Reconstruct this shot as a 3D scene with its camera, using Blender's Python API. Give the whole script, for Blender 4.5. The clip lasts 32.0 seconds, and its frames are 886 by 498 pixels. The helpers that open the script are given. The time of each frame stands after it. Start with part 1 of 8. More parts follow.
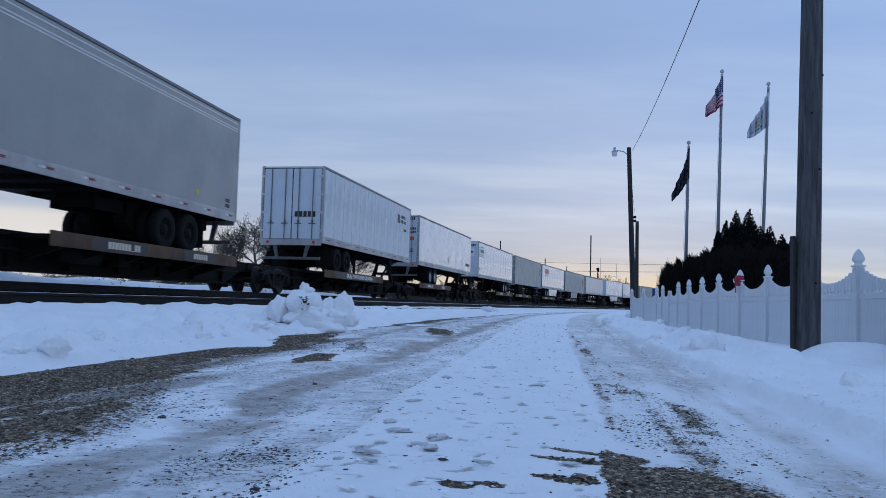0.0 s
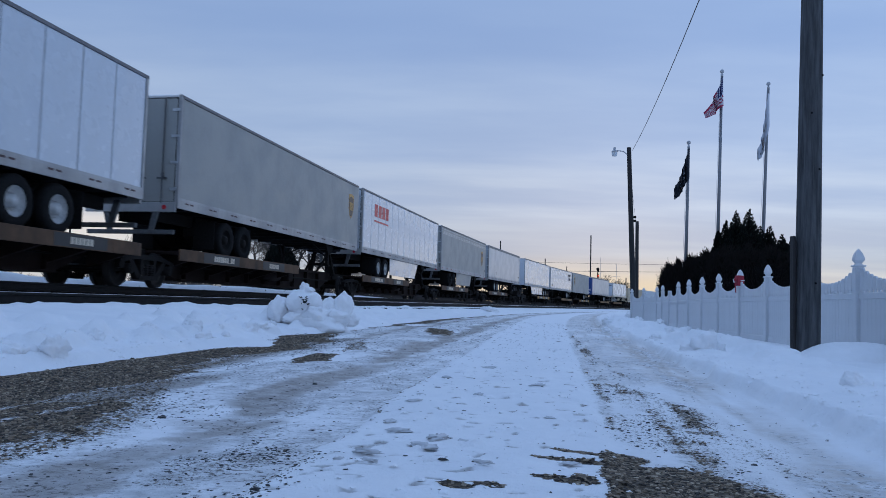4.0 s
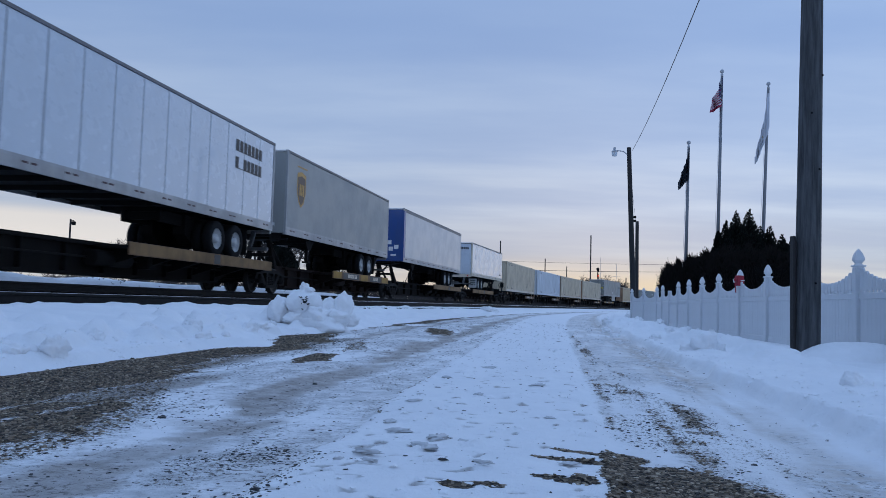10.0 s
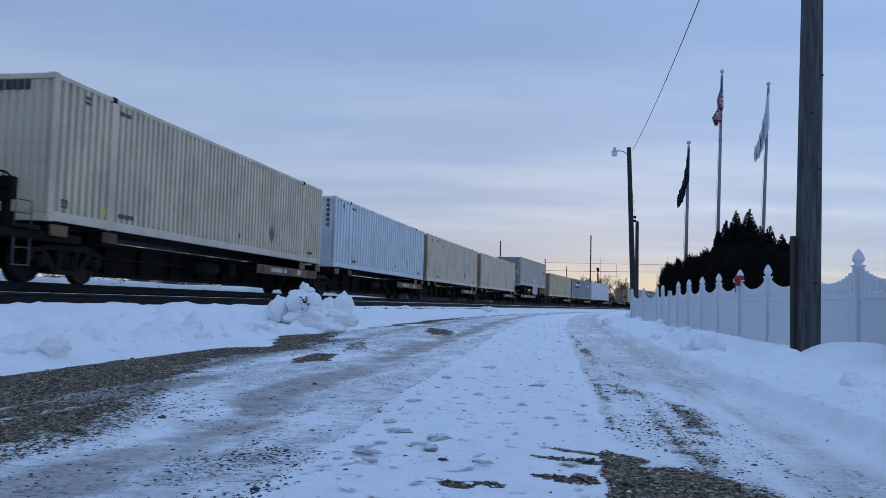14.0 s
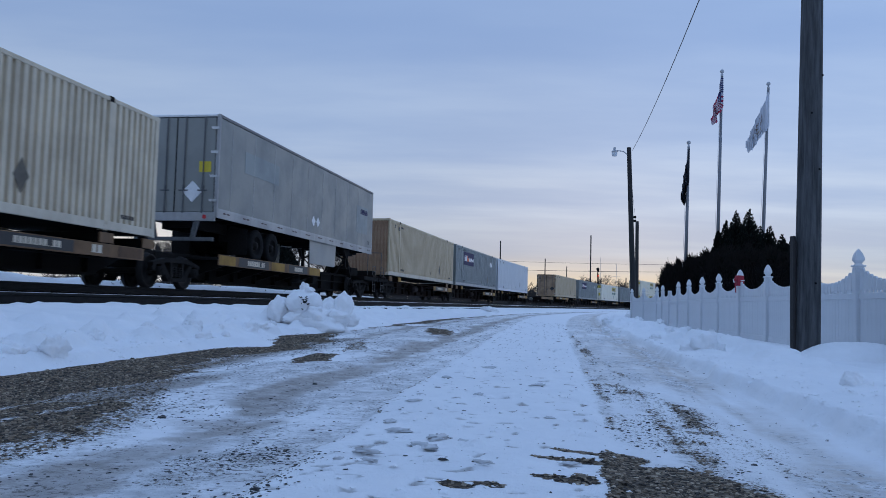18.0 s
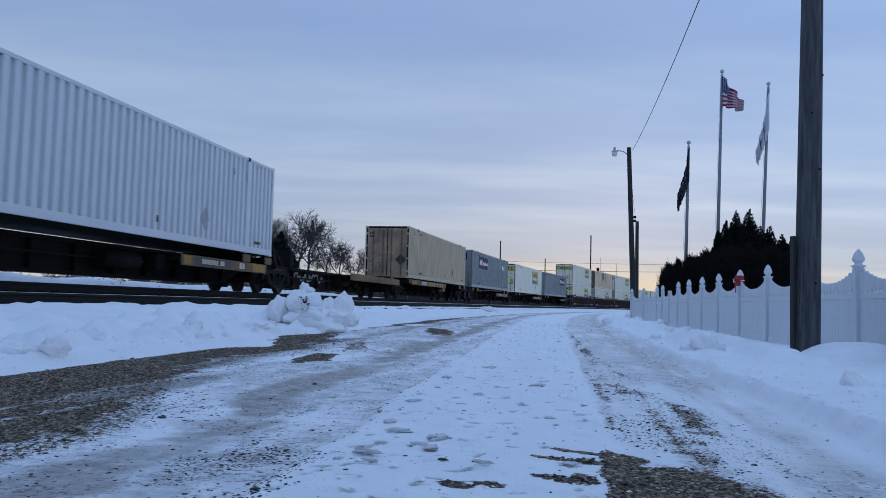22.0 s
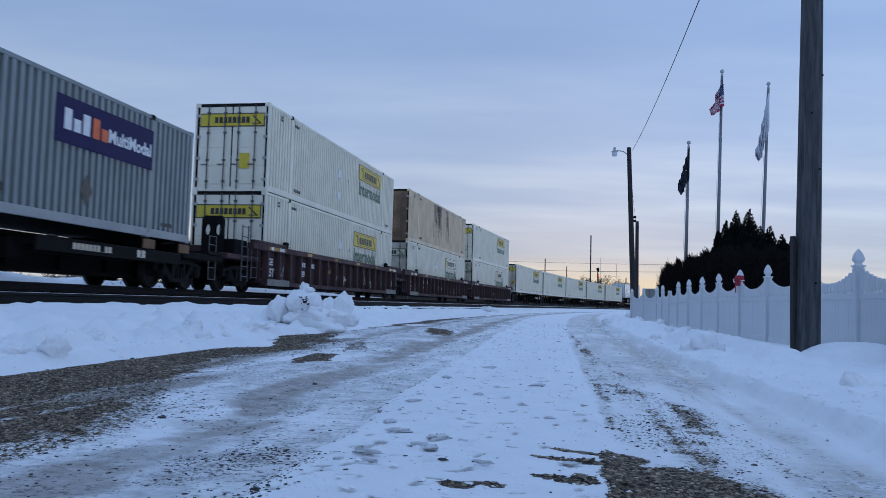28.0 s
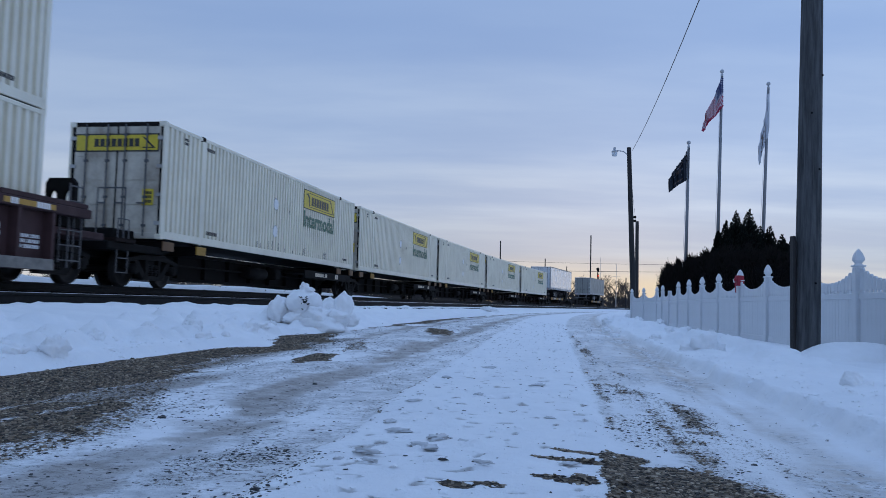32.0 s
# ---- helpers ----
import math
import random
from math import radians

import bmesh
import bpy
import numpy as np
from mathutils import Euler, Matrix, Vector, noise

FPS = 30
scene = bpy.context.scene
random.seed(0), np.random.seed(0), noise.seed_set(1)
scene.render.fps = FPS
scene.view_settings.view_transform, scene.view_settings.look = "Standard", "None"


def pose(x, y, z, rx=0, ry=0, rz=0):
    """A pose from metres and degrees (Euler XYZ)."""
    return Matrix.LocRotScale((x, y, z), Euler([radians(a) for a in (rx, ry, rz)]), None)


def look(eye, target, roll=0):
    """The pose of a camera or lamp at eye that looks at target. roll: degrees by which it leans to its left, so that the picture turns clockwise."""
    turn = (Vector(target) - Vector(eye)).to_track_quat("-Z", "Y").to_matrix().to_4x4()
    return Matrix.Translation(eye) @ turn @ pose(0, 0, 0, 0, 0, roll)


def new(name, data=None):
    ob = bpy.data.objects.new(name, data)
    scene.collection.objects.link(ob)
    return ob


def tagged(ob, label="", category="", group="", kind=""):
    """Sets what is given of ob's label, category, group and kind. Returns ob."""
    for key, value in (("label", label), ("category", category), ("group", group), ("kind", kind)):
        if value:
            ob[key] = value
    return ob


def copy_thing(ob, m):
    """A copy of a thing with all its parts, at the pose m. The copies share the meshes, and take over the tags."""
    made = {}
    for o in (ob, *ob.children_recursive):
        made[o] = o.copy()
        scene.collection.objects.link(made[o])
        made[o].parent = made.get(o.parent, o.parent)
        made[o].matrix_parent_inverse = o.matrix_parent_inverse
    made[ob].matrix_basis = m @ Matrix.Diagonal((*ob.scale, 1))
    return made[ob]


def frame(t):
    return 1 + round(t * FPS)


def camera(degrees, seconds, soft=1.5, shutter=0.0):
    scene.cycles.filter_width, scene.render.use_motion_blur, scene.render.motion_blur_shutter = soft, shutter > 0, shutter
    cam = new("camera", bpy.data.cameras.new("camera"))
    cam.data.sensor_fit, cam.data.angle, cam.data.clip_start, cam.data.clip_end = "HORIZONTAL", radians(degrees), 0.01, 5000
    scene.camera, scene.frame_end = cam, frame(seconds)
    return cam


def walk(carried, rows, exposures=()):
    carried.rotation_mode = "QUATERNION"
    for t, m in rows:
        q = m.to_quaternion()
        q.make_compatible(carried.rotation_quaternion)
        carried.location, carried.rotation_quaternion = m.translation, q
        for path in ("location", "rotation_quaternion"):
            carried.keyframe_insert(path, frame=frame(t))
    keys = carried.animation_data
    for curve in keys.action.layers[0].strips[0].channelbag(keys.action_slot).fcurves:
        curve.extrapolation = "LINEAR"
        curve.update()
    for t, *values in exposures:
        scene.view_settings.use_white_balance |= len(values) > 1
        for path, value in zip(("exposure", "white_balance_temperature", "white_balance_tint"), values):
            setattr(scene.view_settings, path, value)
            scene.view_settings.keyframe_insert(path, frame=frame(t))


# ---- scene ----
import itertools

EYE = Vector((0.0, 0.0, 0.52))
TILT = 0.0665937
cam = camera(56.80, 32.0, soft=0.5, shutter=0.16)
STAND = look(EYE, EYE + Vector((0, math.cos(TILT), math.sin(TILT))), 1.577)
walk(cam, [(0.0, STAND), (32.0, STAND)], exposures=[(0.0, 0.02, 6350, 10), (22.0, 0.0, 6350, 10), (23.0, -0.10, 6300, 10), (24.0, 0.0, 6350, 10), (28.0, 0.04, 6350, 10), (30.0, 0.10, 6350, 10), (32.0, 0.02, 6350, 10)])

# ---- world and light: dusk under a high overcast, glow low in the far right ----
GLOW = radians(10.5)                      # heading of the glow, clockwise from +Y
world = bpy.data.worlds.new("world")
scene.world = world
world.use_nodes = True
wn, wl = world.node_tree.nodes, world.node_tree.links
wn.clear()


def wnode(kind, **values):
    n = wn.new(kind)
    for k, v in values.items():
        n.inputs[int(k[1:])].default_value = v
    return n


def wramp(stops, fac):
    n = wn.new("ShaderNodeValToRGB")
    n.color_ramp.interpolation = "EASE"
    while len(n.color_ramp.elements) < len(stops):
        n.color_ramp.elements.new(0.5)
    for e, (at, col) in zip(n.color_ramp.elements, stops):
        e.position, e.color = at, (*col, 1)
    wl.new(fac, n.inputs[0])
    return n.outputs[0]


sky = wn.new("ShaderNodeTexSky")
sky.sky_type, sky.sun_disc = "NISHITA", False
sky.sun_elevation, sky.sun_rotation = radians(4.0), GLOW
coord = wn.new("ShaderNodeTexCoord")
sep = wn.new("ShaderNodeSeparateXYZ")
wl.new(coord.outputs["Generated"], sep.inputs[0])
up = sep.outputs[2]
# overcast veil by height above the horizon
veil = wramp([(0.0, (0.45, 0.485, 0.54)), (0.03, (0.455, 0.505, 0.575)), (0.055, (0.385, 0.46, 0.58)), (0.085, (0.405, 0.48, 0.625)), (0.13, (0.38, 0.482, 0.675)), (0.19, (0.335, 0.455, 0.69)),
              (0.33, (0.275, 0.405, 0.68)), (0.55, (0.31, 0.485, 0.86)), (1.0, (0.355, 0.555, 0.97))], up)
# long flat streaks of cloud, projected on a high sheet
divz = wnode("ShaderNodeMath", i1=0.06)
divz.operation = "ADD"
wl.new(up, divz.inputs[0])
sheet = wn.new("ShaderNodeVectorMath")
sheet.operation = "DIVIDE"
comb = wn.new("ShaderNodeCombineXYZ")
for i in range(3):
    wl.new(divz.outputs[0], comb.inputs[i])
wl.new(coord.outputs["Generated"], sheet.inputs[0])
wl.new(comb.outputs[0], sheet.inputs[1])
mapping = wn.new("ShaderNodeMapping")
mapping.inputs["Rotation"].default_value = (0, 0, radians(12))
mapping.inputs["Scale"].default_value = (0.34, 0.8, 0.0)
wl.new(sheet.outputs[0], mapping.inputs[0])
cloud = wnode("ShaderNodeTexNoise")
cloud.inputs["Scale"].default_value, cloud.inputs["Detail"].default_value, cloud.inputs["Roughness"].default_value = 1.1, 7.0, 0.55
wl.new(mapping.outputs[0], cloud.inputs["Vector"])
puff = wramp([(0.34, (0, 0, 0)), (0.70, (1, 1, 1))], cloud.outputs[0])
lit = wramp([(0.0, (0.61, 0.60, 0.565)), (0.04, (0.56, 0.60, 0.64)), (0.07, (0.475, 0.545, 0.65)), (0.12, (0.525, 0.615, 0.76)), (0.22, (0.425, 0.545, 0.76)), (0.36, (0.315, 0.45, 0.72)), (0.6, (0.335, 0.515, 0.87)), (1.0, (0.385, 0.585, 0.985))], up)
skymix = wn.new("ShaderNodeMixRGB")
wl.new(puff, skymix.inputs[0]), wl.new(veil, skymix.inputs[1]), wl.new(lit, skymix.inputs[2])
# the clear sky shows faintly through
nis = wnode("ShaderNodeMixRGB", i0=1.0, i2=(0.05, 0.05, 0.05, 1))
nis.blend_type = "MULTIPLY"
wl.new(sky.outputs[0], nis.inputs[1])
total = wnode("ShaderNodeMixRGB", i0=0.06)
wl.new(skymix.outputs[0], total.inputs[1]), wl.new(nis.outputs[0], total.inputs[2])
# the low glow where the sun went down, narrow in height and heading
side = wn.new("ShaderNodeVectorMath")
side.operation = "DOT_PRODUCT"
side.inputs[1].default_value = (math.sin(GLOW), math.cos(GLOW), 0)
wl.new(coord.outputs["Generated"], side.inputs[0])
band = wramp([(0.0, (1, 1, 1)), (0.027, (0.88, 0.88, 0.88)), (0.048, (0.28, 0.28, 0.28)), (0.066, (0, 0, 0))], up)
wide = wramp([(0.925, (0, 0, 0)), (0.967, (0.35, 0.35, 0.35)), (0.997, (1, 1, 1))], side.outputs["Value"])
both = wnode("ShaderNodeMath")
both.operation = "MULTIPLY"
wl.new(band, both.inputs[0]), wl.new(wide, both.inputs[1])
warm = wnode("ShaderNodeMixRGB", i2=(0.76, 0.615, 0.435, 1))
wl.new(both.outputs[0], warm.inputs[0]), wl.new(total.outputs[0], warm.inputs[1])
# a paler break in the cloud further left, a little higher
side2 = wn.new("ShaderNodeVectorMath")
side2.operation = "DOT_PRODUCT"
side2.inputs[1].default_value = (math.sin(radians(-29)), math.cos(radians(-29)), 0)
wl.new(coord.outputs["Generated"], side2.inputs[0])
band2 = wramp([(0.03, (0.5, 0.5, 0.5)), (0.06, (1, 1, 1)), (0.085, (0.9, 0.9, 0.9)), (0.10, (0.1, 0.1, 0.1)), (0.112, (0.3, 0.3, 0.3)), (0.125, (0, 0, 0))], up)
wide2 = wramp([(0.95, (0, 0, 0)), (0.99, (0.9, 0.9, 0.9)), (1.0, (1, 1, 1))], side2.outputs["Value"])
both2 = wnode("ShaderNodeMath")
both2.operation = "MULTIPLY"
wl.new(band2, both2.inputs[0]), wl.new(wide2, both2.inputs[1])
pale = wnode("ShaderNodeMixRGB", i2=(0.84, 0.79, 0.74, 1))
wl.new(both2.outputs[0], pale.inputs[0]), wl.new(warm.outputs[0], pale.inputs[1])
# the cloud thins towards the right
side3 = wn.new("ShaderNodeVectorMath")
side3.operation = "DOT_PRODUCT"
side3.inputs[1].default_value = (math.sin(radians(35)), math.cos(radians(35)), 0)
wl.new(coord.outputs["Generated"], side3.inputs[0])
thin = wramp([(0.40, (0.775, 0.775, 0.775)), (0.80, (0.833, 0.833, 0.833)), (0.99, (0.925, 0.93, 0.935))], side3.outputs["Value"])
swell = wnode("ShaderNodeMixRGB", i0=1.0)
swell.blend_type = "MULTIPLY"
wl.new(pale.outputs[0], swell.inputs[1]), wl.new(thin, swell.inputs[2])
back = wnode("ShaderNodeBackground", i1=1.2)
wl.new(swell.outputs[0], back.inputs[0])
wout = wn.new("ShaderNodeOutputWorld")
wl.new(back.outputs[0], wout.inputs[0])

sun = new("sun", bpy.data.lights.new("sun", "SUN"))
sun.data.energy, sun.data.angle, sun.data.color = 0.12, radians(60), (1.0, 0.88, 0.75)
sun.matrix_world = look((0, 0, 60), (0 - math.sin(GLOW) * 100, -math.cos(GLOW) * 100, 60 - 100 * math.tan(radians(9))))

# ---- the track's line ----
YAW, NEAR, CURVE_AT, BEND, EASE, SPEED, GAIN = 0.156155, 9.98881, -9.536, 0.00158293, 40.0, 16.3455, 0.0143985
RAIL = 0.72                              # top of the main track's rails over the road
_s = np.linspace(-700, 900, 3201)
_d = np.clip(_s - CURVE_AT, 0, None)
_th = np.where(_d < EASE, BEND * _d * _d / (2 * EASE), BEND * (_d - EASE / 2))
_mid = (_th[1:] + _th[:-1]) / 2
_X = np.concatenate([[0], np.cumsum(np.sin(_mid) * 0.5)])
_Y = np.concatenate([[0], np.cumsum(np.cos(_mid) * 0.5)])
_X -= np.interp(0, _s, _X) + NEAR + 1.3
_Y -= np.interp(0, _s, _Y)
_WX, _WY = _X * math.cos(YAW) + _Y * math.sin(YAW), -_X * math.sin(YAW) + _Y * math.cos(YAW)


def line_np(s, q):
    """World x, y at the distance s along the main track and q to its right (arrays)."""
    h = np.interp(s, _s, _th) + YAW
    return np.interp(s, _s, _WX) + q * np.cos(h), np.interp(s, _s, _WY) - q * np.sin(h)


def on_line(s, q, z=0.0):
    x, y = line_np(s, q)
    return Vector((float(x), float(y), z))


def heading(s):
    return float(np.interp(s, _s, _th)) + YAW


def gone(t):
    """Metres that the train has run at t seconds."""
    return SPEED * t + GAIN * (t - 16) ** 2 / 2


def rail_pose(sa, sb):
    """Pose on the rails of a rigid thing whose ends stand at sa and sb; its +y runs up the track, its +x to the road."""
    a, b = on_line(sa, 0, RAIL), on_line(sb, 0, RAIL)
    d = b - a
    return Matrix.Translation((a + b) / 2) @ Matrix.Rotation(math.atan2(-d.x, d.y), 4, "Z")


# ---- mesh helpers ----
def box(bm, x0, x1, y0, y1, z0, z1, bevel=0.0):
    b = bm if not bevel else bmesh.new()
    vs = [b.verts.new(c) for c in itertools.product((x0, x1), (y0, y1), (z0, z1))]
    for f in ((0, 1, 3, 2), (4, 6, 7, 5), (0, 4, 5, 1), (2, 3, 7, 6), (0, 2, 6, 4), (1, 5, 7, 3)):
        b.faces.new([vs[i] for i in f])
    if bevel:
        bmesh.ops.bevel(b, geom=b.edges[:], offset=bevel, segments=1, affect="EDGES")
        join(bm, b)
    return bm


def join(bm, other, m=None):
    me = bpy.data.meshes.new("tmp")
    other.to_mesh(me)
    other.free()
    if m is not None:
        me.transform(m)
    bm.from_mesh(me)
    bpy.data.meshes.remove(me)
    return bm


def rod(bm, a, b, r0, r1=None, n=8, caps=True):
    a, b = Vector(a), Vector(b)
    r1 = r0 if r1 is None else r1
    w = (b - a).normalized()
    u = w.orthogonal().normalized()
    v = w.cross(u)
    ra, rb = [], []
    for i in range(n):
        c, s = math.cos(2 * math.pi * i / n), math.sin(2 * math.pi * i / n)
        ra.append(bm.verts.new(a + (u * c + v * s) * r0))
        rb.append(bm.verts.new(b + (u * c + v * s) * r1))
    for i in range(n):
        f = bm.faces.new((ra[i], ra[(i + 1) % n], rb[(i + 1) % n], rb[i]))
        f.smooth = n > 6
    if caps:
        bm.faces.new(ra[::-1]), bm.faces.new(rb)
    return bm


def prism(bm, outline, axis, lo, hi):
    """A closed outline of 2D points, drawn out along an axis (0, 1 or 2) from lo to hi."""
    def at(p, c):
        return (c, p[0], p[1]) if axis == 0 else (p[0], c, p[1]) if axis == 1 else (p[0], p[1], c)
    A = [bm.verts.new(at(p, lo)) for p in outline]
    B = [bm.verts.new(at(p, hi)) for p in outline]
    n = len(outline)
    for i in range(n):
        bm.faces.new((A[i], A[(i + 1) % n], B[(i + 1) % n], B[i]))
    bm.faces.new(A[::-1]), bm.faces.new(B)
    return bm


def lathe(bm, profile, axis_m, n=20):
    """Points (radius, height) turned round the z axis of axis_m."""
    rings = []
    for r, h in profile:
        rings.append([bm.verts.new(axis_m @ Vector((r * math.cos(2 * math.pi * i / n), r * math.sin(2 * math.pi * i / n), h))) for i in range(n)])
    for a, b in zip(rings, rings[1:]):
        for i in range(n):
            bm.faces.new((a[i], a[(i + 1) % n], b[(i + 1) % n], b[i])).smooth = True
    return bm


def mesh_of(name, bm, material):
    bmesh.ops.recalc_face_normals(bm, faces=bm.faces[:])
    me = bpy.data.meshes.new(name)
    bm.to_mesh(me)
    bm.free()
    for m in material if isinstance(material, (list, tuple)) else (material,):
        me.materials.append(m)
    return me


def part(name, bm, material, parent, label="", at=None):
    """One mesh object under a thing or a part; bm may be a bmesh or a mesh that several parts share."""
    me = bm if isinstance(bm, bpy.types.Mesh) else mesh_of(name, bm, material)
    ob = new(name, me)
    ob.parent = parent
    if at is not None:
        ob.matrix_basis = at
    return tagged(ob, label)


def thing(name, label, category, group="", kind="", bm=None, material=None):
    ob = new(name, mesh_of(name, bm, material) if bm is not None else None)
    return tagged(ob, label, category, group, kind)


FONTS = {}


def letters(text, size, material):
    key = (text, size, material.name)
    if key not in FONTS:
        cu = bpy.data.curves.new("lettering", "FONT")
        cu.body, cu.size, cu.extrude, cu.align_x, cu.align_y = text, size, 0.002, "CENTER", "CENTER"
        cu.resolution_u, cu.offset = 2, size * 0.03
        ob = new("lettering", cu)
        bpy.context.view_layer.update()
        me = bpy.data.meshes.new_from_object(ob.evaluated_get(bpy.context.evaluated_depsgraph_get()))
        bpy.data.objects.remove(ob)
        bpy.data.curves.remove(cu)
        me.materials.clear()
        me.materials.append(material)
        FONTS[key] = me
    return FONTS[key]


# ---- materials ----
def material(name, build):
    m = bpy.data.materials.new(name)
    m.use_nodes = True
    nt = m.node_tree
    build(nt, nt.nodes["Principled BSDF"])
    return m


def node(nt, kind, **kw):
    n = nt.nodes.new(kind)
    for k, v in kw.items():
        n.inputs[k].default_value = v
    return n


def noise_of(nt, scale, detail=4.0, rough=0.6, stretch=None, coords="Object"):
    tc = nt.nodes.new("ShaderNodeTexCoord")
    n = node(nt, "ShaderNodeTexNoise", Scale=scale, Detail=detail, Roughness=rough)
    if stretch:
        mp = node(nt, "ShaderNodeMapping", Scale=stretch)
        nt.links.new(tc.outputs[coords], mp.inputs[0])
        nt.links.new(mp.outputs[0], n.inputs["Vector"])
    else:
        nt.links.new(tc.outputs[coords], n.inputs["Vector"])
    return n.outputs[0]


def ramp_of(nt, fac, stops):
    n = nt.nodes.new("ShaderNodeValToRGB")
    while len(n.color_ramp.elements) < len(stops):
        n.color_ramp.elements.new(0.5)
    for e, (at, col) in zip(n.color_ramp.elements, stops):
        e.position, e.color = at, (*col, 1) if len(col) == 3 else col
    nt.links.new(fac, n.inputs[0])
    return n.outputs[0]


def mix_of(nt, fac, a, b, blend="MIX"):
    n = nt.nodes.new("ShaderNodeMixRGB")
    n.blend_type = blend
    for i, v in enumerate((fac, a, b)):
        if isinstance(v, bpy.types.NodeSocket):
            nt.links.new(v, n.inputs[i])
        else:
            n.inputs[i].default_value = v if i == 0 else (*v, 1)
    return n.outputs[0]


def bump_of(nt, bsdf, height, strength, distance):
    n = node(nt, "ShaderNodeBump", Strength=strength, Distance=distance)
    nt.links.new(height, n.inputs["Height"])
    nt.links.new(n.outputs[0], bsdf.inputs["Normal"])


def paint(name, rgb, rough=0.45, dirt=(0.12, 0.10, 0.08), amount=0.5, metal=0.0, streak=(0.7, 0.7, 0.05), fine=14.0, coat=0.0, spec=0.5):
    """Weathered paint: broad stains, streaks that run down, fine specks."""
    def build(nt, b):
        broad = ramp_of(nt, noise_of(nt, 0.9, 5, 0.65), [(0.42, (0, 0, 0)), (0.78, (1, 1, 1))])
        run = ramp_of(nt, noise_of(nt, 3.2, 5, 0.6, streak), [(0.5, (0, 0, 0)), (0.8, (1, 1, 1))])
        speck = ramp_of(nt, noise_of(nt, fine, 6, 0.7), [(0.35, tuple(c * 0.95 for c in rgb)), (0.7, rgb)])
        c = mix_of(nt, mix_of(nt, amount, (0, 0, 0), broad), speck, dirt)
        c = mix_of(nt, mix_of(nt, amount * 0.9, (0, 0, 0), run), c, dirt)
        nt.links.new(c, b.inputs["Base Color"])
        r = ramp_of(nt, broad, [(0.0, (rough,) * 3), (1.0, (min(1, rough + 0.3),) * 3)])
        nt.links.new(r, b.inputs["Roughness"])
        b.inputs["Metallic"].default_value = metal
        b.inputs["Coat Weight"].default_value = coat
        b.inputs["Specular IOR Level"].default_value = spec
        bump_of(nt, b, noise_of(nt, 2.5, 3), 0.12, 0.03)
    return material(name, build)


def plain(name, rgb, rough=0.5, metal=0.0, vary=0.2, scale=8.0, bump=0.1, dist=0.01, stretch=None, spec=0.5):
    def build(nt, b):
        c = ramp_of(nt, noise_of(nt, scale, 6, 0.65, stretch), [(0.3, tuple(v * (1 - vary) for v in rgb)), (0.7, tuple(min(1, v * (1 + vary)) for v in rgb))])
        nt.links.new(c, b.inputs["Base Color"])
        b.inputs["Roughness"].default_value, b.inputs["Metallic"].default_value = rough, metal
        b.inputs["Specular IOR Level"].default_value = spec
        if bump:
            bump_of(nt, b, noise_of(nt, scale * 2, 6, 0.7, stretch), bump, dist)
    return material(name, build)


WHITE = paint("white trailer paint", (0.60, 0.64, 0.69), 0.20, (0.45, 0.46, 0.46), 0.14, coat=0.5)
WHITE_OLD = paint("aged white paint", (0.64, 0.67, 0.69), 0.42, (0.34, 0.32, 0.29), 0.45)
GREY_PAINT = paint("dull grey paint", (0.34, 0.35, 0.35), 0.4, (0.20, 0.19, 0.18), 0.35)
TAN_GREY = paint("weathered grey-tan paint", (0.325, 0.325, 0.305), 0.4, (0.22, 0.21, 0.195), 0.14)
GREEN_GREY = paint("grey-green paint", (0.25, 0.252, 0.232), 0.4, (0.14, 0.14, 0.135), 0.35)
WHITE_DULL = paint("dulled white trailer paint", (0.43, 0.46, 0.49), 0.28, (0.33, 0.34, 0.35), 0.2, coat=0.3)
WHITE_CLEAN = paint("clean white container paint", (0.66, 0.68, 0.70), 0.4, (0.50, 0.50, 0.50), 0.15)
ALU = plain("brushed aluminium", (0.55, 0.56, 0.57), 0.38, 0.9, 0.15, 30)
RAIL_ALU = paint("dull aluminium rail", (0.42, 0.42, 0.42), 0.45, (0.2, 0.18, 0.16), 0.5, metal=0.5)
BEIGE = paint("beige container paint", (0.67, 0.57, 0.42), 0.5, (0.26, 0.20, 0.145), 0.46)
BEIGE_OLD = paint("rust-streaked beige paint", (0.80, 0.63, 0.42), 0.55, (0.12, 0.085, 0.06), 0.33, streak=(1.2, 1.2, 0.08))
BEIGE_TAN = paint("weathered tan container paint", (0.60, 0.475, 0.31), 0.5, (0.36, 0.26, 0.165), 0.32)
RUSTY_END = paint("rust-run end paint", (0.38, 0.24, 0.145), 0.55, (0.15, 0.065, 0.03), 0.85, streak=(1.2, 1.2, 0.08))
DOOR_BURNT = paint("soot-brown door paint", (0.24, 0.14, 0.075), 0.65, (0.018, 0.012, 0.009), 0.95)
RUST = paint("rust-brown door paint", (0.40, 0.27, 0.165), 0.6, (0.055, 0.03, 0.018), 0.9)
PALE_BLUE = paint("pale blue-white paint", (0.61, 0.655, 0.695), 0.45, (0.42, 0.42, 0.42), 0.35)
PURPLE_GREY = paint("slate grey paint", (0.245, 0.275, 0.272), 0.45, (0.19, 0.18, 0.18), 0.4)
JB_WHITE = paint("cream-white container paint", (0.85, 0.79, 0.64), 0.42, (0.50, 0.43, 0.33), 0.30)
JB_DOOR = paint("grimy cream door paint", (0.60, 0.56, 0.47), 0.5, (0.13, 0.08, 0.05), 0.85)
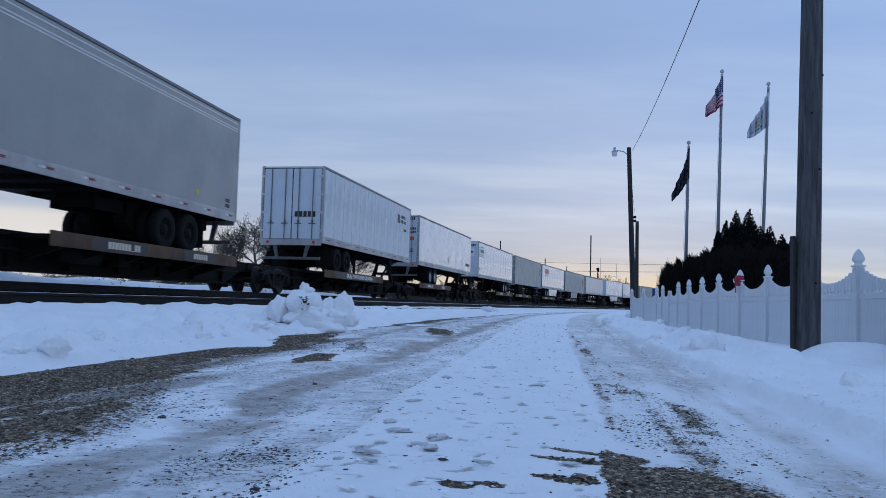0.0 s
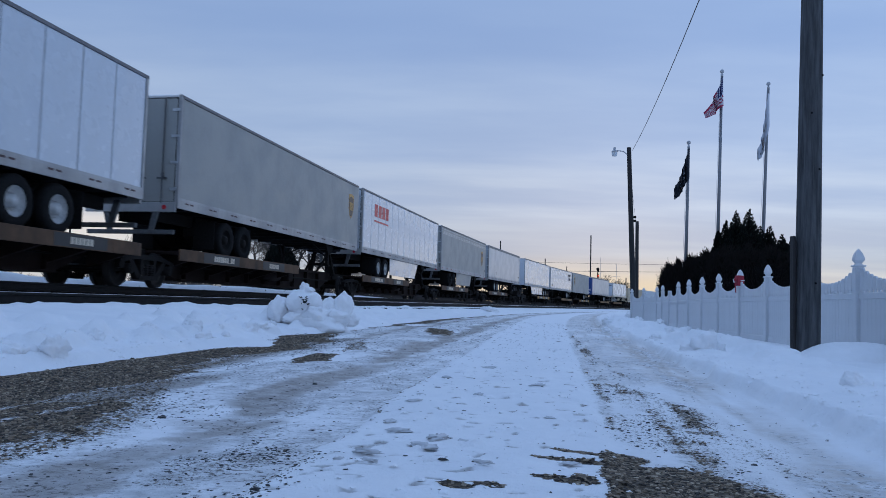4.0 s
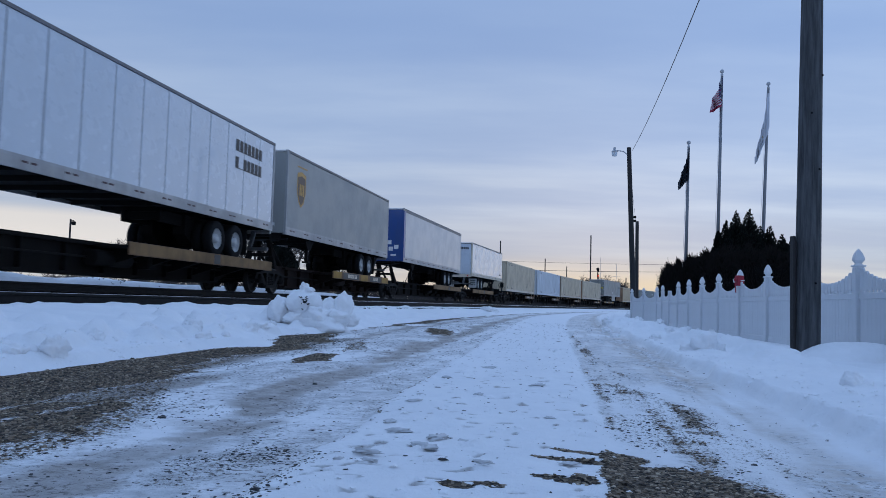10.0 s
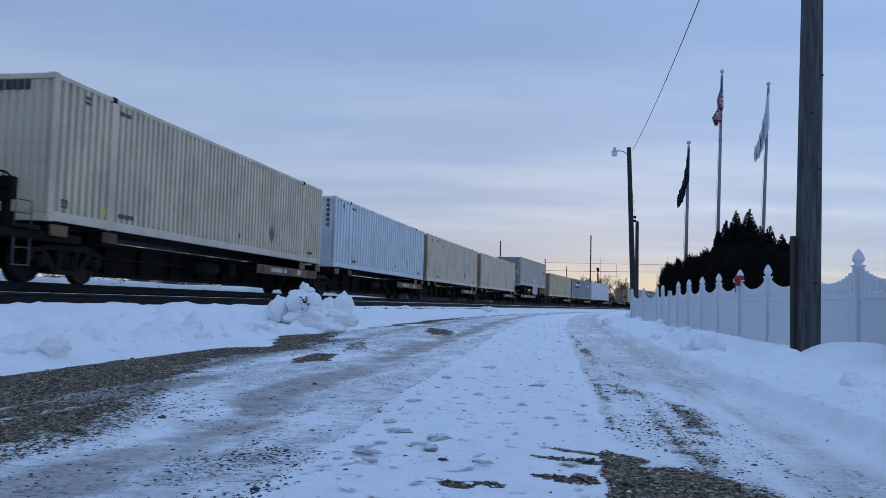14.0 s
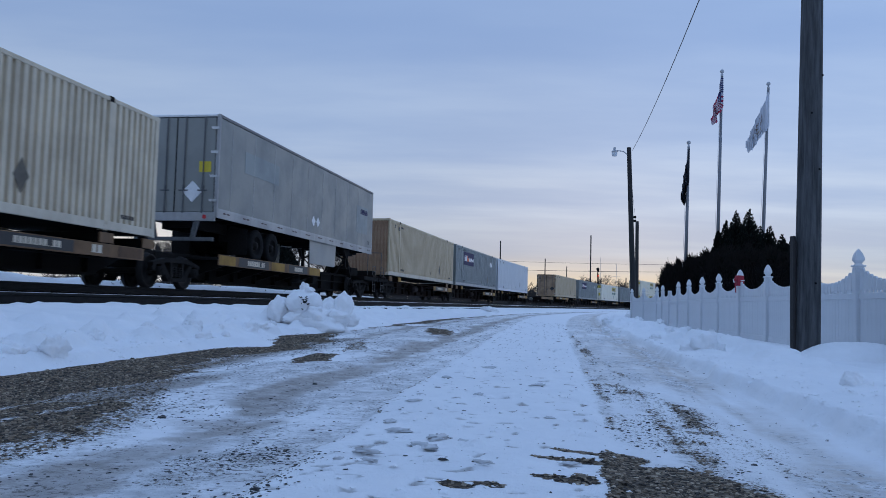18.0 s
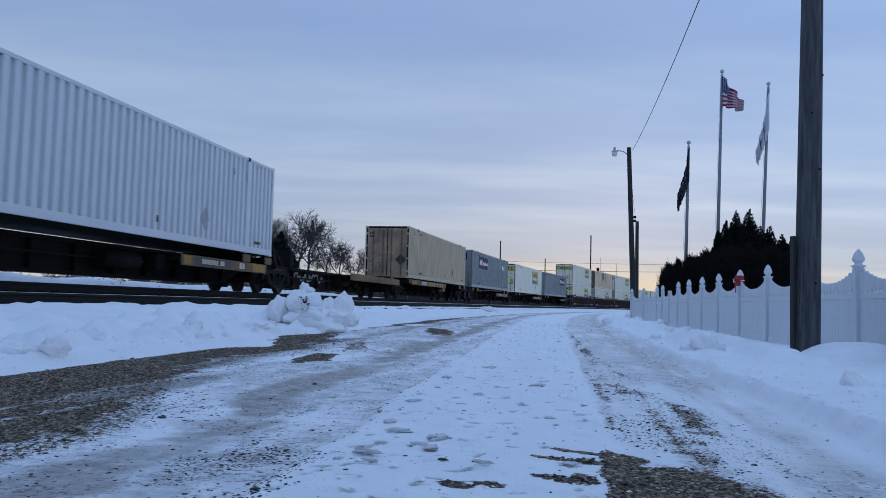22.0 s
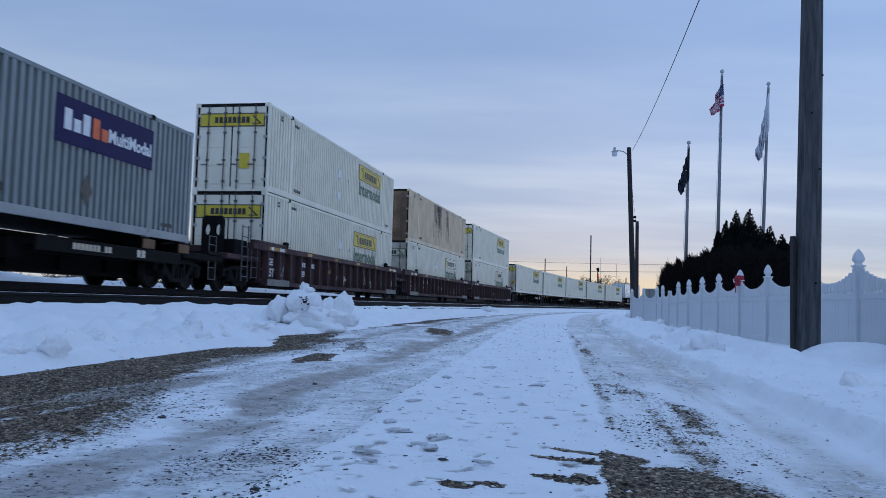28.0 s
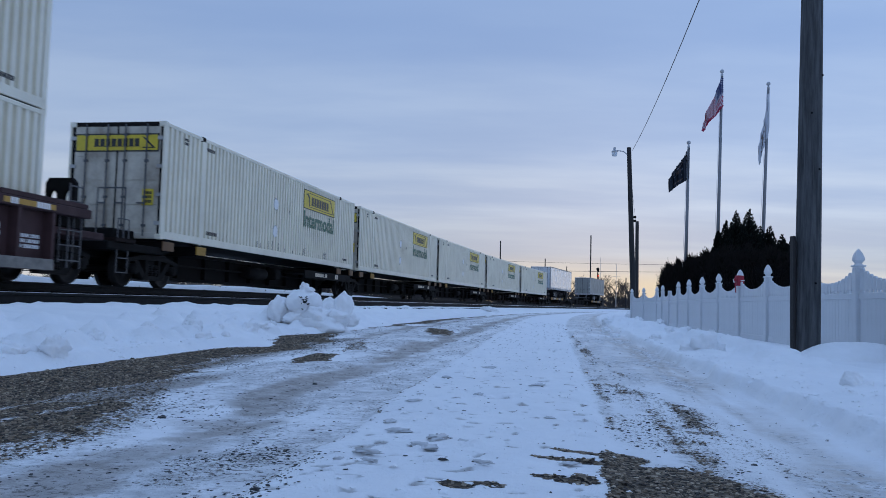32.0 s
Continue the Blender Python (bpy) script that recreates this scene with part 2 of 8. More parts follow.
CREAM = paint("dull cream sill paint", (0.66, 0.575, 0.45), 0.5, (0.32, 0.255, 0.185), 0.4)
BLUE = paint("deep blue paint", (0.02, 0.07, 0.26), 0.35, (0.05, 0.06, 0.09), 0.3, coat=0.3)
YELLOW = paint("dirty yellow car paint", (0.40, 0.215, 0.03), 0.65, (0.10, 0.06, 0.033), 0.7)
SHELF = paint("worn tan-brown shelf paint", (0.20, 0.11, 0.052), 0.75, (0.05, 0.034, 0.025), 0.7)
SIGN_YELLOW = plain("yellow decal", (0.60, 0.46, 0.03), 0.45, 0, 0.12)
STREAK = plain("soot run", (0.085, 0.072, 0.058), 0.8, 0, 0.4, 3)
BOARD_PALE = plain("pale weathered sill board", (0.20, 0.185, 0.165), 0.7, 0, 0.4, 5)
GRAFFITI_TEAL = plain("teal spray paint", (0.03, 0.21, 0.24), 0.5, 0, 0.2)
BOARD_FADED = plain("sun-bleached board", (0.50, 0.52, 0.36), 0.6, 0, 0.2)
SIGN_GREEN = plain("green decal", (0.008, 0.105, 0.06), 0.45, 0, 0.15)
GUARD = plain("dull guard steel", (0.10, 0.105, 0.11), 0.6, 0.2, 0.35)
PLACARD_DULL = plain("weathered placard holder", (0.10, 0.085, 0.065), 0.6, 0, 0.35)
SIGN_PURPLE = plain("purple decal", (0.014, 0.012, 0.070), 0.6, 0, 0.15, spec=0.2)
SIGN_ORANGE = plain("orange decal", (0.75, 0.12, 0.02), 0.45, 0, 0.15)
SIGN_RED = plain("red decal", (0.55, 0.02, 0.03), 0.4, 0, 0.15)
SIGN_WHITE = plain("white decal", (0.75, 0.75, 0.75), 0.45, 0, 0.1)
SIGN_BLACK = plain("black decal", (0.02, 0.02, 0.022), 0.5, 0, 0.2)
SIGN_GOLD = plain("gold decal", (0.42, 0.24, 0.04), 0.4, 0.3, 0.15)
SIGN_BROWN = plain("brown decal", (0.07, 0.035, 0.02), 0.45, 0, 0.15)
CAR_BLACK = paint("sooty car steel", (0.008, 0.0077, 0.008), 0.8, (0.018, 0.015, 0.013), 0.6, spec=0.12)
CAR_BROWN = paint("dark red-brown car paint", (0.021, 0.013, 0.0115), 0.75, (0.011, 0.0095, 0.009), 0.65, spec=0.12)
WELL_RED = paint("maroon well-car paint", (0.066, 0.032, 0.033), 0.6, (0.02, 0.015, 0.014), 0.55, spec=0.25)
TRUCK_STEEL = paint("greasy cast steel", (0.009, 0.0085, 0.0085), 0.75, (0.018, 0.0145, 0.012), 0.5, spec=0.15)
WHEEL_STEEL = plain("worn wheel steel", (0.014, 0.0125, 0.012), 0.6, 0.2, 0.3, 12, spec=0.2)
RUBBER = plain("dusty tyre rubber", (0.011, 0.011, 0.0115), 0.95, 0, 0.35, 20, 0.4, spec=0.15)
ROOF_RAIL = plain("dark roof rail", (0.16, 0.16, 0.17), 0.5, 0.4, 0.2, 8)
RIM = plain("dull white rim", (0.42, 0.42, 0.41), 0.5, 0.2, 0.25, 10)

# ---- the train: builders. Each thing stands with z = 0 on the rails, +y up the track, +x to the road ----
TAPE_RED = plain("grimy red tape", (0.20, 0.025, 0.03), 0.5, 0, 0.5, 3)
TAPE_DARK = plain("dark red tape", (0.05, 0.02, 0.024), 0.5, 0, 0.5, 3)
TAPE_WHITE = plain("grimy white tape", (0.55, 0.55, 0.55), 0.5, 0, 0.3, 3)
ROD_DARK = plain("dull dark steel rod", (0.10, 0.10, 0.105), 0.5, 0.4, 0.2, 20)
KEYED = []                               # things with the places of their two ends along the train


def put(ob, sa, sb, m=None):
    """Note a thing of the train for motions(): its ends, and a turn of its own."""
    KEYED.append((ob, sa, sb, m or Matrix()))
    return ob


def comb(left, wide, low, tall, n, skip):
    """Outline of a line of writing as plain bars that stand on one thin line."""
    cw, foot = wide / n, low + tall * 0.07
    pts = [(left, low), (left + wide, low)]
    for k in reversed(range(n)):
        if not skip(k):
            y0 = left + k * cw
            pts += [(y0 + cw * 0.88, foot), (y0 + cw * 0.88, low + tall), (y0 + cw * 0.12, low + tall), (y0 + cw * 0.12, foot)]
    return pts + [(left, foot)]


def bars(parent, mat, x, y, z, w, h, side=1, rows=1, gap=0.5, name="marking", cols=0):
    """Writing too small to read, as plain bars on a side face (side = +1 or -1) round y, z."""
    rh = h / (rows + gap * (rows - 1))
    for r in range(rows):
        z0 = z + h / 2 - rh * (1 + r * (1 + gap))
        n = cols or max(2, round(w / (rh * 0.75)))
        pts = comb(y - w / 2, w, z0, rh, n, lambda k: (k * 7 + r * 3) % 11 == 5)
        part(name, prism(bmesh.new(), pts, 0, min(x, x + 0.004 * side), max(x, x + 0.004 * side)), mat, parent)


def end_bars(parent, mat, x, y, z, w, h, side=-1, rows=1, name="marking"):
    """The same on an end face at y, looking to -y (side = -1) or +y."""
    rh = h / (rows * 1.5 - 0.5)
    for r in range(rows):
        z0 = z + h / 2 - rh * (1 + r * 1.5)
        n = max(2, round(w / (rh * 0.75)))
        pts = comb(x - w / 2, w, z0, rh, n, lambda k: (k * 5 + r) % 9 == 4)
        part(name, prism(bmesh.new(), pts, 1, min(y, y + 0.004 * side), max(y, y + 0.004 * side)), mat, parent)


def side_text(parent, text, size, mat, x, y, z, side=1, name="lettering"):
    turn = Euler((math.pi / 2, 0, math.pi / 2 * side)).to_matrix().to_4x4()
    return part(name, letters(text, size, mat), None, parent, at=Matrix.Translation((x, y, z)) @ turn)


def plate(parent, mat, x, y0, y1, z0, z1, side=1, name="decal", label="", thick=0.004):
    return part(name, box(bmesh.new(), min(x, x + thick * side), max(x, x + thick * side), y0, y1, z0, z1), mat, parent, label)


WHEEL = {}


def tyre_mesh():
    if not WHEEL:
        m = Matrix.Rotation(math.pi / 2, 4, "Y")
        bm = lathe(bmesh.new(), [(0.29, -0.11), (0.36, -0.13), (0.47, -0.125), (0.505, -0.09), (0.51, 0), (0.505, 0.09), (0.47, 0.125), (0.36, 0.13), (0.29, 0.11)], m, 28)
        WHEEL["tyre"] = mesh_of("tyre", bm, RUBBER)
        bm = lathe(bmesh.new(), [(0.30, 0.11), (0.285, 0.06), (0.20, -0.01), (0.13, 0.0), (0.12, 0.10), (0.05, 0.13), (0.001, 0.13)], m, 20)
        for i in range(10):
            a = 2 * math.pi * i / 10
            c = Vector((0.0, 0.165 * math.cos(a), 0.165 * math.sin(a)))
            rod(bm, c + Vector((-0.02, 0, 0)), c + Vector((0.025, 0, 0)), 0.016, n=6)
        WHEEL["rim"] = mesh_of("rim", bm, RIM)
        bm = lathe(bmesh.new(), [(0.30, 0.11), (0.285, 0.06), (0.20, -0.01), (0.13, 0.0), (0.12, 0.10), (0.05, 0.13), (0.001, 0.13)], m, 20)
        WHEEL["rim dark"] = mesh_of("rim", bm, TRUCK_STEEL)
    return WHEEL


def trailer(front, length, skin, label, top=4.95, rear_first=True, panels=0, skirt=0.0, rail=None, roof_band=None,
            nose=None, dark_rims=False, tape=True, wheel_in=3.0, door_skin=None, roll_door=False, brow=0.11):
    """A highway semi-trailer riding on a spine car. In its own space the doors are at -y and the nose at +y."""
    root = thing("semi_trailer", label, "trailer", "trailers on the train")
    h = length / 2
    rail = rail or RAIL_ALU
    z0, w = 2.02, 1.3
    road = 1 if rear_first else -1            # the side that faces the road
    bm = box(bmesh.new(), -w + 0.03, w - 0.03, -h + 0.05, h - 0.02, z0 + 0.12, top - 0.1)
    part("body", bm, skin, root)
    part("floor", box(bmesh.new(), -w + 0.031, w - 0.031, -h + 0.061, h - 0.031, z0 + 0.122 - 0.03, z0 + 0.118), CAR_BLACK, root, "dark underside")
    part("roof", box(bmesh.new(), -w + 0.02, w - 0.02, -h + 0.04, h - 0.02, top - 0.1, top - 0.02, 0.02), ALU, root)
    if panels:
        step = (length - 0.3) / panels
        bm = bmesh.new()
        prism(bm, [(0, 0), (0.018, 0.012), (0.03, 0.03), (0.03, step - 0.03), (0.018, step - 0.012), (0, step)], 2, z0 + 0.2, top - 0.14)
        pm = mesh_of("panel", bm, skin)
        for k in range(panels):
            part("panel", pm, None, root, at=Matrix.Translation((w - 0.03, -h + 0.15 + k * step, 0)))
            part("panel", pm, None, root, at=Matrix.Translation((-w + 0.03, h - 0.15 - k * step, 0)) @ Matrix.Rotation(math.pi, 4, "Z"))
        seam = mesh_of("seam", box(bmesh.new(), w - 0.03, w - 0.012, -0.012, 0.012, z0 + 0.2, top - 0.14), ROD_DARK)
        for k in range(1, panels):
            part("seam", seam, None, root, at=Matrix.Translation((0, -h + 0.15 + k * step, 0)))
            part("seam", seam, None, root, at=Matrix.Rotation(math.pi, 4, "Z") @ Matrix.Translation((0, -h + 0.15 + k * step, 0)))
    else:
        for sx in (-1, 1):
            part("side_skin", box(bmesh.new(), min(sx * (w - 0.029), sx * w), max(sx * (w - 0.029), sx * w), -h + 0.1, h - 0.1, z0 + 0.2, top - 0.14), skin, root)
    for sx in (-1, 1):
        bm = bmesh.new()
        prism(bm, [(sx * (w - 0.03), z0), (sx * (w + 0.012), z0), (sx * (w + 0.012), z0 + 0.21), (sx * (w + 0.002), z0 + 0.27), (sx * (w - 0.03), z0 + 0.27)], 1, -h + 0.02, h - 0.05)
        part("bottom_rail", bm, rail, root)
        bm = bmesh.new()
        prism(bm, [(sx * (w - 0.04), top - brow), (sx * (w + 0.008), top - brow), (sx * (w + 0.008), top - 0.04), (sx * (w - 0.06), top)], 1, -h + 0.02, h - 0.05)
        part("top_rail", bm, roof_band or ROOF_RAIL, root)
        for y in (-h, h - 0.09):
            part("corner_post", box(bmesh.new(), min(sx * (w - 0.1), sx * (w + 0.006)), max(sx * (w - 0.1), sx * (w + 0.006)), y, y + 0.09, z0, top - 0.02, 0.012), rail, root)
    # doors
    ds = door_skin or skin
    part("gasket", box(bmesh.new(), -1.215, 1.215, -h + 0.02, -h + 0.049, z0 + 0.13, top - 0.1), RUBBER, root)
    for sx in (-1, 1):
        d = part("door", box(bmesh.new(), min(sx * 0.02, sx * 1.18), max(sx * 0.02, sx * 1.18), -h + 0.005, -h + 0.05, z0 + 0.16, top - 0.12, 0.008), ds, root)
        for k, x in enumerate(() if roll_door else (0.28, 0.86)):
            bm = rod(bmesh.new(), (sx * x, -h - 0.025, z0 + 0.12), (sx * x, -h - 0.025, top - 0.1), 0.018, n=6)
            box(bm, sx * x - 0.03, sx * x + 0.03, -h - 0.03, -h + 0.01, z0 + 0.8, z0 + 0.9)
            box(bm, sx * x - 0.14, sx * x + 0.14, -h - 0.045, -h - 0.03, z0 + 0.74, z0 + 0.78)
            part("lock_rod", bm, ROD_DARK, d)
        for k in range(0 if roll_door else 4):
            z = z0 + 0.45 + k * (top - z0 - 0.9) / 3
            part("hinge", box(bmesh.new(), min(sx * 1.06, sx * 1.27), max(sx * 1.06, sx * 1.27), -h - 0.02, -h + 0.004, z, z + 0.07), ALU, d)
        part("tail_lamp", rod(bmesh.new(), (sx * 0.95, -h - 0.03, z0 + 0.02), (sx * 0.95, -h + 0.02, z0 + 0.02), 0.06, n=10), SIGN_RED, root)
        part("mud_flap", box(bmesh.new(), min(sx * 0.62, sx * 1.24), max(sx * 0.62, sx * 1.24), -h + wheel_in - 0.78, -h + wheel_in - 0.76, 1.12, 1.9), RUBBER, root)
    part("rear_sill", box(bmesh.new(), -1.25, 1.25, -h - 0.02, -h + 0.06, z0 - 0.1, z0 + 0.15, 0.01), rail, root)
    bm = box(bmesh.new(), -1.2, 1.2, -h + 0.02, -h + 0.12, 1.36, 1.47, 0.01)
    for sx in (-1, 1):
        prism(bm, [(sx * 0.5, 1.4), (sx * 0.62, 1.4), (sx * 0.78, z0 - 0.02), (sx * 0.62, z0 - 0.02)], 1, -h + 0.03, -h + 0.11)
    part("underride_guard", bm, GUARD, root, "dull steel guard")
    # running gear
    bm = bmesh.new()
    for sx in (-1, 1):
        box(bm, sx * 0.5 - 0.06, sx * 0.5 + 0.06, -h + 0.4, -h + wheel_in + 3.2, 1.72, 2.02)
        for k in (0, 1):
            y = -h + wheel_in + k * 1.25
            box(bm, sx * 0.5 - 0.08, sx * 0.5 + 0.08, y - 0.5, y + 0.12, 1.48, 1.72)
    for y in (-h + 0.5, -h + wheel_in + 0.6, -h + wheel_in + 3.1):
        box(bm, -0.5, 0.5, y - 0.06, y + 0.06, 1.78, 1.98)
    part("slider_frame", bm, CAR_BLACK, root)
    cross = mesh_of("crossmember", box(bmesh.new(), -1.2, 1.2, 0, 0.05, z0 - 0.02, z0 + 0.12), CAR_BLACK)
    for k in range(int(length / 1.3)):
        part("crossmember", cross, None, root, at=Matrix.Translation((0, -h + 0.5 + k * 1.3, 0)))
    wm = tyre_mesh()
    for sx in (-1, 1):
        part("suspension", prism(bmesh.new(), [(-h + wheel_in - 0.75, 1.50), (-h + wheel_in - 0.3, 1.22), (-h + wheel_in + 1.6, 1.22), (-h + wheel_in + 2.05, 1.50), (-h + wheel_in + 2.05, z0), (-h + wheel_in - 0.75, z0)], 0, min(sx * 0.3, sx * 0.66), max(sx * 0.3, sx * 0.66)), CAR_BLACK, root)
    for k in (0, 1):
        y = -h + wheel_in + k * 1.25
        part("axle", rod(bmesh.new(), (-1.0, y, 1.445), (1.0, y, 1.445), 0.075, n=10), CAR_BLACK, root)
        for sx in (-1, 1):
            for x, outer in ((1.12, True), (0.80, False)):
                wh = part("wheel", wm["tyre"], None, root, at=Matrix.Translation((sx * x, y, 1.442)) @ (Matrix() if sx > 0 else Matrix.Rotation(math.pi, 4, "Z")))
                if outer:
                    part("rim", wm["rim dark" if dark_rims else "rim"], None, wh)
    for sx in (-1, 1):
        bm = box(bmesh.new(), sx * 0.95 - 0.06, sx * 0.95 + 0.06, h - 3.1, h - 2.98, 1.25, z0)
        box(bm, sx * 0.95 - 0.12, sx * 0.95 + 0.12, h - 3.16, h - 2.92, 1.19, 1.25)
        rod(bm, (sx * 0.95, h - 3.04, 1.5), (sx * 0.7, h - 4.0, z0), 0.03, n=6)
        rod(bm, (sx * 0.95, h - 3.04, 1.6), (0, h - 3.04, z0), 0.03, n=6)
        part("landing_leg", bm, TRUCK_STEEL, root)
        part("gear_gusset", prism(bmesh.new(), [(h - 3.5, z0), (h - 2.6, z0), (h - 2.92, 1.66), (h - 3.16, 1.66)], 0, sx * 1.04 - 0.015, sx * 1.04 + 0.015), CAR_BLACK, root)
    part("kingpin_plate", prism(bmesh.new(), [(h - 1.9, z0 - 0.06), (h - 0.25, z0 - 0.06), (h - 0.05, z0 + 0.1), (h - 2.1, z0 + 0.1)], 0, -0.6, 0.6), CAR_BLACK, root)
    # nose
    ns = part("nose", box(bmesh.new(), -w + 0.06, w - 0.06, h - 0.03, h + 0.012, z0 + 0.05, top - 0.1, 0.01), nose or skin, root)
    part("connector_box", box(bmesh.new(), 0.12, 0.42, h + 0.012, h + 0.1, z0 + 0.5, z0 + 0.86, 0.015), CAR_BLACK, root)
    part("marker_lamp", box(bmesh.new(), -0.9, -0.6, h + 0.012, h + 0.03, z0 + 0.3, z0 + 0.4), SIGN_WHITE, root)
    if nose is not None:
        part("nose_wrap", box(bmesh.new(), -w - 0.011, w + 0.011, h - 0.36, h + 0.006, z0 + 0.02, top - 0.16), nose, root)
    if skirt:
        y1 = -h + wheel_in + 2.1
        for sx in (-1, 1):
            bm = bmesh.new()
            prism(bm, [(y1, 1.18), (y1 + skirt - 0.7, 1.18), (y1 + skirt, z0), (y1, z0)], 0, min(sx * 1.2, sx * 1.215), max(sx * 1.2, sx * 1.215))
            part("side_skirt", bm, skin, root)
    if tape:
        long, high = (0.12, 0.026) if tape == "bright" else (0.085, 0.02)
        red, wht = (mesh_of("reflector", box(bmesh.new(), -0.003, 0.003, -long, long, -high, high), m) for m in ((TAPE_RED, TAPE_WHITE) if tape == "bright" else (TAPE_DARK, TAPE_DARK)))
        n = max(8, int(length / 1.25))
        for k in range(n):
            y = -h + 0.6 + k * (length - 1.2) / (n - 1)
            for j, me in ((-0.125, red), (0.125, wht)):
                part("reflector", me, None, root, at=Matrix.Translation((road * (w + 0.014), y + j, z0 + 0.15)))
    m = Matrix() if rear_first else Matrix.Rotation(math.pi, 4, "Z")
    put(root, front, front + length, m)
    return root, road


def corrugated(bm, x, y0, y1, z0, z1, n, deep, side):
    """A wall of pressed ribs in the plane x, from y0 to y1."""
    step = (y1 - y0) / n
    prof = []
    for k in range(n):
        y = y0 + k * step
        prof += [(y, 0), (y + step * 0.50, 0), (y + step * 0.57, -deep), (y + step * 0.93, -deep)]
    prof.append((y1, 0))
    lo = [bm.verts.new((x + d * side, y, z0)) for y, d in prof]
    hi = [bm.verts.new((x + d * side, y, z1)) for y, d in prof]
    for i in range(len(prof) - 1):
        bm.faces.new((lo[i], lo[i + 1], hi[i + 1], hi[i]))


def container(front, skin, label, base=1.17, height=2.9, length=16.15, doors=False, ribs=70, base_skin=None, front_ribs="vertical", old_end=None, name="shipping_container", group="containers on the train", flat=False):
    """A 53-foot box; the end that leads is at -y."""
    root = thing(name, label, "container", group)
    h, w, z0, z1 = length / 2, 1.295, base, base + height
    base_skin = base_skin or skin
    part("core", box(bmesh.new(), -w + 0.10, w - 0.10, -h + 0.07, h - 0.02, z0 + 0.05, z1 - 0.03), skin, root)
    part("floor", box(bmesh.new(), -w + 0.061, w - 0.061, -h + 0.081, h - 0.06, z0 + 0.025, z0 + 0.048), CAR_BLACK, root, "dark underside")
    bays = ((-h + 0.06, -h + 1.95), (-h + 2.1, h - 2.1), (h - 1.95, h - 0.06))
    for sx in (-1, 1):
        for a, b in bays:
            bm = bmesh.new()
            corrugated(bm, sx * (w - 0.012), a, b, z0 + 0.2, z1 - 0.1, max(3, round(ribs * (b - a) / length)), 0.018 if flat else 0.085, sx)
            part("side_panel", bm, skin, root)
        part("bottom_rail", box(bmesh.new(), min(sx * (w - 0.06), sx * w), max(sx * (w - 0.06), sx * w), -h + 0.05, h - 0.05, z0 + 0.02, z0 + 0.21, 0.01), base_skin, root)
        part("top_rail", box(bmesh.new(), min(sx * (w - 0.06), sx * (w - 0.002)), max(sx * (w - 0.06), sx * (w - 0.002)), -h + 0.05, h - 0.05, z1 - 0.1, z1 - 0.01, 0.01), skin, root)
        for y in (-h + 0.06, -h + 2.02, h - 2.02, h - 0.06):
            part("post", box(bmesh.new(), min(sx * (w - 0.06), sx * w), max(sx * (w - 0.06), sx * w), y - 0.075, y + 0.075, z0 + 0.02, z1, 0.008), skin, root)
            for z in (z0, z1 - 0.12):
                part("corner_casting", box(bmesh.new(), min(sx * (w - 0.17), sx * (w + 0.006)), max(sx * (w - 0.17), sx * (w + 0.006)), y - 0.09, y + 0.09, z, z + 0.13, 0.015), TRUCK_STEEL if z > z0 + 1 and abs(y) < h - 1 else skin if z > z0 + 1 else base_skin, root)
    part("roof", box(bmesh.new(), -w + 0.05, w - 0.05, -h + 0.04, h - 0.04, z1 - 0.05, z1 - 0.02), skin, root)
    es = old_end or skin
    if doors:
        part("gasket", box(bmesh.new(), -1.235, 1.235, -h + 0.035, -h + 0.068, z0 + 0.1, z1 - 0.06), RUBBER, root)
        for sx in (-1, 1):
            d = part("door", box(bmesh.new(), min(sx * 0.022, sx * 1.16), max(sx * 0.022, sx * 1.16), -h + 0.02, -h + 0.07, z0 + 0.14, z1 - 0.1, 0.01), es, root)
            bm = bmesh.new()
            for k in range(4):
                z = z0 + 0.25 + k * (height - 0.5) / 4
                box(bm, min(sx * 0.08, sx * 1.1), max(sx * 0.08, sx * 1.1), -h + 0.008, -h + 0.022, z, z + (height - 0.5) / 4 - 0.1, 0.004)
            part("door_panel", bm, es, d)
            for x in (0.24, 0.82):
                bm = rod(bmesh.new(), (sx * x, -h - 0.03, z0 + 0.08), (sx * x, -h - 0.03, z1 - 0.06), 0.02, n=6)
                for z in (z0 + 0.3, z0 + 1.0, z0 + 1.9, z1 - 0.35):
                    box(bm, sx * x - 0.05, sx * x + 0.05, -h - 0.04, -h + 0.005, z, z + 0.06)
                box(bm, sx * x - 0.2, sx * x + 0.03, -h - 0.055, -h - 0.035, z0 + 0.86, z0 + 0.9)
                part("lock_rod", bm, ROD_DARK, d)
            for k in range(4):
                z = z0 + 0.35 + k * (height - 0.8) / 3
                part("hinge", box(bmesh.new(), min(sx * 1.1, sx * 1.25), max(sx * 1.1, sx * 1.25), -h - 0.02, -h + 0.01, z, z + 0.09), RAIL_ALU, d)
    else:
        part("front_wall", box(bmesh.new(), -1.17, 1.17, -h + 0.058, -h + 0.069, z0 + 0.15, z1 - 0.1), es, root)
        if front_ribs == "vertical":
            rib = mesh_of("front_rib", prism(bmesh.new(), [(-0.055, 0.058), (0.055, 0.058), (0.035, 0.025), (-0.035, 0.025)], 2, z0 + 0.2, z1 - 0.12), es)
            for k in range(13):
                part("front_rib", rib, None, root, at=Matrix.Translation((-1.08 + k * 0.18, -h, 0)))
        else:
            rib = mesh_of("front_rib", box(bmesh.new(), -1.12, 1.12, -h + 0.025, -h + 0.058, 0, 0.15, 0.01), es)
            for k in range(9):
                part("front_rib", rib, None, root, at=Matrix.Translation((0, 0, z0 + 0.25 + k * 0.27)))
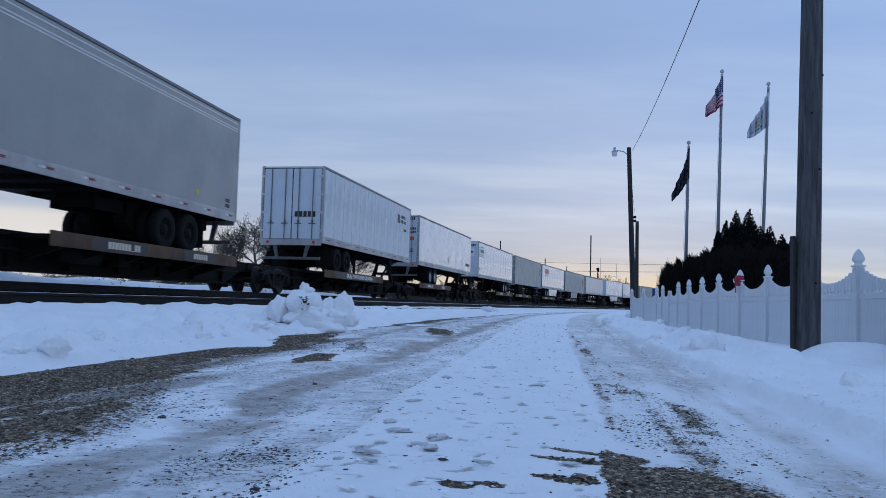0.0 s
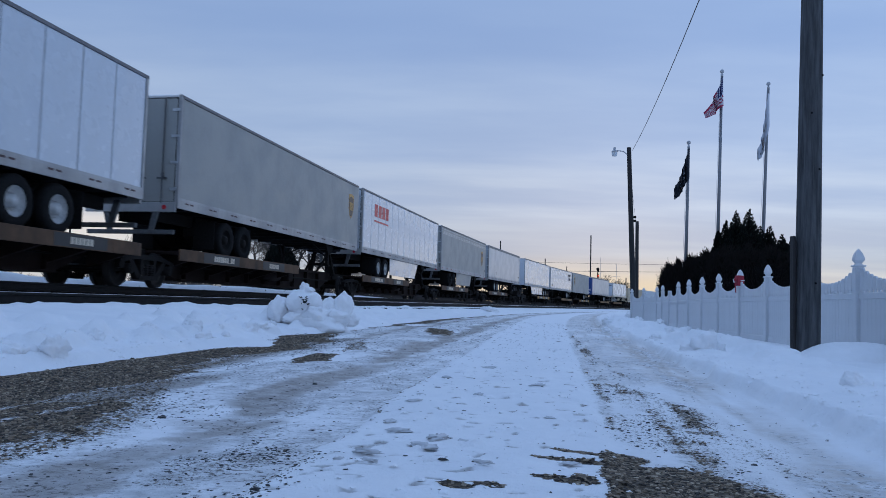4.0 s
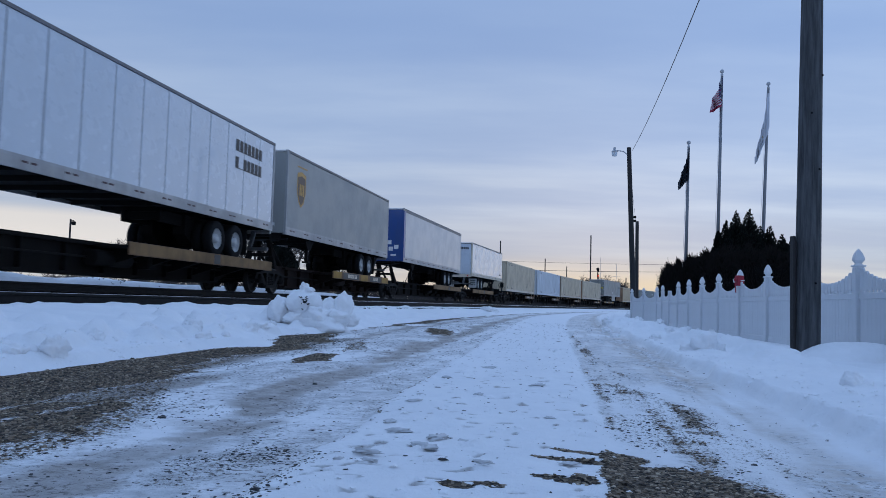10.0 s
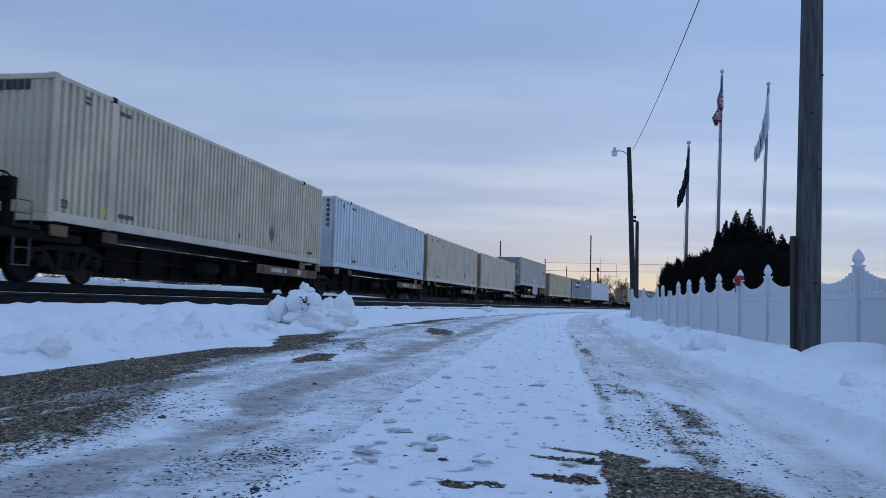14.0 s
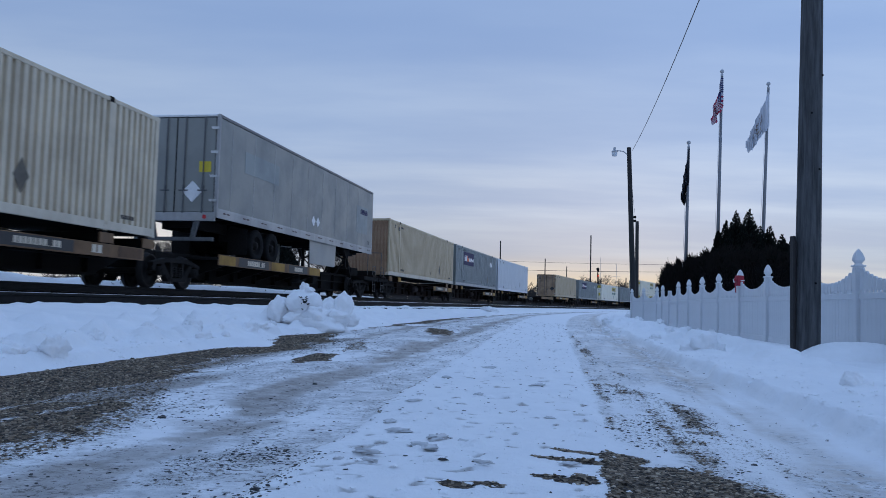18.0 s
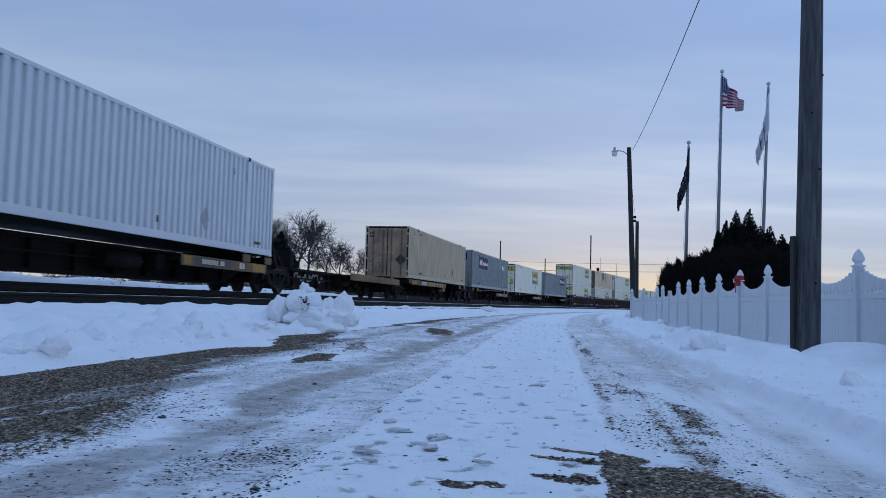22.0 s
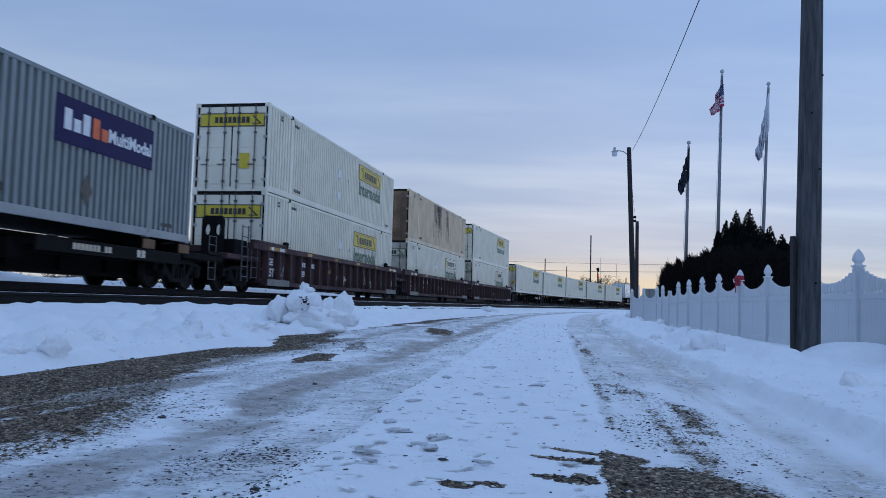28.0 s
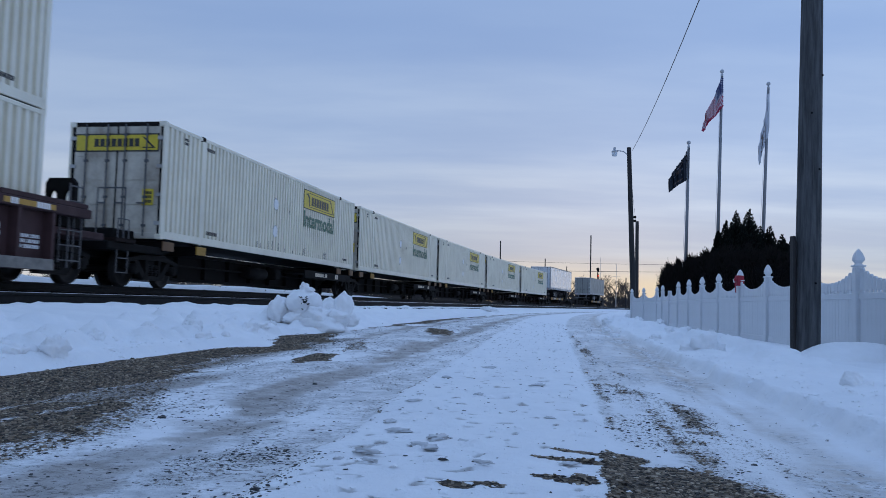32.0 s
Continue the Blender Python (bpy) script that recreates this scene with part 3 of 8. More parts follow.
    for z, tall in ((z0 + 0.01, 0.15), (z1 - 0.11, 0.11)):
        part("end_rail", box(bmesh.new(), -1.17, 1.17, -h + 0.006, -h + 0.08, z, z + tall, 0.01), es if z < z0 + 1 else TRUCK_STEEL if doors else skin, root)
    put(root, front, front + length)
    return root


# ---- running gear of the cars ----
TRUCKS = []


def side_frame_mesh():
    """A cast frame: arched top member, jaws for the bearings, diagonals down to the spring seat, open windows between."""
    bm = bmesh.new()
    prism(bm, [(-1.22, 0.54), (-1.02, 0.58), (-0.5, 0.655), (0.5, 0.655), (1.02, 0.58), (1.22, 0.54), (1.22, 0.63), (0.55, 0.765), (-0.55, 0.765), (-1.22, 0.63)], 0, -0.08, 0.08)
    prism(bm, [(-0.46, 0.17), (0.46, 0.17), (0.38, 0.27), (-0.38, 0.27)], 0, -0.09, 0.09)
    for sy in (-1, 1):
        prism(bm, [(sy * 0.84, 0.60), (sy * 0.66, 0.62), (sy * 0.30, 0.25), (sy * 0.46, 0.19)], 0, -0.07, 0.07)
        prism(bm, [(sy * 0.34, 0.26), (sy * 0.25, 0.26), (sy * 0.25, 0.67), (sy * 0.34, 0.67)], 0, -0.075, 0.075)
        for y0, y1 in ((0.72, 0.79), (1.02, 1.22)):
            box(bm, -0.06, 0.06, min(sy * y0, sy * y1), max(sy * y0, sy * y1), 0.42, 0.58)
    return mesh_of("side_frame", bm, TRUCK_STEEL)


def rail_truck(s):
    """A two-axle truck that the cars rest on, centred at s along the train."""
    if not TRUCKS:
        root = thing("rail_truck", "black greasy two-axle freight truck on the rails", "rail truck", "trucks under the train")
        sf = side_frame_mesh()
        for sx in (-1, 1):
            f = part("side_frame", sf, None, root, at=Matrix.Translation((sx * 1.0, 0, 0)))
            for k, (y, dx) in enumerate(itertools.product((-0.2, 0, 0.2), (0,))):
                bm = bmesh.new()
                for j in range(5):
                    lathe(bm, [(0.05, 0.28 + j * 0.055), (0.085, 0.305 + j * 0.055), (0.05, 0.33 + j * 0.055)], Matrix.Translation((dx, y, 0)), 8)
                part("spring", bm, WHEEL_STEEL, f)
            for y in (-0.89, 0.89):
                bm = rod(bmesh.new(), (-0.05 * sx, y, 0.42), (0.16 * sx, y, 0.42), 0.12, n=14)
                rod(bm, (0.16 * sx, y, 0.42), (0.18 * sx, y, 0.42), 0.08, n=10)
                part("bearing", bm, TRUCK_STEEL, f)
        part("bolster", box(bmesh.new(), -1.0, 1.0, -0.2, 0.2, 0.5, 0.78, 0.03), TRUCK_STEEL, root)
        bm = bmesh.new()
        for sy in (-1, 1):
            box(bm, -0.85, 0.85, sy * 0.36 - 0.06, sy * 0.36 + 0.06, 0.34, 0.46)
        part("brake_beam", bm, TRUCK_STEEL, root)
        prof = [(0.13, -0.07), (0.13, -0.03), (0.34, -0.01), (0.37, -0.065), (0.42, -0.065), (0.425, 0.03), (0.455, 0.045), (0.455, 0.07), (0.37, 0.07), (0.34, 0.03), (0.13, 0.05), (0.13, 0.09)]
        for y in (-0.89, 0.89):
            ax = part("wheelset", rod(bmesh.new(), (-0.95, 0, 0), (0.95, 0, 0), 0.075, n=10), WHEEL_STEEL, root, at=Matrix.Translation((0, y, 0.42)))
            for sx in (-1, 1):
                bm = lathe(bmesh.new(), prof, Matrix.Translation((sx * 0.755, 0, 0)) @ Matrix.Rotation(-math.pi / 2 * sx, 4, "Y"), 32)
                part("wheel", bm, WHEEL_STEEL, ax)
        TRUCKS.append([root, s])
    else:
        TRUCKS.append([copy_thing(TRUCKS[0][0], Matrix()), s])
    root = TRUCKS[-1][0]
    put(root, s - 0.89, s + 0.89)
    return root


def hitch(root, y, way):
    """The folding stand that holds a trailer's kingpin; way = +1 when its brace leans up the track."""
    bm = bmesh.new()
    for sx in (-1, 1):
        prism(bm, [(sx * 0.62, 0.86), (sx * 0.44, 0.86), (sx * 0.22, 1.92), (sx * 0.36, 1.92)], 1, y - 0.09, y + 0.09)
        rod(bm, (sx * 0.3, y, 1.8), (sx * 0.25, y - way * 1.5, 0.9), 0.06, n=6)
    box(bm, -0.5, 0.5, y - 0.12, y + 0.12, 1.3, 1.42)
    prism(bm, [(y - 0.5, 1.88), (y + 0.5, 1.88), (y + 0.42, 1.98), (y - 0.42, 1.98)], 0, -0.5, 0.5)
    part("hitch", bm, CAR_BLACK, root, "black steel trailer hitch stand")


def brake_wheel(root, y, x=0.95):
    bm = bmesh.new()
    m = Matrix.Translation((x, y, 1.72)) @ Matrix.Rotation(math.pi / 2, 4, "X")
    rings = [(0.27 + 0.02 * math.cos(a), 0.02 * math.sin(a)) for a in np.linspace(0, 2 * math.pi, 7)]
    lathe(bm, rings, m, 22)
    for k in range(5):
        a = 2 * math.pi * k / 5
        rod(bm, (x, y, 1.72), (x + 0.27 * math.cos(a), y, 1.72 + 0.27 * math.sin(a)), 0.014, n=5)
    rod(bm, (x, y, 1.72), (x, y + 0.22, 1.72), 0.03, n=6)
    box(bm, x - 0.14, x + 0.14, y + 0.1, y + 0.32, 1.5, 1.92, 0.02)
    box(bm, x - 0.06, x + 0.06, y + 0.14, y + 0.26, 0.8, 1.5)
    part("brake_wheel", bm, CAR_BLACK, root)


def end_steps(root, y, out):
    """Ladder treads and grab irons at a coupled end."""
    for sx in (-1, 1):
        bm = bmesh.new()
        for yy in (y - 0.22, y + 0.22):
            rod(bm, (sx * 1.2, yy, 0.28), (sx * 1.2, yy, 1.5), 0.014, n=5)
        for z in (0.3, 0.62, 0.94, 1.26, 1.5):
            rod(bm, (sx * 1.2, y - 0.22, z), (sx * 1.2, y + 0.22, z), 0.013, n=5)
        part("grab_iron", bm, ROD_DARK, root)
        part("step_platform", box(bmesh.new(), min(sx * 0.5, sx * 1.28), max(sx * 0.5, sx * 1.28), y - 0.4, y + 0.4, 0.98, 1.06), CAR_BROWN, root)
    bm = box(bmesh.new(), -0.16, 0.16, y, y + out * 0.95, 0.62, 0.9, 0.03)
    part("coupler", bm, TRUCK_STEEL, root)


TAN_SHELVES = (206, 225, 387, 172, 333)      # where the units begin whose shelf edge is all one tan
SHELF_TAN = paint("worn tan shelf paint", (0.235, 0.13, 0.045), 0.7, (0.05, 0.033, 0.022), 0.75)
SHELF_DIM = paint("grimy brown shelf paint", (0.125, 0.066, 0.032), 0.8, (0.022, 0.017, 0.014), 0.85)


def spine_car(a, b, load, rear_first=True, ends=(False, False), deck=(None, None), label="", wide=5.4, text=None):
    """One unit of an articulated spine car, from pin to pin a, b along the train.
    load: "trailer", "box" or "bare". deck: front and back of the load. ends: coupled ends."""
    root = thing("spine_car", label or "black and yellow steel spine car, grimy", "rail car", "cars of the train")
    h = (b - a) / 2
    c = (a + b) / 2
    main = CAR_BROWN if load == "bare" or int(a) % 3 == 0 else CAR_BLACK
    bm = prism(bmesh.new(), [(-h + 0.15, 0.92), (-h + 0.15, 0.70), (-h + 1.5, 0.66), (-h + 2.7, 0.23), (h - 2.7, 0.23), (h - 1.5, 0.66), (h - 0.15, 0.70), (h - 0.15, 0.92), (h - 1.8, 1.0), (-h + 1.8, 1.0)], 0, -0.36, 0.36)
    for sz in (0.225, 0.9):
        box(bm, -0.50, 0.50, -h + 2.7, h - 2.7, sz, sz + 0.06)
    part("center_sill", bm, main, root)
    web = mesh_of("stiffener", box(bmesh.new(), 0.36, 0.49, -0.02, 0.02, 0.29, 0.9), main)
    for k in range(9):
        y = -h + 3 + k * (2 * h - 6) / 8
        part("stiffener", web, None, root, at=Matrix.Translation((0, y, 0)))
    for sx in (-1, 1):
        rod_bm = rod(bmesh.new(), (sx * 0.54, -h + 2.0, 0.62), (sx * 0.54, h - 2.0, 0.62), 0.025, n=6)
        part("brake_pipe", rod_bm, TRUCK_STEEL, root)
    part("air_reservoir", rod(bmesh.new(), (0.62, -0.8, 0.62), (0.62, 0.7, 0.62), 0.19, n=14), main, root)
    part("brake_valve", box(bmesh.new(), 0.5, 0.85, 1.3, 1.75, 0.45, 0.85, 0.04), main, root)
    # the shelves that the tyres or the box's corners stand on
    front, back = deck
    if load == "trailer" or load == "bare":
        y0 = (front - c + 0.1) if rear_first else (back - c - 0.1 - wide)
        shelf_y = (y0, y0 + wide)
        for sx in (-1, 1):
            part("wheel_shelf", box(bmesh.new(), min(sx * 0.3, sx * 1.36), max(sx * 0.3, sx * 1.36), shelf_y[0], shelf_y[1], 0.86, 0.93, 0.01), main, root)
            lip = part("shelf_side", box(bmesh.new(), min(sx * 1.33, sx * 1.375), max(sx * 1.33, sx * 1.375), shelf_y[0], shelf_y[1], 0.70, 1.0, 0.01), SHELF_DIM if a < 150 else SHELF, root, "worn brown shelf edge")
            tan = round(a) in TAN_SHELVES
            bright = SHELF_DIM if a < 150 else YELLOW
            for f0, f1, mm in ((0.0, 0.5, SHELF_TAN), (0.5, 0.55, SIGN_BLACK), (0.55, 1.0, SHELF_TAN)) if tan else ((0.0, 0.13, bright), (0.15, 0.42, SIGN_BLACK), (0.44, 0.58, bright), (0.62, 0.84, SIGN_BLACK), (0.86, 1.0, bright)):
                part("shelf_patch", box(bmesh.new(), min(sx * 1.375, sx * 1.378), max(sx * 1.375, sx * 1.378), shelf_y[0] + f0 * wide + 0.03, shelf_y[0] + f1 * wide - 0.03, 0.72, 0.98), mm, root)
            for k in range(6):
                y = shelf_y[0] + 0.5 + k * (wide - 1.0) / 5
                part("shelf_bracket", prism(bmesh.new(), [(sx * 0.36, 0.40), (sx * 1.33, 0.70), (sx * 1.33, 0.86), (sx * 0.36, 0.86)], 1, y - 0.05, y + 0.05), main, root)
            if text and sx > 0:
                for yy, tx in text:
                    side_text(root, tx, 0.24, SIGN_WHITE, 1.382, shelf_y[0] + yy * wide, 0.84)
            if tan:
                continue
            if sx > 0 and not text:
                bars(root, CREAM, 1.379, shelf_y[0] + wide * 0.30, 0.85, 1.3, 0.15, cols=10, name="car_mark")
                bars(root, CREAM, 1.379, shelf_y[0] + wide * 0.73, 0.85, 0.8, 0.14, cols=6, name="car_mark")
            elif sx > 0:
                bars(root, CREAM, 1.379, shelf_y[0] + wide * 0.73, 0.85, 0.8, 0.14, cols=6, name="car_mark")
    if load == "trailer":
        hitch(root, (back - c - 0.95) if rear_first else (front - c + 0.95), 1 if rear_first else -1)
    if load == "bare":
        hitch(root, -h + 1.1, -1)
        part("stanchion_box", box(bmesh.new(), -0.3, 0.3, -h + 3.1, -h + 3.5, 1.0, 1.65, 0.03), CAR_BLACK, root)
    if load in ("box", "bare"):
        ends_y = (front - c + 0.3, front - c + 2.02, back - c - 2.02, back - c - 0.3) if load == "box" else (h - 2.2,)
        for k, y in enumerate(ends_y):
            bm = box(bmesh.new(), -1.28, 1.28, y - 0.16, y + 0.16, 0.86, 1.12, 0.015)
            part("bolster", bm, main, root)
            for sx in (-1, 1):
                part("bolster_end", box(bmesh.new(), min(sx * 1.281, sx * 1.33), max(sx * 1.281, sx * 1.33), y - 0.26, y + 0.26, 0.90, 1.12, 0.01), (SHELF, YELLOW if a > 330 else SHELF_DIM, SHELF, SHELF)[k % 4], root, "rusty worn pedestal end")
                if load == "box":
                    part("pedestal", box(bmesh.new(), min(sx * 1.1, sx * 1.27), max(sx * 1.1, sx * 1.27), y - 0.1, y + 0.1, 1.121, 1.168), CAR_BLACK, root)
        if load == "box":
            for sx in (-1, 1):
                if round(a) == 403:
                    y0 = front - c + 0.35
                    part("wheel_shelf", box(bmesh.new(), min(sx * 0.3, sx * 1.335), max(sx * 0.3, sx * 1.335), y0, y0 + 8.3, 0.98, 1.05, 0.01), main, root)
                    part("shelf_side", box(bmesh.new(), min(sx * 1.336, sx * 1.37), max(sx * 1.336, sx * 1.37), y0, y0 + 8.9, 0.83, 1.10, 0.01), SHELF, root, "worn brown shelf edge")
                    for f0, f1, mm in ((0.0, 1.2, YELLOW), (1.3, 2.1, SHELF), (2.15, 3.95, SIGN_BLACK), (4.0, 5.9, YELLOW), (5.95, 6.75, SIGN_BLACK), (6.8, 8.0, YELLOW)):
                        part("shelf_patch", box(bmesh.new(), min(sx * 1.37, sx * 1.374), max(sx * 1.37, sx * 1.374), y0 + f0, y0 + f1, 0.85, 1.08), mm, root)
                    for k in range(6):
                        part("shelf_bracket", prism(bmesh.new(), [(sx * 0.36, 0.42), (sx * 1.33, 0.80), (sx * 1.33, 0.978), (sx * 0.36, 0.978)], 1, y0 + 0.4 + k * 1.5, y0 + 0.5 + k * 1.5), main, root)
                    part("step_box", box(bmesh.new(), min(sx * 1.0, sx * 1.33), max(sx * 1.0, sx * 1.33), y0 + 8.1, y0 + 8.75, 0.60, 0.829, 0.01), SHELF, root, "rusty step under the shelf")
                    part("reflector", box(bmesh.new(), min(sx * 1.331, sx * 1.335), max(sx * 1.331, sx * 1.335), y0 + 8.25, y0 + 8.6, 0.63, 0.72), YELLOW, root)
                    continue
                y0 = back - c - 6.1
                part("wheel_shelf", box(bmesh.new(), min(sx * 0.3, sx * 1.30), max(sx * 0.3, sx * 1.30), y0, y0 + 5.6, 0.76, 0.82, 0.01), main, root)
                plainer = a > 455
                part("shelf_side", box(bmesh.new(), min(sx * 1.30, sx * 1.34), max(sx * 1.30, sx * 1.34), y0, y0 + 5.6, 0.60, 0.88, 0.01), main if plainer else SHELF, root, "" if plainer else "worn brown shelf edge")
                if plainer:
                    part("reflector", box(bmesh.new(), min(sx * 1.34, sx * 1.343), max(sx * 1.34, sx * 1.343), y0 + 1.2, y0 + 1.7, 0.72, 0.80), YELLOW, root)
                    continue
                part("shelf_patch", box(bmesh.new(), min(sx * 1.34, sx * 1.343), max(sx * 1.34, sx * 1.343), y0 + 0.1, y0 + 0.5, 0.63, 0.86), YELLOW if a > 330 else SHELF_DIM, root)
                part("shelf_patch", box(bmesh.new(), min(sx * 1.34, sx * 1.343), max(sx * 1.34, sx * 1.343), y0 + 4.5, y0 + 5.5, 0.63, 0.86), YELLOW if a > 330 else SHELF_DIM, root)
                part("shelf_patch", box(bmesh.new(), min(sx * 1.34, sx * 1.343), max(sx * 1.34, sx * 1.343), y0 + 0.7, y0 + 2.9, 0.63, 0.86), SIGN_BLACK, root)
            if round(a) == 403:
                bars(root, CREAM, 1.375, front - c + 3.4, 0.965, 1.55, 0.19, cols=8, name="car_mark")
                side_text(root, "53", 0.24, CREAM, 1.376, front - c + 6.7, 0.965)
            else:
                bars(root, CREAM, 1.344, back - c - 4.3, 0.75, 1.4, 0.13, cols=10, name="car_mark")
                bars(root, CREAM, 1.344, back - c - 2.4, 0.75, 0.4, 0.17, cols=2, name="car_mark")
    for k, (on, y, way) in enumerate(((ends[0], -h, -1), (ends[1], h, 1))):
        if on:
            end_steps(root, y - way * 0.75, way)
            part("end_platform", box(bmesh.new(), -1.24, 1.24, min(y - way * 0.1, y - way * 2.5), max(y - way * 0.1, y - way * 2.5), 0.80, 0.97, 0.02), CAR_BLACK, root)
            part("equipment_box", box(bmesh.new(), -0.55, 0.55, min(y - way * 1.3, y - way * 2.4), max(y - way * 1.3, y - way * 2.4), 0.971, 1.36, 0.03), CAR_BLACK, root)
            if k == 0 and a < 300:
                brake_wheel(root, y + 0.4)
            elif k == 0:
                bm = bmesh.new()
                for x in (0.35, 1.05):
                    rod(bm, (x, y + 1.0, 0.97), (x, y + 1.0, 2.25), 0.018, n=6)
                rod(bm, (0.35, y + 1.0, 2.25), (1.05, y + 1.0, 2.25), 0.018, n=6)
                part("handrail", bm, ROD_DARK, root, "thin steel handrail before the doors")
            elif round(a) == 48:
                brake_wheel(root, y - 0.7)
        else:
            part("end_casting", box(bmesh.new(), -0.42, 0.42, min(y, y - way * 1.0), max(y, y - way * 1.0), 0.72, 0.98, 0.03), TRUCK_STEEL, root)
    put(root, a, b)
    return root


def end_stand(root, y, x):
    """An upright black plate with two oval holes."""
    bm = bmesh.new()
    outer = [(x - 0.34, 1.1), (x + 0.34, 1.1), (x + 0.34, 2.12), (x + 0.26, 2.22), (x - 0.26, 2.22), (x - 0.34, 2.12)]
    rings = []
    for yy in (y - 0.06, y + 0.06):
        rings.append([bm.verts.new((px, yy, pz)) for px, pz in outer])
    n = len(outer)
    for i in range(n):
        bm.faces.new((rings[0][i], rings[0][(i + 1) % n], rings[1][(i + 1) % n], rings[1][i]))
    for ring in rings:
        edges_of = [bm.edges.new((ring[i], ring[(i + 1) % n])) if bm.edges.get((ring[i], ring[(i + 1) % n])) is None else bm.edges.get((ring[i], ring[(i + 1) % n])) for i in range(n)]
        for cx in (x - 0.17, x + 0.17):
            hole = [bm.verts.new((cx + 0.10 * math.cos(0.524 * i), ring[0].co.y, 1.80 + 0.17 * math.sin(0.524 * i))) for i in range(12)]
            edges_of += [bm.edges.new((hole[i], hole[(i + 1) % 12])) for i in range(12)]
        bmesh.ops.triangle_fill(bm, use_beauty=True, edges=edges_of)
    part("end_stand", bm, CAR_BLACK, root, "black end plate with two oval holes")


def well_car(a, b, front, back, ends=(False, False), marks=0):
    root = thing("well_car", "maroon steel well car with ribbed sides and graffiti", "rail car", "cars of the train")
    h, c = (b - a) / 2, (a + b) / 2
    y0, y1 = front - c - 0.25, back - c + 0.25
    for sx in (-1, 1):
        part("side_wall", box(bmesh.new(), min(sx * 1.30, sx * 1.32), max(sx * 1.30, sx * 1.32), y0, y1, 0.28, 1.38), WELL_RED, root)
        part("top_chord", box(bmesh.new(), min(sx * 1.28, sx * 1.46), max(sx * 1.28, sx * 1.50), y0 - 1.1, y1 + 1.1, 1.32, 1.50, 0.015), WELL_RED, root)
        part("bottom_chord", box(bmesh.new(), min(sx * 1.28, sx * 1.44), max(sx * 1.28, sx * 1.49), y0, y1, 0.22, 0.36, 0.015), WELL_RED, root)
        rib = mesh_of("rib", prism(bmesh.new(), [(1.32, -0.075), (1.49, -0.045), (1.49, 0.045), (1.32, 0.075)], 2, 0.361, 1.319), WELL_RED)
        n = 17
        for k in range(n + 1):
            part("rib", rib, None, root, at=Matrix.Translation((0, y0 + 0.1 + k * (y1 - y0 - 0.2) / n, 0)) if sx > 0 else Matrix.Translation((0, y0 + 0.1 + k * (y1 - y0 - 0.2) / n, 0)) @ Matrix.Rotation(math.pi, 4, "Z"))
        for k in range(6):
            yy = y0 + 0.8 + k * (y1 - y0 - 1.6) / 5
            part("reflector", box(bmesh.new(), min(sx * 1.501, sx * 1.504), max(sx * 1.501, sx * 1.504), yy - (0.72 if k in (0, 5) else 0.22), yy + (0.72 if k in (0, 5) else 0.22), 1.36, 1.46), SIGN_GOLD if k % 2 else YELLOW, root)
            if k in (0, 5) and sx > 0:
                bars(root, SIGN_WHITE, 1.505, yy - 0.45, 1.41, 0.22, 0.11, cols=2, name="car_mark")
                bars(root, SIGN_WHITE, 1.505, yy + 0.35, 1.41, 0.40, 0.11, cols=4, name="car_mark")
        for yy, way in ((y0, 1), (y1, -1)):
            part("chord_cap", box(bmesh.new(), min(sx * 1.31, sx * 1.485), max(sx * 1.31, sx * 1.485), min(yy - way * 1.0, yy + way * 1.58), max(yy - way * 1.0, yy + way * 1.58), 1.501, 1.60, 0.012), WELL_RED, root)
            part("side_board", box(bmesh.new(), min(sx * 1.4905, sx * 1.497), max(sx * 1.4905, sx * 1.497), min(yy + way * 0.06, yy + way * 1.9), max(yy + way * 0.06, yy + way * 1.9), 0.225, 0.43), BOARD_PALE, root, "pale weathered board along the sill")
        for yy in (y0 + 1.75, y1 - 1.75):
            bm = box(bmesh.new(), min(sx * 1.31, sx * 1.45), max(sx * 1.31, sx * 1.45), yy - 0.14, yy + 0.14, 1.501, 1.72, 0.04)
            part("container_guide", bm, CAR_BLACK, root)
    part("well_floor", box(bmesh.new(), -1.28, 1.28, y0, y1, 0.27, 0.347), CAR_BLACK, root)
    for y, way, on in ((y0, -1, ends[0]), (y1, 1, ends[1])):
        e = -h if way < 0 else h
        part("bulkhead", box(bmesh.new(), -1.28, 1.28, min(y, y + way * 0.12), max(y, y + way * 0.12), 0.3, 1.46), WELL_RED, root)
        part("end_platform", box(bmesh.new(), -1.27, 1.27, min(y + way * 0.13, e - way * 0.1), max(y + way * 0.13, e - way * 0.1), 0.95, 1.1, 0.02), WELL_RED, root)
        bm = prism(bmesh.new(), [(y, 0.3), (y + way * 0.5, 0.8), (e, 0.8), (e, 0.95), (y, 0.95)], 0, -0.4, 0.4)
        part("end_sill", bm, CAR_BLACK, root)
        for sx in (-1, 1):
            bm = bmesh.new()
            for yy in (y + way * 0.35, y + way * 0.8):
                rod(bm, (sx * 1.3, yy, 0.4), (sx * 1.3, yy, 1.5), 0.015, n=5)
            for z in (0.45, 0.75, 1.05, 1.35):
                rod(bm, (sx * 1.3, y + way * 0.35, z), (sx * 1.3, y + way * 0.8, z), 0.013, n=5)
            part("ladder", bm, ROD_DARK, root)
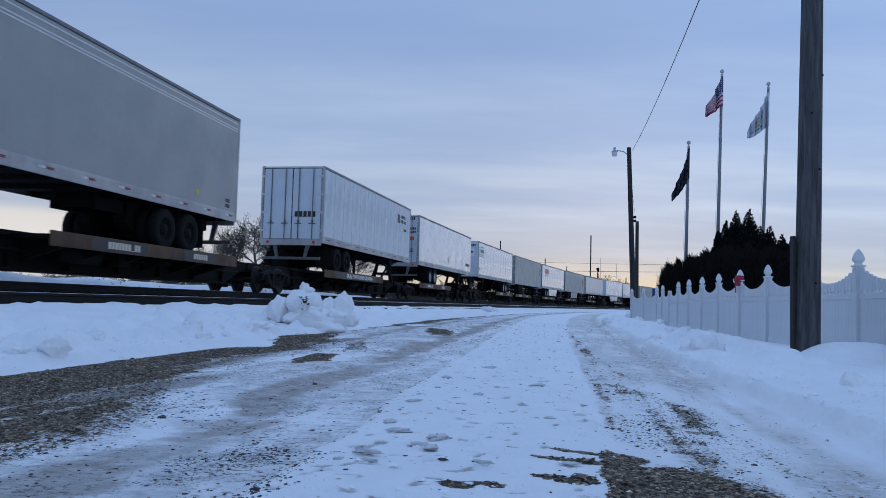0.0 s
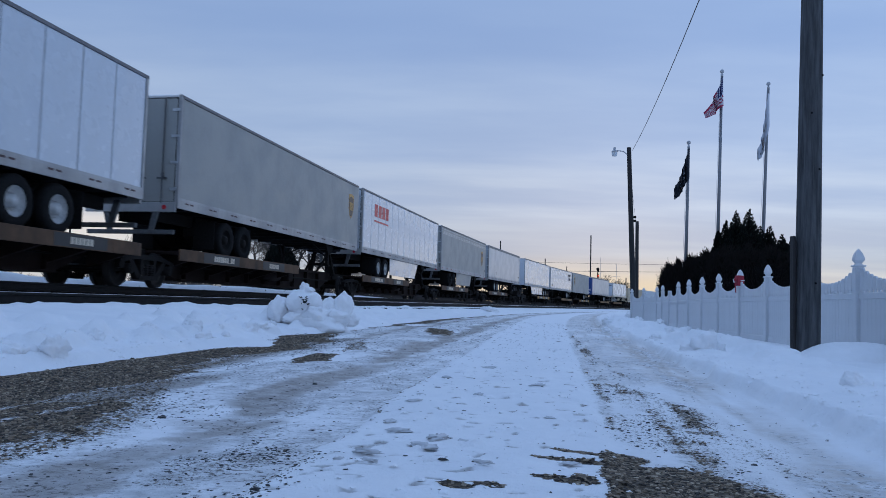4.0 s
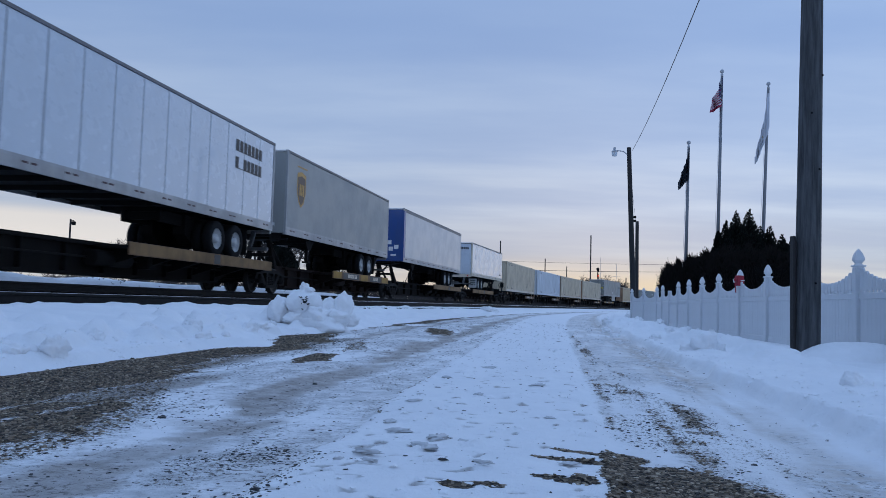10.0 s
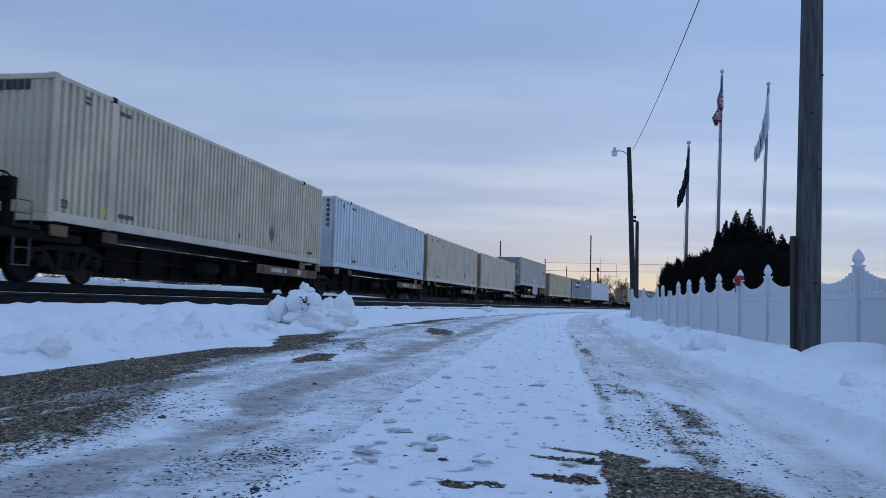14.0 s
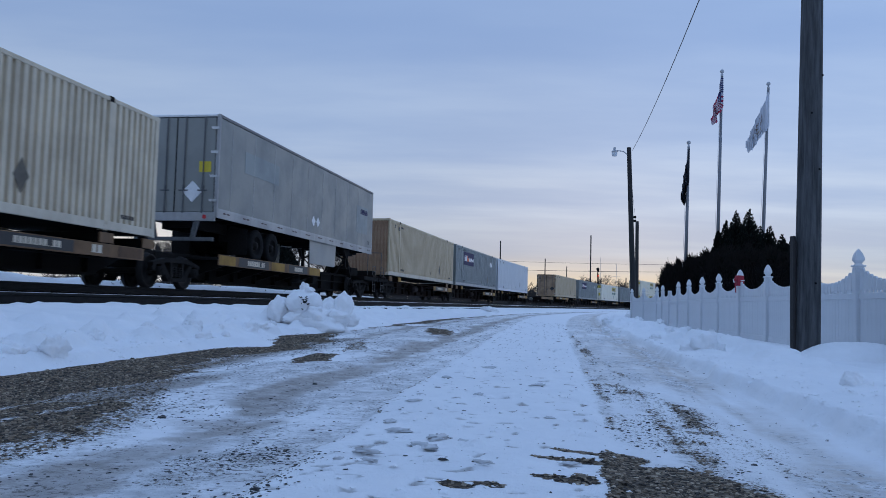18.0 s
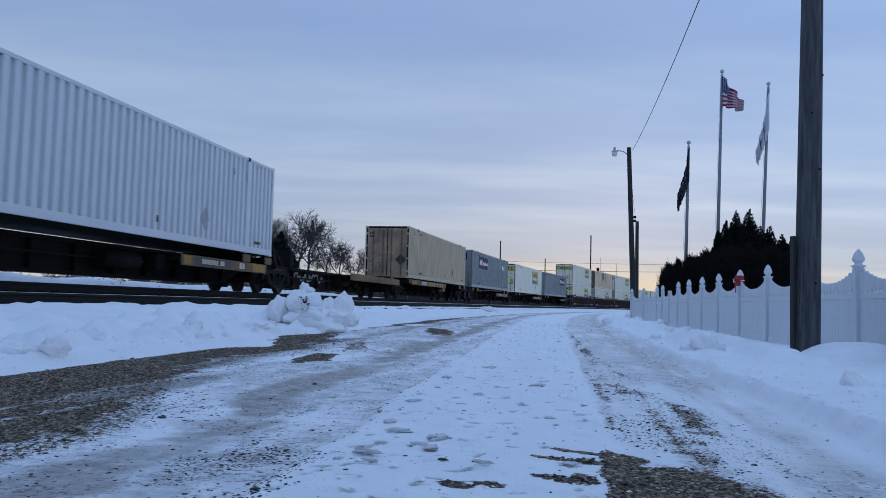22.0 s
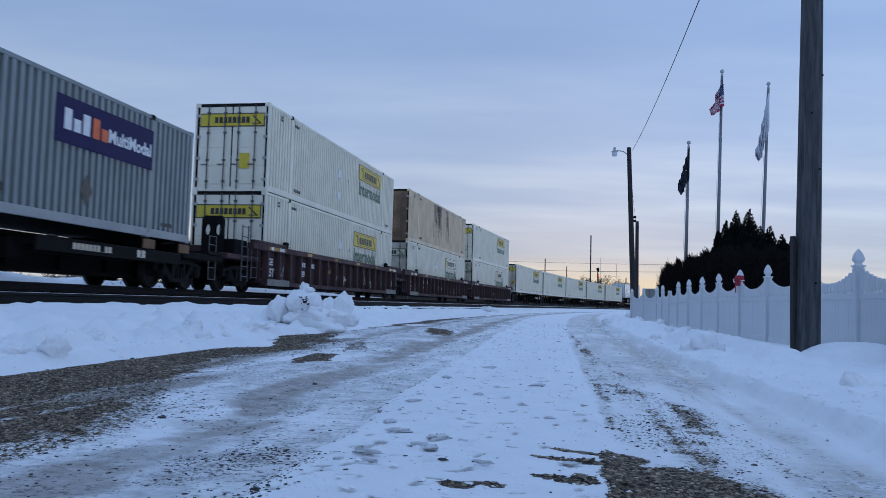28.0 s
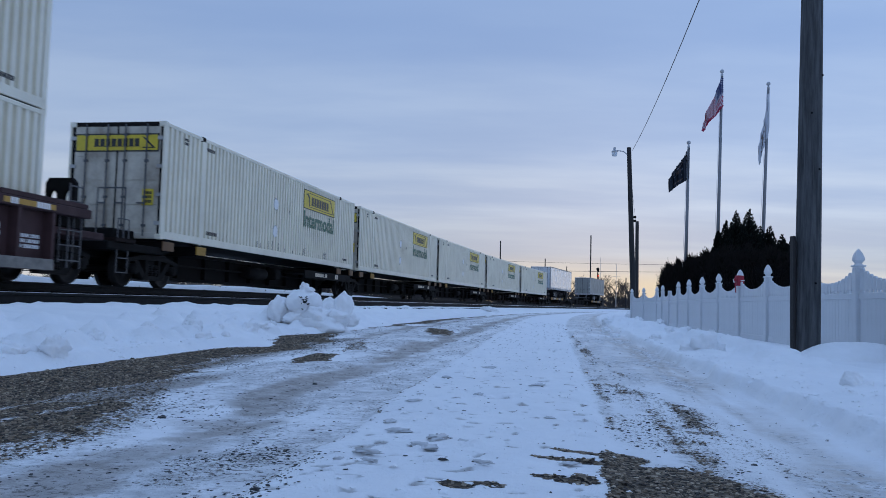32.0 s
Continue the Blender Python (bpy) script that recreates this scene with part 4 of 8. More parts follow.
        if on:
            part("coupler", box(bmesh.new(), -0.16, 0.16, min(e - way * 0.3, e + way * 0.3), max(e - way * 0.3, e + way * 0.3), 0.62, 0.9, 0.03), TRUCK_STEEL, root)
            end_stand(root, e - way * 0.6, 0.55)
            bm = bmesh.new()
            for yy in (e - way * 1.0, e - way * 1.42):
                rod(bm, (1.3, yy, 0.3), (1.3, yy, 2.0), 0.02, n=6)
            for j in range(6):
                rod(bm, (1.3, e - way * 1.0, 0.45 + j * 0.3), (1.3, e - way * 1.42, 0.45 + j * 0.3), 0.016, n=6)
            part("ladder", bm, ROD_DARK, root)
            part("end_box", box(bmesh.new(), 0.2, 1.2, min(e - way * 0.7, e - way * 1.6), max(e - way * 0.7, e - way * 1.6), 1.101, 1.55, 0.03), CAR_BLACK, root)
    x = 1.322
    pitch = (y1 - y0 - 0.2) / 17
    def bay(k):
        return y0 + 0.1 + (k + 0.5) * pitch
    bars(root, SIGN_WHITE, x, bay(0), 1.0, 0.5, 0.22, rows=3, name="car_mark")
    side_text(root, "125T", 0.36, SIGN_WHITE, x, bay(0), 0.64)
    side_text(root, "53", 0.44, SIGN_WHITE, x, bay(15), 0.86)
    bars(root, SIGN_WHITE, x, bay(16), 0.74, 0.62, 0.26, rows=3, name="car_mark")
    for k in (11, 12, 13, 14):
        bars(root, CREAM, x, bay(k), 1.08, 0.34, 0.2, cols=2, name="car_mark")
    plate(root, YELLOW, x, bay(6) - 0.3, bay(6) + 0.3, 0.86, 0.99, 1, "car_plate")
    bars(root, SIGN_WHITE, x, bay(3), 1.05, 0.7, 0.16, cols=4, name="car_mark")
    bars(root, SIGN_WHITE, x, bay(4), 1.05, 0.7, 0.16, cols=5, name="car_mark")
    bars(root, SIGN_WHITE, x, bay(3), 0.72, 0.6, 0.2, rows=3, name="car_mark")
    rnd = random.Random(marks)
    for k, m in ((1, GREY_PAINT), (7, RAIL_ALU), (8, SIGN_WHITE), (11, GREY_PAINT), (12, SIGN_WHITE), (13, GRAFFITI_TEAL), (14, GRAFFITI_TEAL)):
        bm = bmesh.new()
        p0 = Vector((x + 0.003, bay(k) - 0.36, 0.75 + rnd.uniform(-0.1, 0.1)))
        for j in range(11):
            p1 = Vector((x + 0.003, p0.y + rnd.uniform(-0.04, 0.16), 0.68 + rnd.uniform(-0.24, 0.26)))
            rod(bm, p0, p1, 0.013, n=4)
            p0 = p1
        part("graffiti", bm, m, root)
    put(root, a, b)
    return root

# ---- the train: its loads and cars, in order ----
def shield(root, x, y, z, side, s=1.0):
    """A shield-shaped emblem, plain."""
    out = [(y - 0.36 * s, z + 0.45 * s), (y, z + 0.52 * s), (y + 0.36 * s, z + 0.45 * s), (y + 0.36 * s, z - 0.1 * s), (y + 0.2 * s, z - 0.42 * s), (y, z - 0.56 * s), (y - 0.2 * s, z - 0.42 * s), (y - 0.36 * s, z - 0.1 * s)]
    part("emblem", prism(bmesh.new(), out, 0, min(x, x + 0.004 * side), max(x, x + 0.004 * side)), SIGN_GOLD, root, "gold shield emblem")
    inn = [(y + (p[0] - y) * 0.84, z - 0.03 * s + (p[1] - z) * 0.82) for p in out]
    part("emblem_field", prism(bmesh.new(), inn, 0, min(x + 0.004 * side, x + 0.008 * side), max(x + 0.004 * side, x + 0.008 * side)), SIGN_BROWN, root)
    for k in range(3):
        plate(root, SIGN_GOLD, x + 0.008 * side, y - 0.2 * s + k * 0.14 * s, y - 0.11 * s + k * 0.14 * s, z - 0.2 * s, z + 0.14 * s, side, "emblem_mark")


def load_trailers():
    W = 1.302
    # 0: dull grey, wheels at the far end
    r, n = trailer(8.5, 16.15, TAN_GREY, "dull grey dry-van trailer on a spine car", top=5.12, rear_first=False, wheel_in=2.75, dark_rims=True, tape="bright")
    for z in (4.66, 4.73, 4.885):
        plate(r, ALU, n * W, -7.9, 7.9, z, z + 0.03, n, "trim")
    plate(r, SIGN_YELLOW, n * W, -5.6, -5.45, 2.5, 2.65, n)
    bars(r, SIGN_BLACK, n * W, -7.4, 2.5, 0.3, 0.25, n, 2)
    # 1: white, doors lead
    r, n = trailer(32.5, 14.3, WHITE_OLD, "white dry-van trailer with dull blue-grey doors, worn panels", top=5.06, rear_first=True, panels=12, door_skin=PALE_BLUE, dark_rims=True, wheel_in=2.06)
    end_bars(r, SIGN_BLACK, 0.55, -7.15, 3.15, 0.9, 0.22)
    bars(r, SIGN_BLACK, n * W, 5.5, 4.25, 1.15, 0.42, n, 2)
    plate(r, SIGN_BLACK, n * W, 4.3, 4.75, 4.0, 4.45, n)
    bars(r, SIGN_BLACK, n * W, 5.9, 3.7, 0.6, 0.12, n)
    plate(r, SIGN_WHITE, n * W, 1.9, 2.2, 3.7, 3.95, n)
    # 2: plain white, doors lead
    r, n = trailer(48.95, 15.95, WHITE, "white dry-van trailer with numbered doors", top=4.97, wheel_in=3.25)
    end_bars(r, SIGN_BLACK, 0.75, -7.98, 4.75, 0.6, 0.16)
    end_bars(r, SIGN_BLACK, 0.85, -7.98, 4.05, 0.5, 0.34, rows=2)
    part("decal", box(bmesh.new(), 0.62, 1.0, -7.985, -7.977, 3.45, 3.68), SIGN_ORANGE, r)
    part("decal", box(bmesh.new(), 0.62, 0.95, -7.985, -7.977, 2.75, 3.0), GREY_PAINT, r)
    bars(r, SIGN_BLACK, n * W, 6.7, 2.75, 1.6, 0.2, n)
    part("decal", prism(bmesh.new(), [(-0.2, 2.75), (0, 2.5), (0.2, 2.75), (0, 3.0)], 0, W, W + 0.004), RAIL_ALU, r)
    # 3: white panelled, nose leads, green name boards
    r, n = trailer(68.0, 16.05, WHITE, "white panelled dry-van trailer with green-lettered boards", rear_first=False, panels=13, top=4.97)
    plate(r, SIGN_BLACK, n * W, 5.85, 7.65, 3.73, 4.53, n, "board_frame")
    plate(r, SIGN_WHITE, n * (W + 0.004), 5.89, 7.61, 3.77, 4.49, n, "board")
    plate(r, SIGN_GREEN, n * (W + 0.008), 6.05, 7.4, 4.05, 4.32, n, "board_mark")
    bars(r, SIGN_BLACK, n * (W + 0.006), 6.75, 3.9, 1.0, 0.06, n)
    side_text(r, "53'", 0.28, SIGN_BLACK, n * (W + 0.004), 7.6, 2.7, n)
    h = 16.05 / 2
    part("board", box(bmesh.new(), -0.95, 0.1, h + 0.012, h + 0.018, 3.7, 4.35), SIGN_WHITE, r)
    part("board_mark", box(bmesh.new(), -0.85, 0.0, h + 0.018, h + 0.022, 3.98, 4.16), SIGN_GREEN, r)
    end_bars(r, SIGN_BLACK, -0.6, h + 0.013, 4.62, 0.9, 0.17, side=1)
    # 4: tan-grey
    r, n = trailer(85.7, 15.95, TAN_GREY, "weathered grey-tan dry-van trailer with a shield emblem", top=4.95, dark_rims=True)
    shield(r, n * W, 6.9, 3.9, n)
    # 5: white panelled, red name
    r, n = trailer(102.4, 16.1, WHITE, "white panelled dry-van trailer with side skirt and red lettering", panels=13, skirt=6.0, top=4.97)
    for k, (a, b) in enumerate(((0.0, 0.42), (0.55, 0.97), (1.08, 1.5), (1.6, 2.0))):
        plate(r, SIGN_RED, n * (W + 0.002), -6.2 + a * 1.2, -6.2 + b * 1.2, 3.85, 4.45, n, "red_mark")
    plate(r, SIGN_RED, n * (W + 0.002), -6.2, -3.8, 3.6, 3.68, n, "red_mark")
    side_text(r, "53", 0.26, SIGN_BLACK, n * (W + 0.004), 7.75, 2.55, n)
    # 6: grey with shield
    r, n = trailer(119.6, 15.85, TAN_GREY, "weathered grey-tan trailer with a gold shield emblem and pale skirt", top=4.97, skirt=5.4, dark_rims=True, tape="bright")
    shield(r, n * W, 6.3, 3.58, n, 1.2)
    side_text(r, "53", 0.22, SIGN_BLACK, n * (W + 0.003), 7.5, 2.6, n)
    for z in (4.44, 4.51, 4.58, 4.735):
        plate(r, ALU, n * W, -7.8, 7.8, z, z + 0.025, n, "trim")
    # 7: white, doors lead
    r, n = trailer(136.95, 15.7, WHITE_DULL, "dull white dry-van trailer with a side seam and numbered doors", top=4.97, brow=0.22)
    end_bars(r, SIGN_BLACK, 0.6, -7.85, 3.4, 0.8, 0.34, rows=2)
    plate(r, RAIL_ALU, n * W, -5.22, -5.18, 2.25, 4.8, n, "seam")
    bars(r, SIGN_BLACK, n * W, -4.6, 2.65, 0.25, 0.25, n, 2)
    bars(r, SIGN_BLACK, n * W, 7.2, 2.7, 0.5, 0.12, n)
    # 8: glossy white with skirt, nose leads
    r, n = trailer(155.9, 16.1, WHITE, "glossy white dry-van trailer with a long side skirt", rear_first=False, skirt=7.5, top=4.98, wheel_in=2.45, tape="bright")
    for y in (-3.0, -1.0, 1.5, 3.2):
        bars(r, SIGN_BLACK, n * 1.2155, y, 1.6, 0.16, 0.12, n, 2)
    h = 8.05
    for z, w in ((4.55, 0.7), (3.3, 0.7), (3.1, 0.5)):
        end_bars(r, SIGN_RED if z > 4 else SIGN_BLACK, -0.3, h + 0.013, z, w, 0.13, side=1)
    # 9: white panelled with two-line name
    r, n = trailer(172.9, 16.4, WHITE, "white panelled dry-van trailer with dark two-line lettering", rear_first=False, panels=14, top=4.95, wheel_in=2.65)
    bars(r, SIGN_BLACK, n * (W + 0.003), -6.1, 4.03, 2.0, 0.85, n, 2, cols=7)
    bars(r, SIGN_BLACK, n * (W + 0.003), 6.9, 2.6, 0.6, 0.25, n, 2)
    part("decal", box(bmesh.new(), -1.0, -0.75, 8.213, 8.22, 2.5, 2.75), SIGN_BLACK, r)
    # 10: tan-grey with gold shield, shorter
    r, n = trailer(190.5, 13.6, TAN_GREY, "weathered grey-tan trailer with a gold emblem near its nose", rear_first=False, top=4.97)
    shield(r, n * W, 5.45, 3.75, n, 1.2)
    plate(r, SIGN_GOLD, n * W, 4.9, 5.9, 4.5, 4.55, n)
    # 11: white with blue nose
    r, n = trailer(207.3, 15.75, WHITE_DULL, "dull white dry-van trailer with a deep blue nose", rear_first=False, nose=BLUE, top=4.95, wheel_in=3.55, brow=0.22)
    h = 15.75 / 2
    part("frame_mark", box(bmesh.new(), -0.35, 0.1, h + 0.013, h + 0.018, 4.35, 4.75), SIGN_WHITE, r)
    part("frame_field", box(bmesh.new(), -0.3, 0.05, h + 0.018, h + 0.021, 4.4, 4.7), BLUE, r)
    end_bars(r, SIGN_WHITE, 0.3, h + 0.013, 3.85, 1.0, 0.17, side=1)
    for x, z in ((-0.5, 2.95), (0.0, 3.2), (-0.6, 2.6), (-0.1, 2.7), (-0.9, 2.7)):
        part("decal", box(bmesh.new(), x - 0.12, x + 0.12, h + 0.013, h + 0.018, z, z + 0.22), SIGN_WHITE, r)
    part("decal", prism(bmesh.new(), [(-0.12, 2.6), (0, 2.3), (0.12, 2.6), (0, 2.95)], 0, -W - 0.004, -W), RAIL_ALU, r)
    # 12: short white, doors lead
    r, n = trailer(227.4, 13.1, WHITE, "short white dry-van trailer with a square side hatch", top=4.66, wheel_in=2.8, rail=CREAM, roll_door=True)
    end_bars(r, SIGN_BLACK, 0.5, -6.55, 4.2, 1.0, 0.18)
    plate(r, RAIL_ALU, n * W, -5.42, -4.95, 3.42, 3.72, n, "hatch_frame")
    plate(r, WHITE, n * (W + 0.004), -5.39, -4.98, 3.45, 3.69, n, "hatch")
    for sx in (-1, 1):
        part("flap_board", box(bmesh.new(), sx * 0.93 - 0.32, sx * 0.93 + 0.32, -4.552, -4.535, 1.14, 1.88), WHITE_OLD, r, "white mud flap with dark writing")
        end_bars(r, SIGN_BLACK, sx * 0.93, -4.553, 1.56, 0.46, 0.42, rows=3)
    bars(r, SIGN_BLACK, n * W, 5.6, 2.55, 0.9, 0.12, n)
    # 17: grey-green
    r, n = trailer(315.75, 16.05, GREEN_GREY, "grey-green dry-van trailer with faded patches and white placards", top=4.97, dark_rims=True)
    plate(r, PURPLE_GREY, n * W, -6.3, -3.6, 3.55, 4.2, n, "faded_patch")
    part("placard", prism(bmesh.new(), [(0.25, 2.75), (0.55, 2.45), (0.85, 2.75), (0.55, 3.05)], 1, -8.05, -8.0), SIGN_WHITE, r, "white diamond placard")
    part("decal", box(bmesh.new(), 0.72, 1.08, -8.03, -8.0, 3.3, 3.6), SIGN_YELLOW, r)
    plate(r, PURPLE_GREY, n * W, 5.4, 7.15, 2.85, 4.05, n, "faded_patch")
    bars(r, SIGN_PURPLE, n * (W + 0.004), 6.55, 3.82, 1.1, 0.22, n, cols=6)
    for y in (-0.1, 0.4):
        part("placard", prism(bmesh.new(), [(y - 0.2, 2.75), (y, 2.55), (y + 0.2, 2.75), (y, 2.95)], 0, W, W + 0.005), SIGN_WHITE, r, "white diamond placard")
    for k in range(9):
        plate(r, RAIL_ALU, n * W, -7.2 + k * 1.6, -7.17 + k * 1.6, 2.25, 4.75, n, "seam")
    side_text(r, "53", 0.2, SIGN_BLACK, n * (W + 0.003), 7.4, 2.5, n)
    for sx in (-1, 1):
        part("side_skirt", prism(bmesh.new(), [(-0.1, 1.16), (2.85, 1.16), (2.95, 2.12), (-0.2, 2.12)], 0, min(sx * 1.2, sx * 1.215), max(sx * 1.2, sx * 1.215)), TAN_GREY, r, "short pale skirt panel")
    # far end of the train
    trailer(631.5, 16.1, WHITE, "white dry-van trailer far up the train", top=4.95)
    trailer(664.0, 13.0, GREEN_GREY, "dark grey trailer far up the train", top=4.8)


def purple_board(r, y0, y1, z0, z1, x=1.291):
    plate(r, SIGN_PURPLE, x, y0, y1, z0, z1, 1, "board", "deep purple board with white and orange marks", 0.012)
    w, h = y1 - y0, z1 - z0
    for k in range(3):
        plate(r, SIGN_WHITE, x + 0.012, y0 + w * (0.07 + 0.085 * k), y0 + w * (0.135 + 0.085 * k), z0 + h * 0.3, z0 + h * (0.75 if k != 1 else 0.58), 1, "board_mark")
    for k in range(2):
        plate(r, SIGN_ORANGE, x + 0.012, y0 + w * (0.335 + 0.085 * k), y0 + w * (0.40 + 0.085 * k), z0 + h * 0.3, z0 + h * (0.75 - 0.17 * k), 1, "board_mark")
    side_text(r, "MultiModal", h * 0.42, SIGN_WHITE, x + 0.014, y0 + w * 0.735, z0 + h * 0.46)


def yellow_board(r, y0, y1, z0, z1, word=True, old=False, x=1.291, wm=None):
    plate(r, SIGN_BLACK, x, y0, y1, z0, z1, 1, "board", "black-edged yellow board", 0.010)
    plate(r, JB_WHITE if old else SIGN_YELLOW, x + 0.010, y0 + 0.03, y1 - 0.03, z0 + 0.03, z1 - 0.03, 1, "board_field", "", 0.004)
    if old:
        plate(r, SIGN_YELLOW, x + 0.014, y0 + 0.03, y0 + 0.3, z0 + 0.03, z1 - 0.03, 1, "board_field", "", 0.003)
    w, h, xi = y1 - y0, z1 - z0, x + 0.015
    bars(r, SIGN_BLACK, xi, (y0 + y1) / 2, (z0 + z1) / 2 - 0.02, w * 0.56, h * 0.46, cols=7)
    for z in (z0 + h * 0.13, z1 - h * 0.16):
        plate(r, SIGN_BLACK, xi, y0 + w * 0.15, y1 - w * 0.15, z, z + 0.022, 1, "board_line")
    part("board_mark", prism(bmesh.new(), [(y1 - w * 0.18, z1 - h * 0.16), (y1 - w * 0.15, z1 - h * 0.16), (y1 - w * 0.04, z0 + h * 0.13), (y1 - w * 0.16, z0 + h * 0.13), (y1 - w * 0.16, z0 + h * 0.17), (y1 - w * 0.07, z0 + h * 0.17)], 0, xi, xi + 0.003), SIGN_BLACK, r)
    part("board_mark", prism(bmesh.new(), [(y0 + w * 0.05, z1 - h * 0.3), (y0 + w * 0.11, z1 - h * 0.16), (y0 + w * 0.17, z1 - h * 0.34), (y0 + w * 0.18, z0 + h * 0.2), (y0 + w * 0.15, z0 + h * 0.2), (y0 + w * 0.14, z1 - h * 0.42), (y0 + w * 0.10, z1 - h * 0.28)], 0, xi, xi + 0.003), SIGN_BLACK, r)
    if word:
        side_text(r, "Intermodal", 0.80, SIGN_GREEN, x + 0.003, (y0 + y1) / 2, z0 - 0.40)


def door_board(r, z, base_y=-8.075, field=None):
    part("board_edge", box(bmesh.new(), -1.13, 1.13, base_y - 0.008, base_y + 0.002, z - 0.225, z + 0.225), SIGN_BLACK, r)
    part("door_board", box(bmesh.new(), -1.1, 1.1, base_y - 0.012, base_y + 0.002, z - 0.19, z + 0.19), field or SIGN_YELLOW, r, "faded pale board across the doors" if field else "yellow board across the doors")
    part("board_mark", prism(bmesh.new(), [(0.68, z + 0.14), (0.74, z + 0.14), (1.05, z - 0.14), (0.70, z - 0.14), (0.70, z - 0.11), (0.95, z - 0.11)], 1, base_y - 0.014, base_y - 0.011), SIGN_BLACK, r)
    end_bars(r, SIGN_BLACK, 0.0, base_y - 0.013, z, 1.25, 0.2)


def small_marks(r, base, height=2.9, dark=SIGN_BLACK, n=1):
    rnd = random.Random(n)
    z1 = base + height
    bars(r, dark, 1.285, -5.35, base + 0.36, 0.75, 0.10, cols=8)
    bars(r, dark, 1.285, 6.9, base + 0.36, 0.55, 0.09, cols=7)
    bars(r, dark, 1.285, -7.0, z1 - 0.3, 0.20, 0.17, rows=2)
    bars(r, dark, 1.285, -5.6, z1 - 0.28, 0.55, 0.09, rows=1)
    y = rnd.uniform(3.0, 4.2)
    if n >= 20:
        y -= 4.4
        for z in () if n == 31 else (base + 0.85, base + 1.75):
            for rad, x, m in ((0.19, 1.285, GREY_PAINT), (0.165, 1.289, SIGN_WHITE)):
                ring = [(y + rad * (1 + 0.25 * rnd.random()) * math.cos(q), z + rad * (1 + 0.3 * rnd.random()) * math.sin(q)) for q in (0.3, 1.1, 2.0, 2.8, 3.7, 4.5, 5.5)]
                part("placard", prism(bmesh.new(), ring, 0, x, x + 0.004), m, r, "torn pale placard")
        plate(r, dark, 1.285, y + 1.2, y + 1.26, base + 1.55, base + 1.68, 1, "sticker")
        return
    part("placard_holder", prism(bmesh.new(), [(y - 0.22, base + 0.75), (y, base + 0.42), (y + 0.22, base + 0.75), (y, base + 1.08)], 0, 1.284, 1.290), GREY_PAINT if n in (2, 8) else PLACARD_DULL, r, "dull diamond placard holder")
    plate(r, dark, 1.285, y - 2.55, y - 2.45, base + 0.4, base + 0.56, 1, "sticker")


